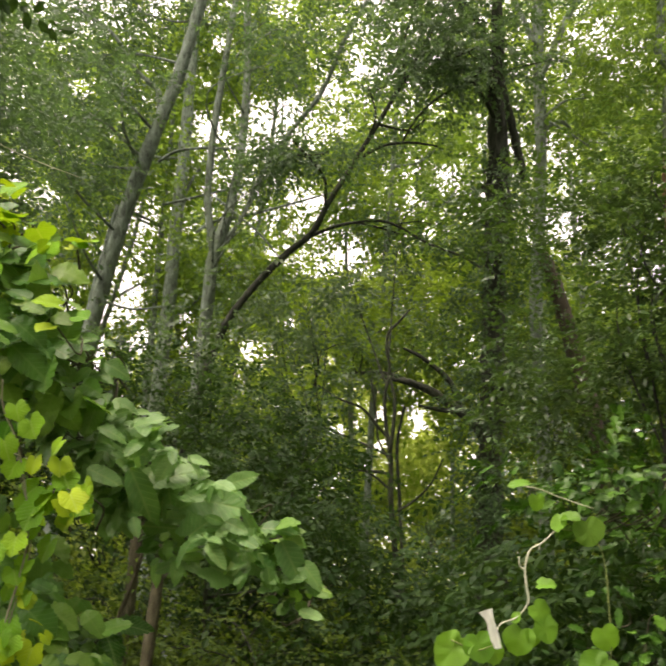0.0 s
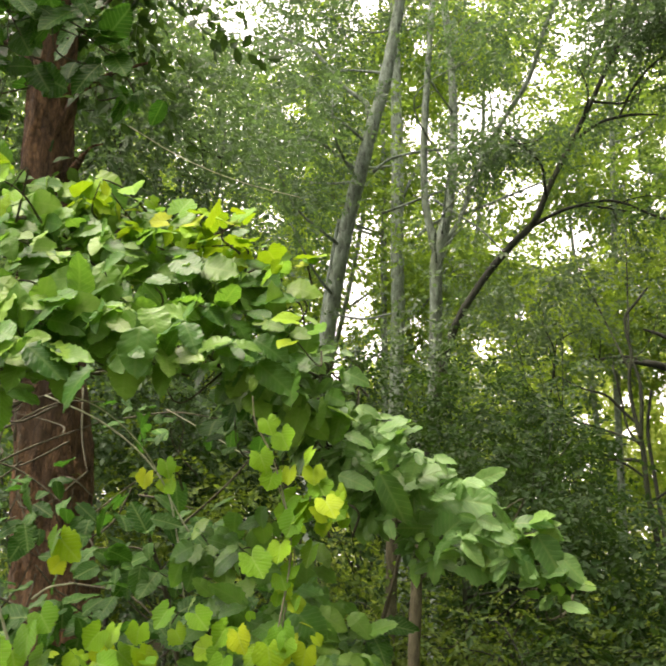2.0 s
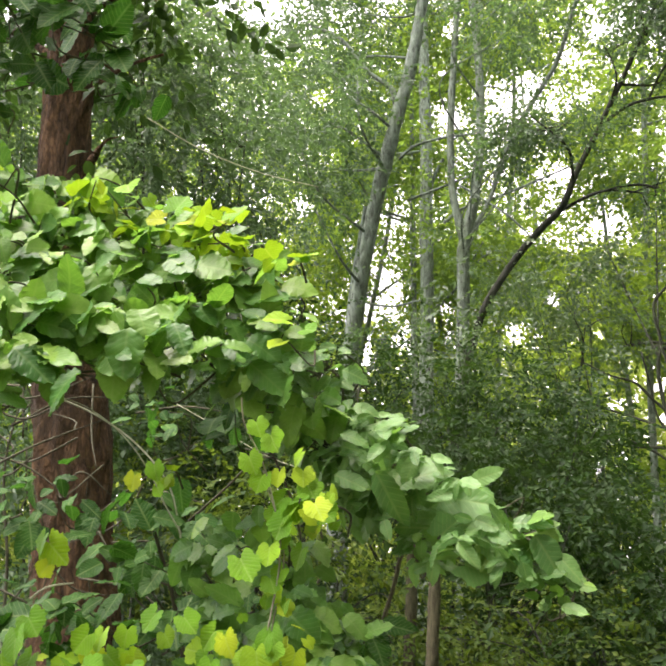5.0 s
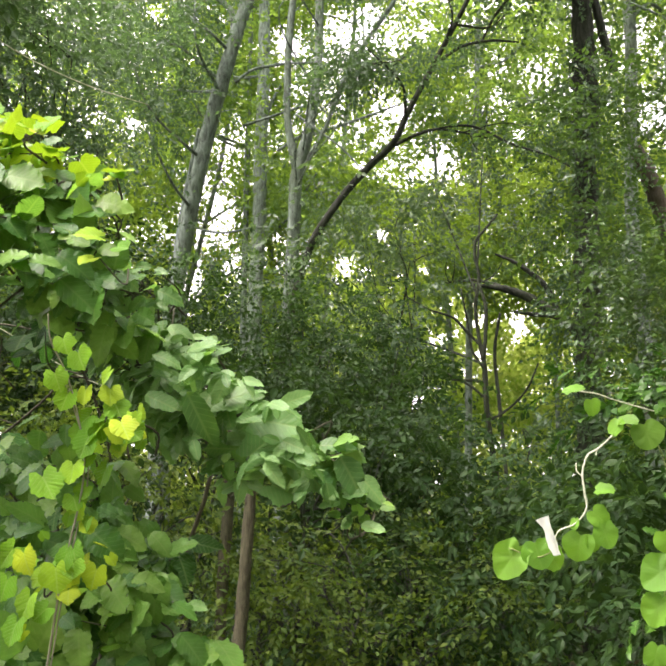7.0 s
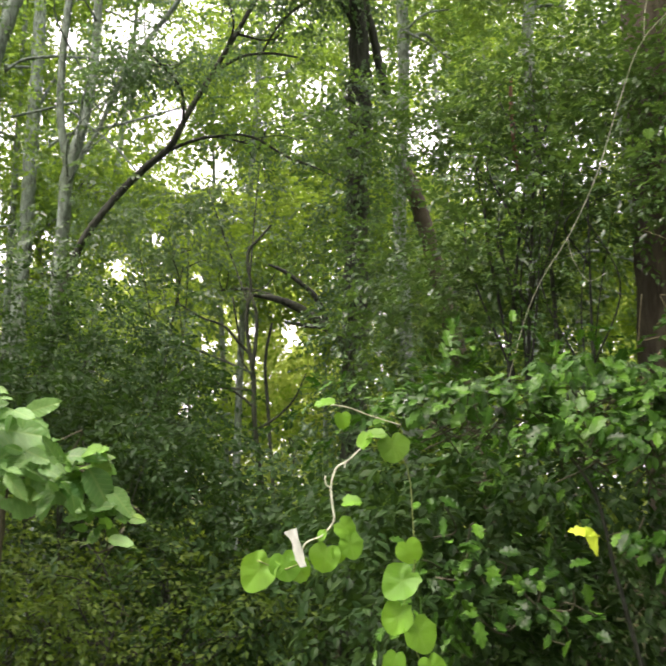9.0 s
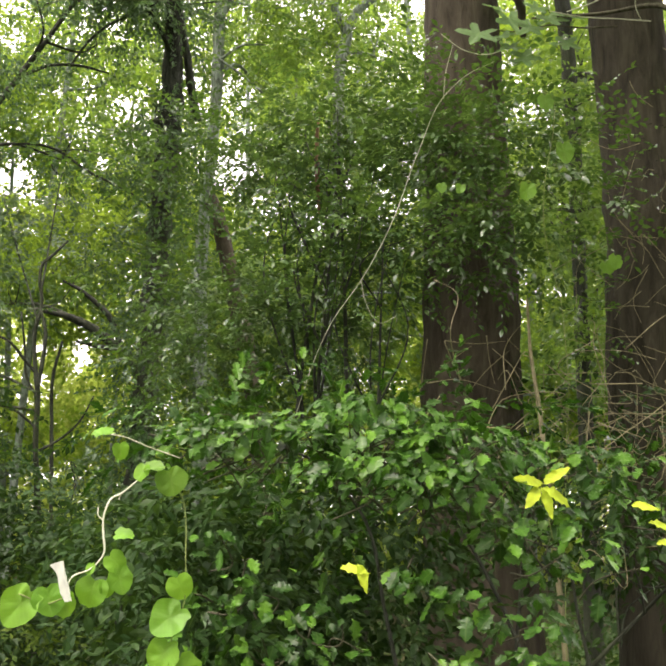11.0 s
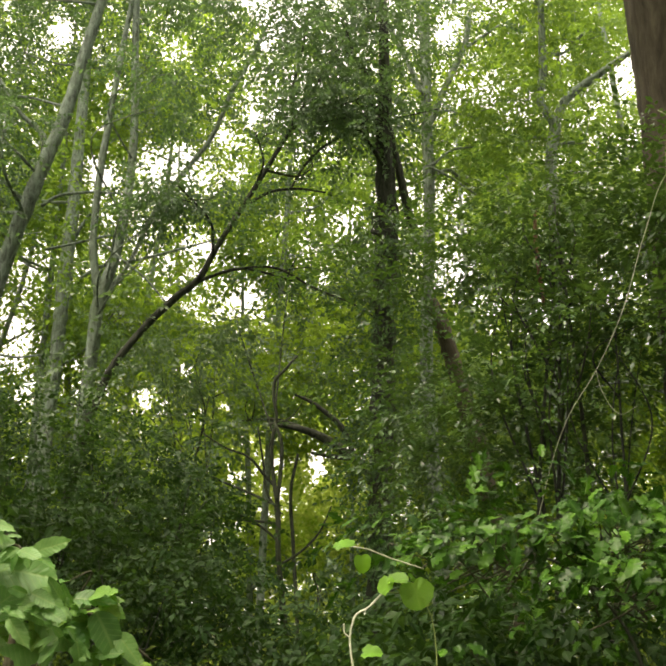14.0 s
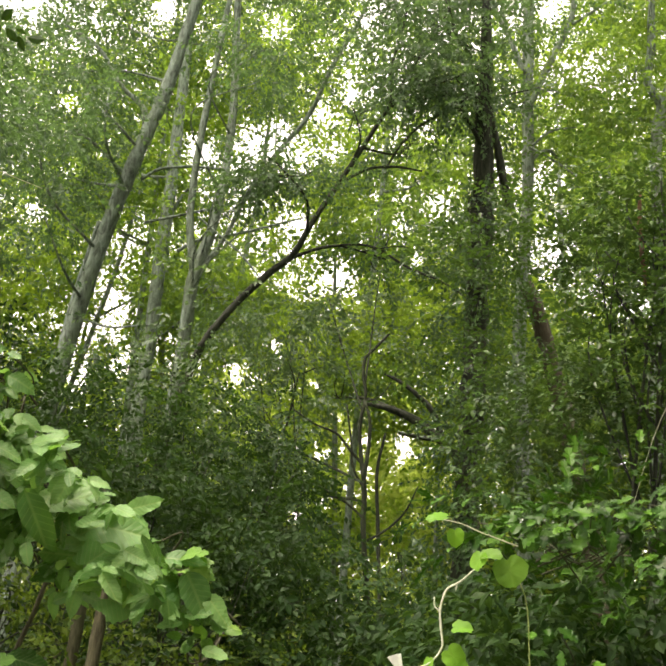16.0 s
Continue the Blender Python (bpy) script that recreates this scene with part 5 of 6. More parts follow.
limb_part("stem", [(-1.01, 2.07, -0.05, 0.004), (-1.04, 2.05, 1.38, 0.003), (-1.03, 2.06, 1.55, 0.003), (-1.05, 2.05, 1.72, 0.003), (-1.12, 2.01, 1.91, 0.003), (-1.20, 1.98, 2.07, 0.003), (-1.27, 1.94, 2.16, 0.003), (-1.48, 1.85, 2.23, 0.002)], TWIG, bank, 7, 3)
limb_part("stem", [(-1.63, 1.43, -0.05, 0.004), (-1.56, 1.49, 1.42, 0.003), (-1.55, 1.50, 1.63, 0.003), (-1.53, 1.52, 1.84, 0.003), (-1.51, 1.54, 1.97, 0.003), (-1.45, 1.58, 2.16, 0.002)], TWIG, bank_two, 7, 4)

SP = np.random.default_rng(515)
def open_leaf(root, meshes, row, lift=0.75, scale=1.06):
    """One large leaf spread to the light, from its stalk end to its tip."""
    a, b = Vector(row[:3]), Vector(row[3:])
    leaf_at(meshes, root, a, b - a, (SP.uniform(-0.25, 0.25), -1, lift + SP.uniform(-0.2, 0.2)), scale * (b - a).length, SP)


for row in ((-1.287, 1.327, 2.087, -1.336, 1.277, 2.013),
     (-1.530, 1.716, 2.388, -1.456, 1.756, 2.350),
     (-1.199, 1.368, 2.071, -1.249, 1.307, 2.037),
     (-1.231, 1.356, 2.033, -1.162, 1.379, 2.021),
     (-1.062, 1.396, 2.012, -1.068, 1.385, 1.923),
     (-1.106, 1.324, 1.929, -1.147, 1.276, 1.874),
     (-1.037, 1.553, 2.047, -1.103, 1.492, 2.019),
     (-1.199, 1.644, 2.222, -1.265, 1.584, 2.185),
     (-1.115, 1.829, 2.256, -1.194, 1.771, 2.214),
     (-0.911, 1.754, 2.136, -0.989, 1.689, 2.139),
     (-0.944, 1.626, 1.980, -0.872, 1.644, 1.916),
     (-0.951, 1.627, 2.027, -0.883, 1.639, 1.991),
     (-1.162, 1.492, 2.084, -1.191, 1.459, 2.028),
     (-1.028, 1.554, 2.060, -1.083, 1.488, 2.073)):
    open_leaf(bank, OVATES, row)
for row in ((-1.193, 1.299, 1.870, -1.213, 1.248, 1.883),
     (-1.487, 1.544, 2.345, -1.543, 1.491, 2.279),
     (-1.522, 1.726, 2.438, -1.562, 1.686, 2.384),
     (-1.360, 1.785, 2.404, -1.409, 1.710, 2.423),
     (-1.205, 1.255, 1.975, -1.234, 1.206, 1.946),
     (-1.230, 1.162, 1.923, -1.198, 1.169, 1.872),
     (-1.261, 1.784, 2.387, -1.330, 1.735, 2.326),
     (-1.107, 1.846, 2.285, -1.162, 1.787, 2.285),
     (-0.989, 1.729, 2.177, -1.048, 1.670, 2.178),
     (-1.273, 1.527, 2.198, -1.295, 1.472, 2.212),
     (-1.616, 1.650, 2.449, -1.631, 1.594, 2.463),
     (-1.495, 1.728, 2.477, -1.533, 1.667, 2.472),
     (-1.193, 1.821, 2.393, -1.238, 1.784, 2.347),
     (-1.395, 1.427, 2.205, -1.430, 1.371, 2.185)):
    open_leaf(bank_two, OVATES, row)

# broad leaves on a near overhanging branch, parented to the red-barked tree
limb_part("limb", [(-1.72, 1.95, 3.23, 0.013), (-1.75, 1.93, 3.29, 0.011), (-1.80, 1.89, 3.25, 0.008), (-1.77, 1.91, 3.13, 0.005), (-1.67, 1.99, 3.07, 0.003), (-1.60, 2.05, 3.00, 0.002)], TWIG, red_tree, 7, 35)
leaf_bank(red_tree, [(-1.66, 1.87, 3.12, 0.21, 0.20, 0.09, 34.00),
     (-1.73, 1.81, 3.00, 0.09, 0.15, 0.06, 8.00),
     (-1.61, 1.92, 3.00, 0.10, 0.15, 0.07, 12.00),
     (-1.60, 2.05, 2.98, 0.06, 0.10, 0.05, 4.00),
     (-1.93, 1.75, 3.01, 0.11, 0.20, 0.11, 16.00)], SHADED_OVALS, 0.11, 36, front=0.7, drop=0.6, outer=0.5)
leaf_bank(red_tree, [
     (-1.71, 2.00, 3.14, 0.13, 0.12, 0.03, 20),
     (-1.86, 1.90, 3.09, 0.08, 0.12, 0.05, 16),
     (-1.59, 2.00, 2.93, 0.05, 0.12, 0.03, 8),
     (-1.79, 1.90, 2.91, 0.07, 0.12, 0.03, 10),
     (-1.89, 1.90, 2.80, 0.05, 0.12, 0.04, 9),
     (-1.53, 2.10, 2.90, 0.05, 0.12, 0.04, 7),
     (-1.73, 2.00, 3.27, 0.22, 0.12, 0.04, 30)], SHADED_OVALS, 0.105, 37, drop=0.5, jitter=0.5, spread_out=True)

low = plant("shaded_shrub", "broad dull green leaves in the shade under the leafy bank")
leaf_bank(low, [(-1.78, 2.03, 1.78, 0.17, 0.20, 0.10, 30.00),
     (-1.50, 2.25, 1.66, 0.26, 0.25, 0.17, 66.00),
     (-1.46, 1.91, 1.50, 0.26, 0.20, 0.11, 50.00),
     (-1.65, 2.51, 2.02, 0.23, 0.20, 0.12, 16.00),
     (-1.16, 2.16, 1.47, 0.16, 0.20, 0.14, 30.00),
     (-0.93, 2.00, 1.44, 0.14, 0.15, 0.08, 22.00),
     (-1.21, 2.08, 1.95, 0.11, 0.15, 0.09, 14.00)], SHADED_OVALS, 0.085, 502)
limb_part("stem", [(-1.30, 2.37, -0.05, 0.009), (-1.47, 2.27, 1.35, 0.007), (-1.50, 2.25, 1.53, 0.006), (-1.54, 2.22, 1.69, 0.005)], TWIG, low, 7, 5)

leaf_bank(bank, [(-0.85, 1.81, 1.35, 0.15, 0.20, 0.10, 60.00),
     (-0.95, 1.87, 1.50, 0.11, 0.18, 0.10, 34.00),
     (-1.06, 1.93, 1.65, 0.09, 0.15, 0.09, 24.00),
     (-0.76, 1.80, 1.28, 0.09, 0.12, 0.04, 22.00)]
     + [(-1.09, 1.79, 1.52, 0.07, 0.10, 0.04, 20, 0.075),
     (-0.96, 1.86, 1.49, 0.07, 0.10, 0.05, 26, 0.070),
     (-1.01, 1.76, 1.39, 0.09, 0.10, 0.05, 30, 0.075),
     (-0.91, 1.88, 1.42, 0.06, 0.10, 0.05, 22, 0.075),
     (-0.92, 1.81, 1.32, 0.08, 0.10, 0.05, 26, 0.080),
     (-0.84, 1.89, 1.31, 0.05, 0.10, 0.05, 22, 0.070),
     (-1.00, 1.70, 1.29, 0.08, 0.10, 0.03, 20, 0.090),
     (-0.79, 1.91, 1.26, 0.05, 0.10, 0.03, 14, 0.065),
     (-1.21, 1.95, 1.66, 0.06, 0.10, 0.06, 16, 0.080),
     (-1.04, 2.04, 1.61, 0.06, 0.10, 0.05, 14, 0.080)], OVATES, 0.078, 512, jitter=0.28, spread_out=True)

sapling = plant("broadleaf_sapling", "young tree with large pale green leaves on a thin trunk", "tree")
limb_part("trunk", [(-1.23, 1.99, -0.05, 0.008), (-0.97, 2.09, 1.20, 0.006), (-0.91, 2.11, 1.35, 0.006), (-0.85, 2.14, 1.54, 0.005), (-0.81, 2.15, 1.65, 0.005), (-0.74, 2.18, 1.69, 0.004)], BARK_SAPLING, sapling, 12, 6)
limb_part("limb", [(-0.73, 2.14, 1.69, 0.004), (-0.65, 2.16, 1.68, 0.004), (-0.54, 2.19, 1.64, 0.004), (-0.42, 2.21, 1.55, 0.002)], TWIG, sapling, 7, 7)
leaf_bank(sapling, [(-0.80, 2.00, 1.88, 0.05, 0.08, 0.045, 27, 0.055),
     (-0.88, 1.98, 1.81, 0.07, 0.09, 0.05, 40, 0.059),
     (-0.75, 1.98, 1.79, 0.08, 0.09, 0.045, 40, 0.063),
     (-0.82, 1.97, 1.72, 0.07, 0.08, 0.04, 29, 0.059),
     (-0.95, 1.99, 1.89, 0.08, 0.10, 0.06, 29, 0.059)]
     + [(-0.99, 1.91, 2.05, 0.07, 0.10, 0.05, 35, 0.055),
     (-0.94, 1.99, 2.03, 0.08, 0.10, 0.05, 37, 0.055),
     (-1.00, 1.92, 1.96, 0.07, 0.10, 0.04, 35, 0.055),
     (-0.91, 1.97, 1.93, 0.07, 0.10, 0.04, 35, 0.052),
     (-0.96, 1.95, 1.86, 0.07, 0.10, 0.04, 32, 0.052),
     (-0.85, 1.95, 1.82, 0.06, 0.10, 0.04, 29, 0.052),
     (-0.84, 2.00, 1.89, 0.05, 0.10, 0.03, 19, 0.048),
     (-0.88, 1.95, 1.75, 0.05, 0.10, 0.04, 21, 0.055),
     (-0.79, 1.93, 1.74, 0.05, 0.10, 0.04, 16, 0.063),
     (-0.72, 2.01, 1.61, 0.04, 0.10, 0.02, 11, 0.052)], PALE_OVATES, 0.08, 503, jitter=0.38, spread_out=True)
leaf_bank(sapling, [(-0.65, 2.00, 1.69, 0.065, 0.07, 0.055, 13, 0.074),
     (-0.57, 2.00, 1.69, 0.05, 0.07, 0.035, 8, 0.060)], PALE_OVATES, 0.07, 513, jitter=0.3, drop=0.4, spread_out=True)
leaf_bank(sapling, [(-0.69, 1.87, 1.80, 0.04, 0.05, 0.02, 12, 0.055),
     (-0.61, 1.89, 1.75, 0.04, 0.05, 0.02, 12, 0.060),
     (-0.56, 1.90, 1.67, 0.05, 0.05, 0.03, 14, 0.055),
     (-0.62, 1.88, 1.64, 0.04, 0.05, 0.03, 10, 0.055),
     (-0.52, 1.91, 1.60, 0.04, 0.05, 0.03, 12, 0.050),
     (-0.75, 1.88, 1.84, 0.04, 0.05, 0.03, 12, 0.055)], PALE_OVATES, 0.055, 524, jitter=0.35, spread_out=True, twigs=False)
for row in ((-0.735, 1.885, 1.759, -0.622, 1.894, 1.786),
     (-0.663, 1.912, 1.728, -0.522, 1.928, 1.704),
     (-0.677, 1.912, 1.638, -0.594, 1.908, 1.714),
     (-0.577, 1.942, 1.641, -0.488, 1.939, 1.572),
     (-0.636, 1.925, 1.599, -0.538, 1.927, 1.573)):
    open_leaf(sapling, LOBED, row, 0.8, 0.88)
for row in ((-0.524, 1.945, 1.671, -0.453, 1.935, 1.678),
     (-0.483, 1.955, 1.649, -0.432, 1.941, 1.572),
     (-0.443, 1.965, 1.610, -0.397, 1.948, 1.563),
     (-0.479, 1.957, 1.572, -0.428, 1.942, 1.578),
     (-0.484, 1.956, 1.559, -0.515, 1.922, 1.548),
     (-0.442, 1.963, 1.513, -0.392, 1.947, 1.502),
     (-0.776, 1.856, 1.779, -0.721, 1.858, 1.676),
     (-0.766, 1.867, 1.685, -0.749, 1.848, 1.646),
     (-0.774, 1.847, 1.861, -0.707, 1.842, 1.883),
     (-0.689, 1.877, 1.870, -0.718, 1.843, 1.849),
     (-0.837, 1.822, 1.856, -0.777, 1.821, 1.840),
     (-0.854, 1.824, 1.775, -0.783, 1.829, 1.747)):
    open_leaf(sapling, PALE_OVATES, row, 0.9)
for row in ((-0.829, 1.809, 1.503, -0.786, 1.798, 1.471),
     (-0.797, 1.820, 1.466, -0.741, 1.817, 1.490),
     (-0.835, 1.804, 1.463, -0.868, 1.761, 1.457),
     (-0.862, 1.782, 1.365, -0.830, 1.761, 1.310),
     (-0.835, 1.797, 1.387, -0.771, 1.799, 1.412),
     (-0.767, 1.823, 1.369, -0.814, 1.772, 1.336),
     (-0.903, 1.753, 1.298, -0.846, 1.751, 1.292),
     (-0.994, 1.703, 1.288, -0.910, 1.722, 1.302),
     (-1.028, 1.696, 1.364, -0.978, 1.688, 1.313),
     (-0.892, 1.780, 1.508, -0.829, 1.780, 1.484),
     (-0.919, 1.760, 1.406, -0.911, 1.730, 1.362),
     (-1.057, 1.691, 1.504, -1.006, 1.693, 1.528),
     (-1.010, 1.718, 1.495, -0.943, 1.725, 1.479)):
    open_leaf(bank, OVATES, row, 0.95)
leaf_bank(sapling, [(-0.51, 1.99, 1.655, 0.05, 0.07, 0.03, 18, 0.050),
     (-0.58, 1.98, 1.62, 0.06, 0.07, 0.035, 19, 0.050),
     (-0.50, 1.99, 1.60, 0.05, 0.06, 0.03, 19, 0.040),
     (-0.43, 2.00, 1.565, 0.035, 0.05, 0.025, 18, 0.034),
     (-0.46, 2.00, 1.525, 0.03, 0.04, 0.02, 10, 0.032),
     (-0.72, 1.98, 1.65, 0.05, 0.06, 0.03, 13, 0.055)], OVATES, 0.07, 523, jitter=0.28, drop=0.3, spread_out=True)
tree("slim_sapling", "slim brown-barked young tree standing in the undergrowth",
     [(-1.53, 4.24, -0.05, 0.038), (-1.48, 4.25, 0.81, 0.030), (-1.46, 4.26, 1.03, 0.029), (-1.44, 4.26, 1.30, 0.027), (-1.42, 4.27, 1.60, 0.024), (-1.42, 4.27, 1.78, 0.012)], (),
     [(-1.62, 4.41, 2.08, 0.18, 0.30, 0.14, 0.80),
     (-1.47, 4.47, 1.96, 0.14, 0.30, 0.10, 0.80)], 0.07, BARK_SAPLING, SHADE_LEAF, 8, shape=MID_LEAF, thick=0.012)
tree("slim_sapling", "slim brown young tree half hidden behind another",
     [(-1.81, 4.88, -0.05, 0.038), (-1.77, 4.89, 1.13, 0.030), (-1.75, 4.90, 1.47, 0.030), (-1.74, 4.90, 1.70, 0.028), (-1.71, 4.91, 2.11, 0.021)], bark=BARK_SAPLING, seed=9)

vine = plant("grape_vine", "yellow-green grape vine trailing over the shrubs", "vine")
leaf_bank(vine, [(-1.37, 1.73, 2.42, 0.11, 0.10, 0.04, 18.00),
     (-1.20, 1.73, 2.33, 0.10, 0.10, 0.03, 20.00),
     (-1.06, 1.76, 2.28, 0.10, 0.08, 0.03, 16.00),
     (-0.87, 1.64, 2.17, 0.04, 0.05, 0.02, 5.00),
     (-0.83, 1.60, 2.03, 0.03, 0.04, 0.03, 3.00),
     (-1.39, 1.37, 2.34, 0.08, 0.10, 0.05, 9.00),
     (-1.00, 1.56, 2.25, 0.07, 0.06, 0.02, 5.00)], GRAPES, 0.066, 504, jitter=0.5)
VR = np.random.default_rng(514)
def vine_leaf(x, y, z, radius):
    """A lobed leaf by its middle and radius, hanging more or less face on."""
    tip = Vector((VR.uniform(-0.8, 0.8), -0.3, -1 + 0.5 * VR.random()))
    size = radius / 0.42
    leaf_at(GRAPES, vine, Vector((x, y, z)) - tip.normalized() * 0.42 * size, tip, (VR.uniform(-0.5, 0.5), -1, VR.uniform(0.1, 0.9)), size, VR)


for row in ((-0.843, 1.522, 1.815, 0.0227),
     (-0.864, 1.507, 1.839, 0.0181),
     (-0.878, 1.508, 1.779, 0.0212),
     (-0.864, 1.520, 1.744, 0.0212),
     (-0.836, 1.534, 1.751, 0.0181),
     (-0.814, 1.550, 1.695, 0.0242),
     (-0.788, 1.560, 1.728, 0.0212),
     (-0.764, 1.574, 1.688, 0.0212),
     (-0.797, 1.553, 1.753, 0.0196),
     (-0.759, 1.575, 1.710, 0.0151),
     (-0.836, 1.538, 1.709, 0.0212),
     (-0.782, 1.567, 1.666, 0.0136),
     (-0.803, 1.547, 1.786, 0.0166),
     (-0.892, 1.512, 1.602, 0.0317),
     (-0.854, 1.532, 1.621, 0.0227),
     (-0.833, 1.543, 1.641, 0.0166),
     (-0.838, 1.541, 1.587, 0.0166),
     (-0.850, 1.535, 1.571, 0.0181),
     (-0.831, 1.543, 1.533, 0.0151),
     (-0.809, 1.556, 1.617, 0.0227),
     (-0.785, 1.566, 1.662, 0.0151),
     (-0.752, 1.581, 1.669, 0.0121)):
    vine_leaf(*row)
for row in ((-1.263, 1.259, 1.566, 0.0284),
     (-1.254, 1.266, 1.539, 0.0224),
     (-1.183, 1.322, 1.516, 0.0254),
     (-1.202, 1.306, 1.487, 0.0299),
     (-1.114, 1.370, 1.486, 0.0254),
     (-1.091, 1.385, 1.489, 0.0224),
     (-1.237, 1.276, 1.462, 0.0314),
     (-1.271, 1.247, 1.458, 0.0254),
     (-1.056, 1.408, 1.491, 0.0194),
     (-1.021, 1.431, 1.517, 0.0254),
     (-0.971, 1.459, 1.512, 0.0239),
     (-0.936, 1.476, 1.487, 0.0239),
     (-0.910, 1.488, 1.470, 0.0224),
     (-0.843, 1.521, 1.482, 0.0254),
     (-1.161, 1.339, 1.635, 0.0299),
     (-1.169, 1.334, 1.601, 0.0149),
     (-1.175, 1.328, 1.646, 0.0209),
     (-1.018, 1.422, 1.765, 0.0179),
     (-1.050, 1.405, 1.746, 0.0164),
     (-1.013, 1.429, 1.729, 0.0134)):
    vine_leaf(*row)
for row in ((-1.279, 1.272, 1.586, 0.0181),
     (-0.851, 1.542, 1.554, 0.0181),
     (-0.861, 1.537, 1.540, 0.0121),
     (-0.831, 1.550, 1.529, 0.0166),
     (-0.896, 1.515, 1.447, 0.0227),
     (-0.857, 1.533, 1.446, 0.0196),
     (-1.294, 1.258, 1.516, 0.0227),
     (-1.228, 1.309, 1.456, 0.0272),
     (-1.196, 1.333, 1.452, 0.0257),
     (-0.817, 1.551, 1.446, 0.0227),
     (-0.954, 1.487, 1.449, 0.0196),
     (-1.052, 1.430, 1.445, 0.0212),
     (-1.011, 1.458, 1.485, 0.0181),
     (-1.089, 1.408, 1.454, 0.0212),
     (-0.897, 1.459, 1.479, 0.0222),
     (-0.842, 1.489, 1.477, 0.0207),
     (-0.851, 1.482, 1.453, 0.0251),
     (-0.828, 1.496, 1.463, 0.0177),
     (-0.889, 1.456, 1.409, 0.0266),
     (-0.902, 1.443, 1.371, 0.0251),
     (-0.865, 1.468, 1.395, 0.0192),
     (-0.919, 1.442, 1.437, 0.0222),
     (-0.891, 1.449, 1.364, 0.0148)):
    vine_leaf(*row)
leaf_bank(vine, [(-0.81, 1.60, 1.70, 0.06, 0.08, 0.05, 16),
     (-0.90, 1.60, 1.46, 0.10, 0.10, 0.05, 14),
     (-1.14, 1.41, 1.45, 0.12, 0.10, 0.03, 16),
     (-1.25, 1.82, 1.79, 0.04, 0.08, 0.03, 6)], GRAPES, 0.05, 505, drop=0.6, jitter=0.45)
limb_part("stem", [(-0.865, 1.523, -0.050, 0.0019), (-0.865, 1.523, 1.433, 0.0019), (-0.852, 1.534, 1.516, 0.0018), (-0.839, 1.541, 1.593, 0.0017), (-0.837, 1.542, 1.636, 0.0016), (-0.847, 1.532, 1.716, 0.0015), (-0.863, 1.517, 1.787, 0.0014), (-0.885, 1.498, 1.846, 0.0013), (-0.886, 1.490, 1.887, 0.0012)], STEM_VINE, vine, 6, 9)
limb_part("stem", [(-0.864, 1.535, -0.050, 0.0012), (-0.864, 1.535, 1.433, 0.0012), (-0.852, 1.545, 1.508, 0.0011), (-0.836, 1.553, 1.593, 0.0011), (-0.837, 1.552, 1.651, 0.0010), (-0.856, 1.539, 1.721, 0.0009), (-0.864, 1.531, 1.762, 0.0008)], STEM_VINE, vine, 6, 11)
limb_part("stem", [(-1.065, 1.589, 1.660, 0.0026), (-1.088, 1.573, 1.707, 0.0024), (-1.113, 1.552, 1.771, 0.0023), (-1.132, 1.535, 1.810, 0.0021), (-1.166, 1.506, 1.858, 0.0019), (-1.205, 1.472, 1.893, 0.0018), (-1.254, 1.433, 1.915, 0.0016)], STEM_PALE, vine, 6, 13)
limb_part("stem", [(-1.14, 2.06, 1.96, 0.003), (-1.17, 2.04, 2.13, 0.003), (-1.22, 2.01, 2.30, 0.002), (-1.35, 1.93, 2.40, 0.002), (-1.47, 1.86, 2.46, 0.002), (-1.64, 1.75, 2.50, 0.001)], STEM_PALE, vine, 6, 10)

dead = plant("dry_bramble", "bare pale dry stems arching among the leaves", "shrub")
for rows in ([(-0.98, 1.71, -0.05, 0.004), (-1.31, 1.38, 1.51, 0.004), (-1.32, 1.37, 1.55, 0.004), (-1.35, 1.35, 1.60, 0.004), (-1.36, 1.33, 1.69, 0.003), (-1.38, 1.32, 1.77, 0.002)],
             [(-1.66, 1.92, 2.02, 0.004), (-1.55, 1.99, 1.96, 0.004), (-1.46, 2.04, 1.88, 0.004), (-1.40, 2.07, 1.79, 0.004), (-1.38, 2.09, 1.68, 0.004), (-1.36, 2.10, 1.51, 0.003)],
             [(-1.46, 1.65, 1.54, 0.004), (-1.44, 1.67, 1.56, 0.004), (-1.39, 1.70, 1.57, 0.003)],
             [(-1.08, 1.69, 1.97, 0.003), (-1.05, 1.71, 1.95, 0.003), (-1.03, 1.72, 1.91, 0.002)],
             [(-1.78, 2.70, 2.11, 0.003), (-1.67, 2.75, 2.04, 0.003), (-1.50, 2.83, 1.93, 0.003), (-1.30, 2.93, 1.86, 0.003)],
             [(-3.02, 4.31, 4.05, 0.006), (-2.76, 4.44, 3.87, 0.006), (-2.44, 4.59, 3.72, 0.005), (-2.16, 4.73, 3.64, 0.004)]):
    limb_part("stem", rows, STEM_PALE, dead, 6, 12)

# the bindweed hanging in front of the dark wood
bind = plant("bindweed_vine", "bright green bindweed with round leaves hanging on a pale stem", "vine")
BR = np.random.default_rng(600)
def bind_leaf(middle, radius, tip, face, meshes=None):
    """A round leaf by its middle and radius."""
    size = radius / 0.46
    at = Vector(middle) - Vector(tip).normalized() * 0.42 * size
    leaf_at(meshes or HEARTS, bind, at, tip, face, size, BR)


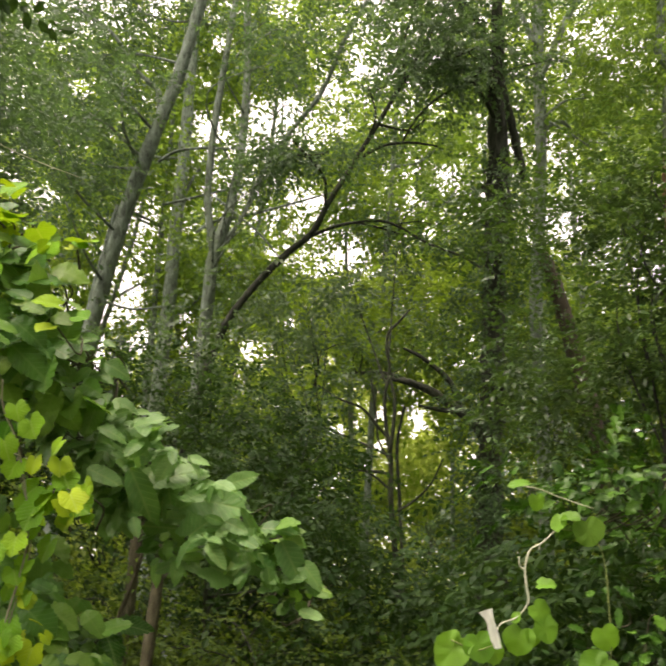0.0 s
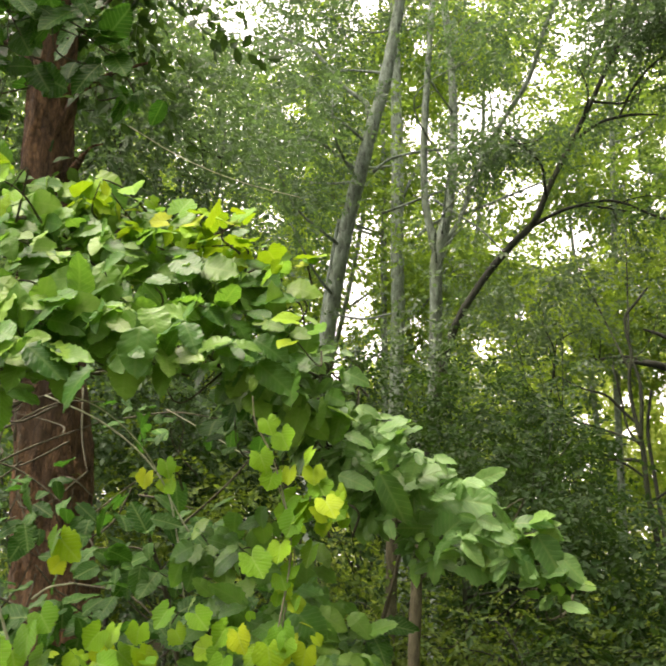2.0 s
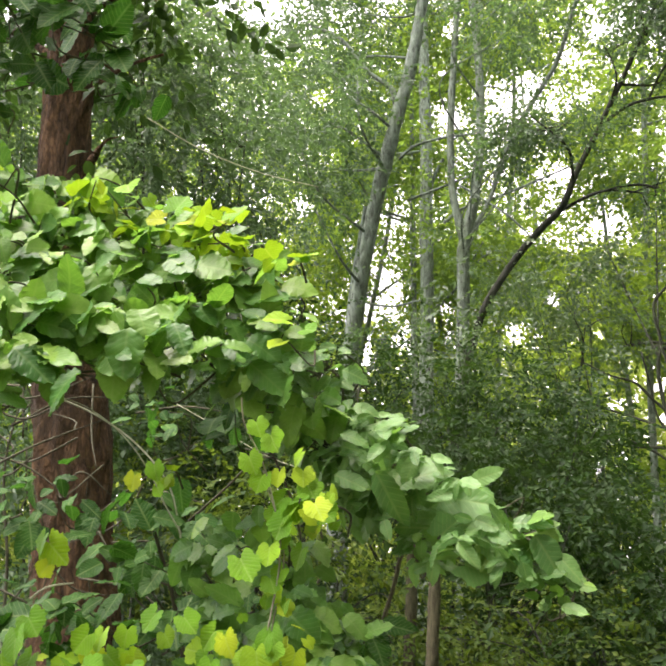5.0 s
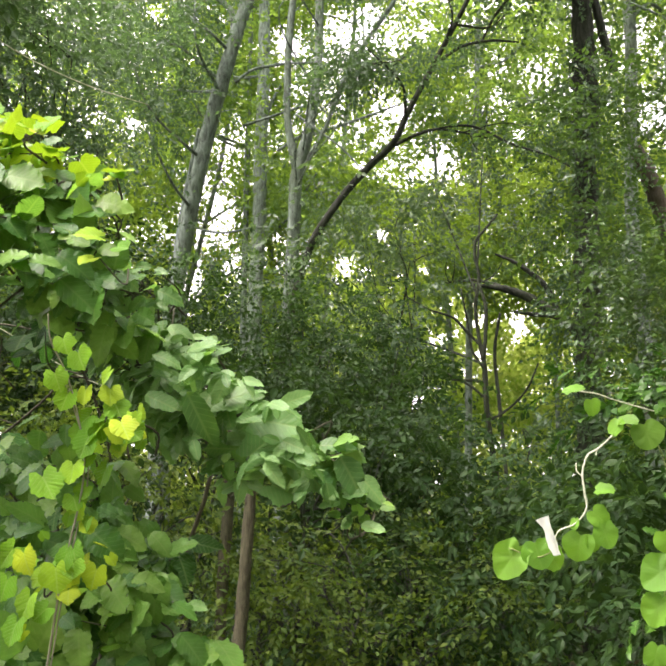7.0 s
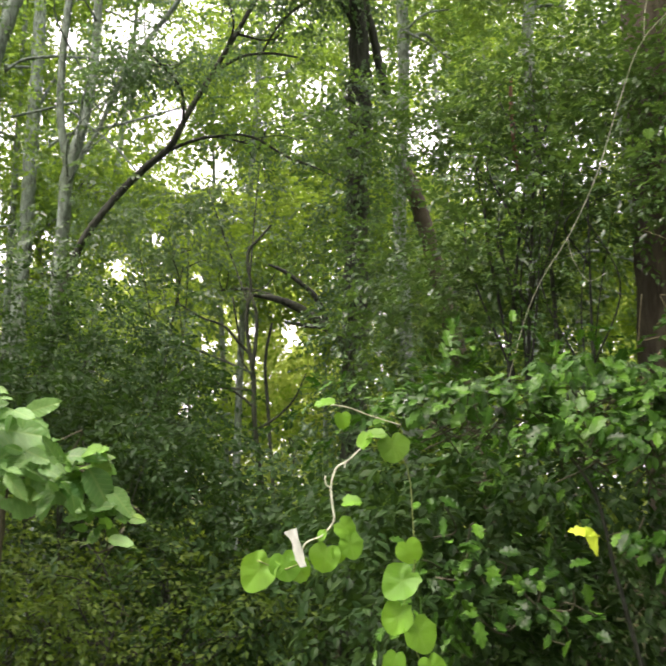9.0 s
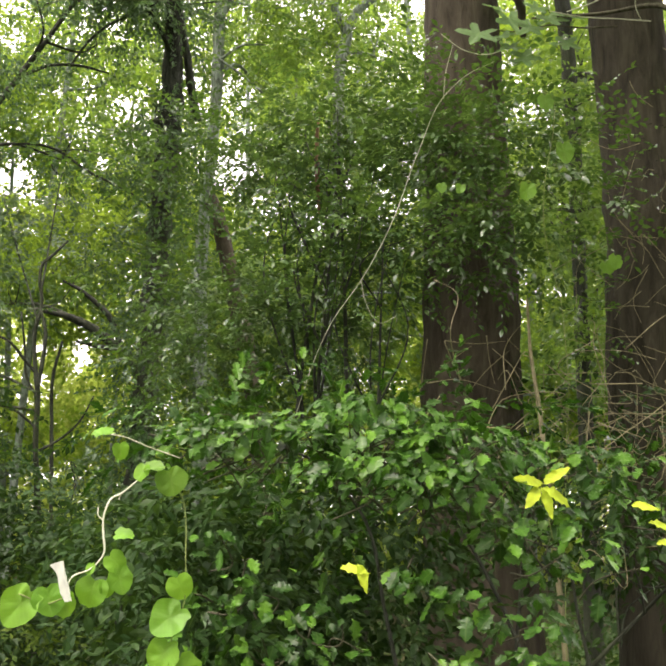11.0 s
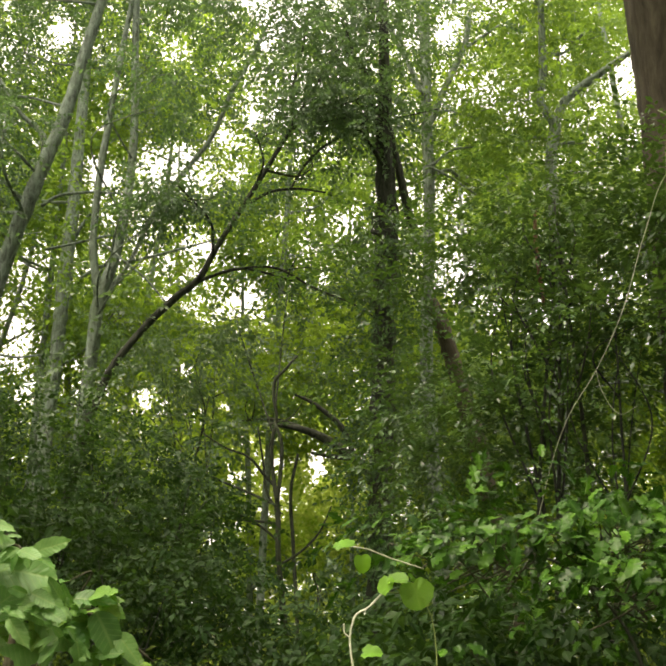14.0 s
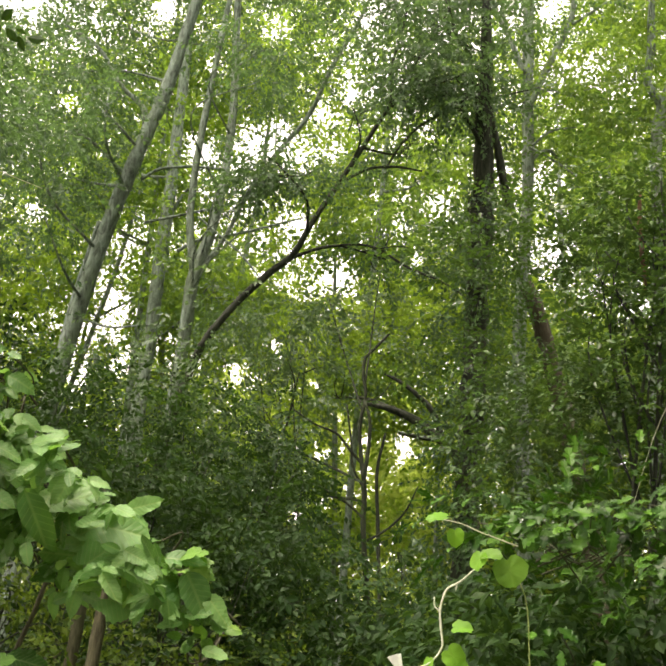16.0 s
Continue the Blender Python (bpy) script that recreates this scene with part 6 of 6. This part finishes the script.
bind_leaf((-0.136, 1.80, 1.461), 0.0376, (-0.6, -0.2, -0.8), (0.1, -1, 0.45))
bind_leaf((-0.090, 1.80, 1.470), 0.0267, (0.3, -0.3, -1), (0.1, -1, 0.6))
bind_leaf((-0.066, 1.81, 1.462), 0.021, (0.7, -0.2, -0.8), (0, -1, 0.6))
bind_leaf((-0.019, 1.80, 1.484), 0.0251, (-0.3, -0.2, -1), (-0.15, -1, 0.4))
bind_leaf((0.006, 1.80, 1.490), 0.016, (0.3, -0.2, -1), (0.3, -1, 0.6))
bind_leaf((0.027, 1.80, 1.504), 0.0245, (0.3, -0.2, -1), (0.1, -1, 0.35))
bind_leaf((0.017, 1.80, 1.534), 0.0195, (0.7, -0.2, -0.6), (0, -1, 0.4))
bind_leaf((0.027, 1.80, 1.581), 0.0173, (1, -0.3, 0.3), (-0.3, -0.55, 1))
bind_leaf((-0.024, 1.80, 1.521), 0.0115, (-0.2, -0.2, -1), (-0.6, -1, 0.3))
bind_leaf((0.016, 1.80, 1.727), 0.0155, (0.2, -0.2, -1), (0.2, -1, 0.3))
bind_leaf((-0.013, 1.80, 1.760), 0.0204, (-1, -0.2, 0.1), (0, -0.45, 0.9))
bind_leaf((0.055, 1.80, 1.690), 0.0173, (-0.4, -0.2, -1), (-0.7, -0.8, 0.4))
bind_leaf((0.074, 1.80, 1.698), 0.019, (0.9, -0.3, 0.2), (0, -0.5, 0.9), DIM_HEARTS)
bind_leaf((0.107, 1.80, 1.675), 0.0255, (0.3, -0.2, -1), (0.1, -1, 0.15), DIM_HEARTS)
bind_leaf((0.116, 1.80, 1.439), 0.0353, (-0.8, -0.2, -0.6), (-0.1, -1, 0.5))
bind_leaf((0.108, 1.80, 1.377), 0.0298, (-0.5, -0.2, -1), (-0.3, -1, 0.3))
bind_leaf((0.145, 1.795, 1.350), 0.0329, (0.5, -0.2, -1), (0.2, -1, 0.5))
bind_leaf((0.131, 1.80, 1.493), 0.0220, (0.4, -0.2, -1), (-0.3, -1, 0.4))
bind_leaf((0.10, 1.80, 1.300), 0.024, (-0.3, -0.2, -1), (0, -1, 0.5))
bind_leaf((0.165, 1.79, 1.290), 0.028, (0.3, -0.2, -1), (0, -1, 0.5))
limb_part("stem", [(-0.062, 1.79, 1.474, 0.0012), (-0.054, 1.79, 1.506, 0.0012), (-0.024, 1.80, 1.520, 0.0013), (-0.003, 1.80, 1.546, 0.0016), (-0.005, 1.80, 1.577, 0.0018), (-0.007, 1.80, 1.605, 0.0018), (-0.004, 1.80, 1.622, 0.0018), (0.005, 1.80, 1.641, 0.0017), (0.021, 1.80, 1.650, 0.0016), (0.051, 1.80, 1.677, 0.0012)], STEM_WHITE, bind, 7, 13, 0.1)
limb_part("tendril", [(-0.007, 1.80, 1.603, 0.0012), (-0.016, 1.80, 1.611, 0.0012), (-0.017, 1.80, 1.626, 0.0012)], STEM_WHITE, bind, 5, 14, 0.04)
limb_part("tendril", [(0.021, 1.80, 1.651, 0.0014), (0.019, 1.80, 1.645, 0.0012), (0.018, 1.80, 1.639, 0.0012)], STEM_WHITE, bind, 5, 14, 0.04)
limb_part("stem", [(-0.14, 1.80, 1.478, 0.002), (-0.09, 1.80, 1.462, 0.002), (-0.062, 1.79, 1.474, 0.002)], STEM_GREEN, bind, 6, 14, 0.04)
limb_part("stem", [(0.14, 1.81, -0.05, 0.002), (0.15, 1.81, 1.29, 0.002), (0.12, 1.82, 1.39, 0.002), (0.14, 1.81, 1.46, 0.002), (0.14, 1.81, 1.53, 0.002), (0.11, 1.82, 1.67, 0.002), (0.051, 1.81, 1.678, 0.002)], STEM_GREEN, bind, 6, 15, 0.04)
limb_part("stem", [(-0.005, 1.85, 1.758, 0.0012), (0.027, 1.85, 1.752, 0.002), (0.052, 1.85, 1.742, 0.002), (0.084, 1.85, 1.731, 0.0018), (0.124, 1.85, 1.718, 0.0014)], STEM_PALE, bind, 6, 16, 0.04)


PETAL_MESH = leaf_set("bloom", "petal", PETAL, 1)
white = leaf_at(PETAL_MESH, bind, (-0.054, 1.78, 1.468), (-0.02, -0.01, 0.066), (-0.5, -1, 0.2), 0.069, BR, "pale white furled bloom")
white.name = "bloom"

# the spiny-leaved bush over the big trunk's foot
bush = plant("spiny_shrub", "spreading evergreen shrub with glossy toothed leaves")
leaf_bank(bush, [(0.39, 2.87, 1.83, 0.25, 0.25, 0.08, 184),
     (0.70, 2.76, 1.86, 0.24, 0.25, 0.10, 216),
     (0.92, 2.59, 1.79, 0.18, 0.25, 0.09, 167),
     (0.68, 2.56, 1.72, 0.21, 0.20, 0.07, 133),
     (0.85, 2.46, 1.69, 0.17, 0.15, 0.07, 92),
     (1.07, 2.37, 1.55, 0.17, 0.20, 0.08, 27)]
     + [(1.17, 2.21, 1.49, 0.13, 0.15, 0.07, 4),
     (0.31, 2.48, 1.45, 0.17, 0.15, 0.07, 12),
     (1.44, 2.63, 1.72, 0.17, 0.20, 0.11, 33),
     (0.17, 3.00, 1.81, 0.11, 0.15, 0.05, 20),
     (0.27, 2.50, 1.41, 0.08, 0.12, 0.05, 13),
     (0.38, 2.50, 1.39, 0.09, 0.12, 0.06, 16),
     (0.53, 2.55, 1.36, 0.09, 0.12, 0.07, 16),
     (0.41, 2.50, 1.29, 0.12, 0.12, 0.05, 18),
     (0.59, 2.50, 1.26, 0.09, 0.12, 0.05, 10),
     (0.26, 2.70, 1.53, 0.07, 0.12, 0.06, 7),
     (0.73, 2.45, 1.47, 0.07, 0.12, 0.03, 16),
     (0.83, 2.40, 1.43, 0.06, 0.12, 0.03, 13),
     (0.89, 2.35, 1.39, 0.05, 0.12, 0.03, 9),
     (1.01, 2.30, 1.36, 0.06, 0.12, 0.05, 16),
     (0.96, 2.25, 1.28, 0.09, 0.12, 0.04, 20),
     (0.80, 2.30, 1.27, 0.07, 0.12, 0.03, 9),
     (0.99, 2.50, 1.57, 0.08, 0.12, 0.04, 25),
     (1.08, 2.45, 1.50, 0.06, 0.12, 0.04, 23),
     (1.15, 2.50, 1.61, 0.04, 0.12, 0.06, 29),
     (1.34, 2.75, 1.78, 0.15, 0.18, 0.06, 56)], SPINES, 0.054, 505, front=0.45, drop=0.3, outer=0.6)
for rows in ([(1.09, 2.83, -0.05, 0.008), (0.80, 2.90, 1.35, 0.006), (0.74, 2.91, 1.61, 0.005), (0.61, 2.94, 1.77, 0.004), (0.35, 2.99, 1.86, 0.003)], [(1.42, 2.66, -0.05, 0.008), (1.13, 2.79, 1.36, 0.006), (1.03, 2.82, 1.56, 0.005), (0.93, 2.85, 1.74, 0.004), (0.79, 2.90, 1.90, 0.003)], [(1.57, 2.45, -0.05, 0.006), (1.27, 2.61, 1.38, 0.005), (1.25, 2.62, 1.51, 0.004), (1.16, 2.66, 1.65, 0.003)]):
    limb_part("stem", rows, BARK_DARK, bush, 7, 17)
(v, f, uv), _ = foliage([(0.45, 3.37, 1.86, 0.33, 0.50, 0.08, 1.30),
     (0.86, 3.29, 1.90, 0.33, 0.50, 0.08, 1.40),
     (1.12, 3.11, 1.83, 0.25, 0.50, 0.08, 1.20),
     (0.71, 3.02, 1.74, 0.34, 0.35, 0.07, 1.00),
     (1.34, 2.90, 1.63, 0.28, 0.40, 0.08, 0.60),
     (1.65, 2.97, 1.80, 0.22, 0.35, 0.10, 0.70),
     (0.35, 2.78, 1.41, 0.19, 0.20, 0.07, 0.50)], 0.06, 506, SPIKY_LEAF, open_sky=False)
tagged(mesh_object("leaves", v, f, HOLLY, bush, uv), kind="stuff")

# yellow shoots, star-leaved sapling, round leaves on a strand, bare vine, dead twigs
shoot = plant("yellow_shoot", "young yellow leaves on a shoot of the shrub", "leaf")
for place, tip, face in (((1.05, 2.33, 1.71), (-1, -0.3, 0.15), (0, -1, 0.6)), ((1.05, 2.32, 1.71), (0.9, -0.2, 0.7), (0, -1, 0.5)), ((1.05, 2.32, 1.70), (0.9, -0.3, -0.5), (0, -1, 0.5)),
                         ((1.05, 2.33, 1.70), (0.3, -0.4, -1), (0, -1, 0.4)), ((1.04, 2.33, 1.70), (-0.5, -0.5, -0.6), (0, -1, 0.5))):
    leaf_at(YELLOWS, shoot, place, tip, face, 0.08, BR)
limb_part("stem", [(1.07, 2.37, 1.70, 0.002), (1.08, 2.37, 1.65, 0.002), (1.09, 2.36, 1.57, 0.003)], STEM_GREEN, shoot, 6, 18)
for place, tip in (((0.54, 2.34, 1.50), (1, -0.3, 0.0)), ((0.58, 2.33, 1.51), (0.4, -0.3, -1)), ((1.26, 2.27, 1.66), (1, -0.2, 0.0)), ((1.25, 2.17, 1.62), (1, -0.2, -0.2)), ((1.26, 2.16, 1.57), (1, -0.2, 0.1)), ((0.56, 2.85, 1.85), (-1, -0.2, 0.0)), ((0.57, 2.84, 1.85), (1, -0.2, 0.1))):
    leaf_at(YELLOWS, shoot, place, tip, (0, -0.8, 0.8), 0.07, BR)

gum = plant("star_leaved_sapling", "pale star-shaped leaves on thin bare branches", "tree")
limb_part("stem", [(2.04, 2.97, -0.05, 0.026), (2.02, 2.99, 2.00, 0.021), (2.01, 3.00, 2.76, 0.018), (1.98, 3.01, 3.35, 0.016), (1.91, 3.05, 3.50, 0.011), (1.70, 3.18, 3.52, 0.007), (1.48, 3.31, 3.54, 0.004)], TWIG, gum, 8, 19)
limb_part("limb", [(1.99, 3.02, 3.35, 0.009), (1.89, 3.07, 3.69, 0.008), (1.80, 3.12, 3.69, 0.007), (1.70, 3.18, 3.58, 0.005), (1.59, 3.23, 3.54, 0.004)], STEM_PALE, gum, 6, 20)
for x, y, z, radius in ((1.233, 3.235, 3.408, 0.0737),
     (1.338, 3.174, 3.444, 0.0804),
     (1.407, 3.160, 3.418, 0.0670),
     (1.474, 3.118, 3.438, 0.0636),
     (1.522, 3.093, 3.442, 0.0670),
     (1.536, 3.134, 3.358, 0.0603),
     (1.407, 3.212, 3.322, 0.0670),
     (1.358, 3.212, 3.360, 0.0603),
     (1.323, 3.206, 3.397, 0.0502),
     (1.418, 3.024, 3.631, 0.0569),
     (1.567, 2.955, 3.625, 0.0670),
     (1.681, 2.925, 3.578, 0.0603),
     (1.589, 2.970, 3.585, 0.0469),
     (1.272, 3.174, 3.489, 0.0536),
     (1.418, 3.120, 3.477, 0.0502)):
    tip = Vector((BR.uniform(-1, 1), -0.4, BR.uniform(-0.7, 0.3)))
    leaf_at(STARS, gum, Vector((x, y, z)) - 0.9 * radius * tip.normalized(), tip, (BR.uniform(-0.3, 0.3), -0.8, BR.uniform(0.5, 1.1)), 2.1 * radius, BR)
limb_part("twig", [(1.713, 3.074, 3.415, 0.0040), (1.590, 3.133, 3.424, 0.0035), (1.489, 3.171, 3.441, 0.0030), (1.405, 3.216, 3.429, 0.0025), (1.300, 3.254, 3.437, 0.0020)], TWIG, gum, 6, 29)
limb_part("twig", [(1.764, 2.906, 3.534, 0.0060), (1.663, 2.957, 3.544, 0.0050), (1.601, 3.001, 3.527, 0.0040), (1.543, 3.062, 3.477, 0.0030)], STEM_WHITE, gum, 6, 30)
limb_part("twig", [(1.792, 2.976, 3.395, 0.0050), (1.688, 3.023, 3.415, 0.0043), (1.578, 3.071, 3.433, 0.0037), (1.463, 3.109, 3.462, 0.0030)], STEM_PALE, gum, 6, 31)
limb_part("twig", [(1.729, 2.947, 3.503, 0.0040), (1.733, 2.976, 3.451, 0.0035), (1.761, 2.990, 3.402, 0.0030)], STEM_PALE, gum, 6, 32)

strand = plant("hanging_vine", "thin vine with a few round bright leaves", "vine")
limb_part("stem", [(1.492, 3.122, -0.050, 0.0020), (1.492, 3.122, 1.883, 0.0020), (1.495, 3.100, 2.066, 0.0019), (1.476, 3.079, 2.236, 0.0019), (1.452, 3.059, 2.378, 0.0018), (1.413, 3.046, 2.492, 0.0017), (1.380, 3.018, 2.632, 0.0017), (1.370, 2.970, 2.775, 0.0016), (1.374, 2.911, 2.914, 0.0015), (1.356, 2.876, 3.006, 0.0015), (1.314, 2.881, 3.035, 0.0014)], STEM_GREEN, strand, 6, 21)
for x, y, z, radius in ((1.330, 2.871, 2.992, 0.0341), (1.408, 2.904, 2.838, 0.0400), (1.312, 2.993, 2.721, 0.0341), (1.083, 3.223, 2.789, 0.0201), (1.148, 3.203, 2.784, 0.0201), (1.666, 3.064, 2.519, 0.0309), (1.642, 3.082, 2.500, 0.0278)):
    tip = Vector((BR.uniform(-0.4, 0.4), -0.2, -1))
    leaf_at(DIM_HEARTS, strand, Vector((x, y, z)) - 0.9 * radius * tip.normalized(), tip, (BR.uniform(-0.3, 0.3), -1, 0.4), 2.15 * radius, BR)

bare = plant("bare_vine", "bare pale vine stem slanting across dark leaves", "vine")
limb_part("stem", [(0.27, 4.12, -0.05, 0.0019), (0.69, 3.96, 1.99, 0.0019), (0.84, 3.92, 2.42, 0.0025), (0.95, 3.89, 2.59, 0.0031), (1.06, 3.86, 2.81, 0.0031), (1.18, 3.82, 3.16, 0.0031), (1.28, 3.79, 3.40, 0.0031), (1.39, 3.76, 3.51, 0.0031), (1.49, 3.73, 3.56, 0.0019)], STEM_PALE, bare, 6, 22)
limb_part("twig", [(0.95, 3.88, 2.59, 0.0025), (0.97, 3.88, 2.50, 0.0025), (1.03, 3.86, 2.41, 0.0019), (1.09, 3.85, 2.44, 0.0012)], STEM_PALE, bare, 6, 23)
limb_part("twig", [(1.28, 3.79, 3.39, 0.0031), (1.29, 3.79, 3.51, 0.0031), (1.32, 3.78, 3.64, 0.0019)], STEM_PALE, bare, 6, 24)
limb_part("twig", [(1.27, 3.79, 3.69, 0.0031), (1.37, 3.76, 3.61, 0.0037), (1.46, 3.73, 3.59, 0.0037), (1.54, 3.69, 3.61, 0.0025)], STEM_PALE, bare, 6, 25)

brush = plant("dead_brush", "tangle of dry bare twigs about the trunks", "twig")
TW = np.random.default_rng(700)
for k in range(120):
    a = np.array((2.35, 4.0, 1.98)) + TW.standard_normal(3) * (0.42, 0.25, 0.2)
    d = unit(TW.standard_normal(3) * (1, 0.5, 0.9)) * TW.uniform(0.2, 0.6)
    m = a + d * 0.5 + TW.standard_normal(3) * 0.06
    limb_part("twig", [(*a, 0.0026), (*m, 0.002), (*(a + 0.8 * d + TW.standard_normal(3) * 0.05), 0.0016), (*(a + d), 0.001)], TWIG_DRY, brush, 4, k)
for k in range(46):
    a = np.array((2.70, 4.45, 2.95)) + TW.standard_normal(3) * (0.2, 0.12, 0.38)
    d = unit(TW.standard_normal(3) * (1, 0.4, 0.7)) * TW.uniform(0.15, 0.4)
    m = a + d * 0.5 + TW.standard_normal(3) * 0.04
    limb_part("twig", [(*a, 0.002), (*m, 0.0017), (*(a + d), 0.001)], TWIG_DRY, brush, 4, k)
for rows in ([(1.416, 4.450, 2.468, 0.0024), (1.405, 4.476, 2.339, 0.0020), (1.397, 4.493, 2.240, 0.0016), (1.353, 4.520, 2.131, 0.0012)],
     [(1.493, 4.426, 2.461, 0.0024), (1.625, 4.384, 2.446, 0.0018), (1.763, 4.329, 2.457, 0.0012)],
     [(1.478, 4.454, 2.329, 0.0024), (1.552, 4.420, 2.387, 0.0018), (1.616, 4.389, 2.436, 0.0012)],
     [(1.679, 4.356, 2.484, 0.0024), (1.698, 4.371, 2.366, 0.0018), (1.726, 4.377, 2.257, 0.0012)],
     [(1.493, 4.427, 2.457, 0.0024), (1.544, 4.431, 2.338, 0.0018), (1.593, 4.430, 2.229, 0.0012)],
     [(1.612, 4.425, 2.219, 0.0024), (1.684, 4.384, 2.317, 0.0018), (1.782, 4.329, 2.413, 0.0012)],
     [(1.484, 4.492, 2.003, 0.0024), (1.558, 4.462, 2.062, 0.0018), (1.669, 4.416, 2.120, 0.0012)],
     [(1.423, 4.482, 2.260, 0.0024), (1.555, 4.436, 2.279, 0.0018), (1.759, 4.370, 2.218, 0.0012)]):
    limb_part("twig", rows, TWIG_DRY, brush, 5, 27, 0.3)
limb_part("stem", [(1.98, 4.05, -0.05, 0.014), (1.85, 4.10, 1.90, 0.011), (1.83, 4.11, 2.13, 0.010), (1.80, 4.12, 2.36, 0.008), (1.79, 4.13, 2.62, 0.006)], TWIG_DRY, brush, 6, 26)

tangle = plant("dead_brush", "dark bare twigs tangled at the foot of a red-brown trunk", "twig")
for k in range(70):
    a = np.array((-2.15, 2.36, 1.93)) + TW.standard_normal(3) * (0.22, 0.3, 0.24)
    d = unit(TW.standard_normal(3) * (1, 0.5, 0.8)) * TW.uniform(0.15, 0.45)
    m = a + d * 0.5 + TW.standard_normal(3) * 0.05
    limb_part("twig", [(*a, 0.0035), (*m, 0.003), (*(a + d), 0.001)], TWIG, tangle, 4, k)
limb_part("stem", [(-2.13, 2.39, -0.05, 0.008), (-2.16, 2.37, 1.33, 0.006), (-2.15, 2.37, 1.59, 0.005), (-2.17, 2.36, 1.93, 0.004), (-2.14, 2.38, 2.11, 0.002)], TWIG, tangle, 6, 28)
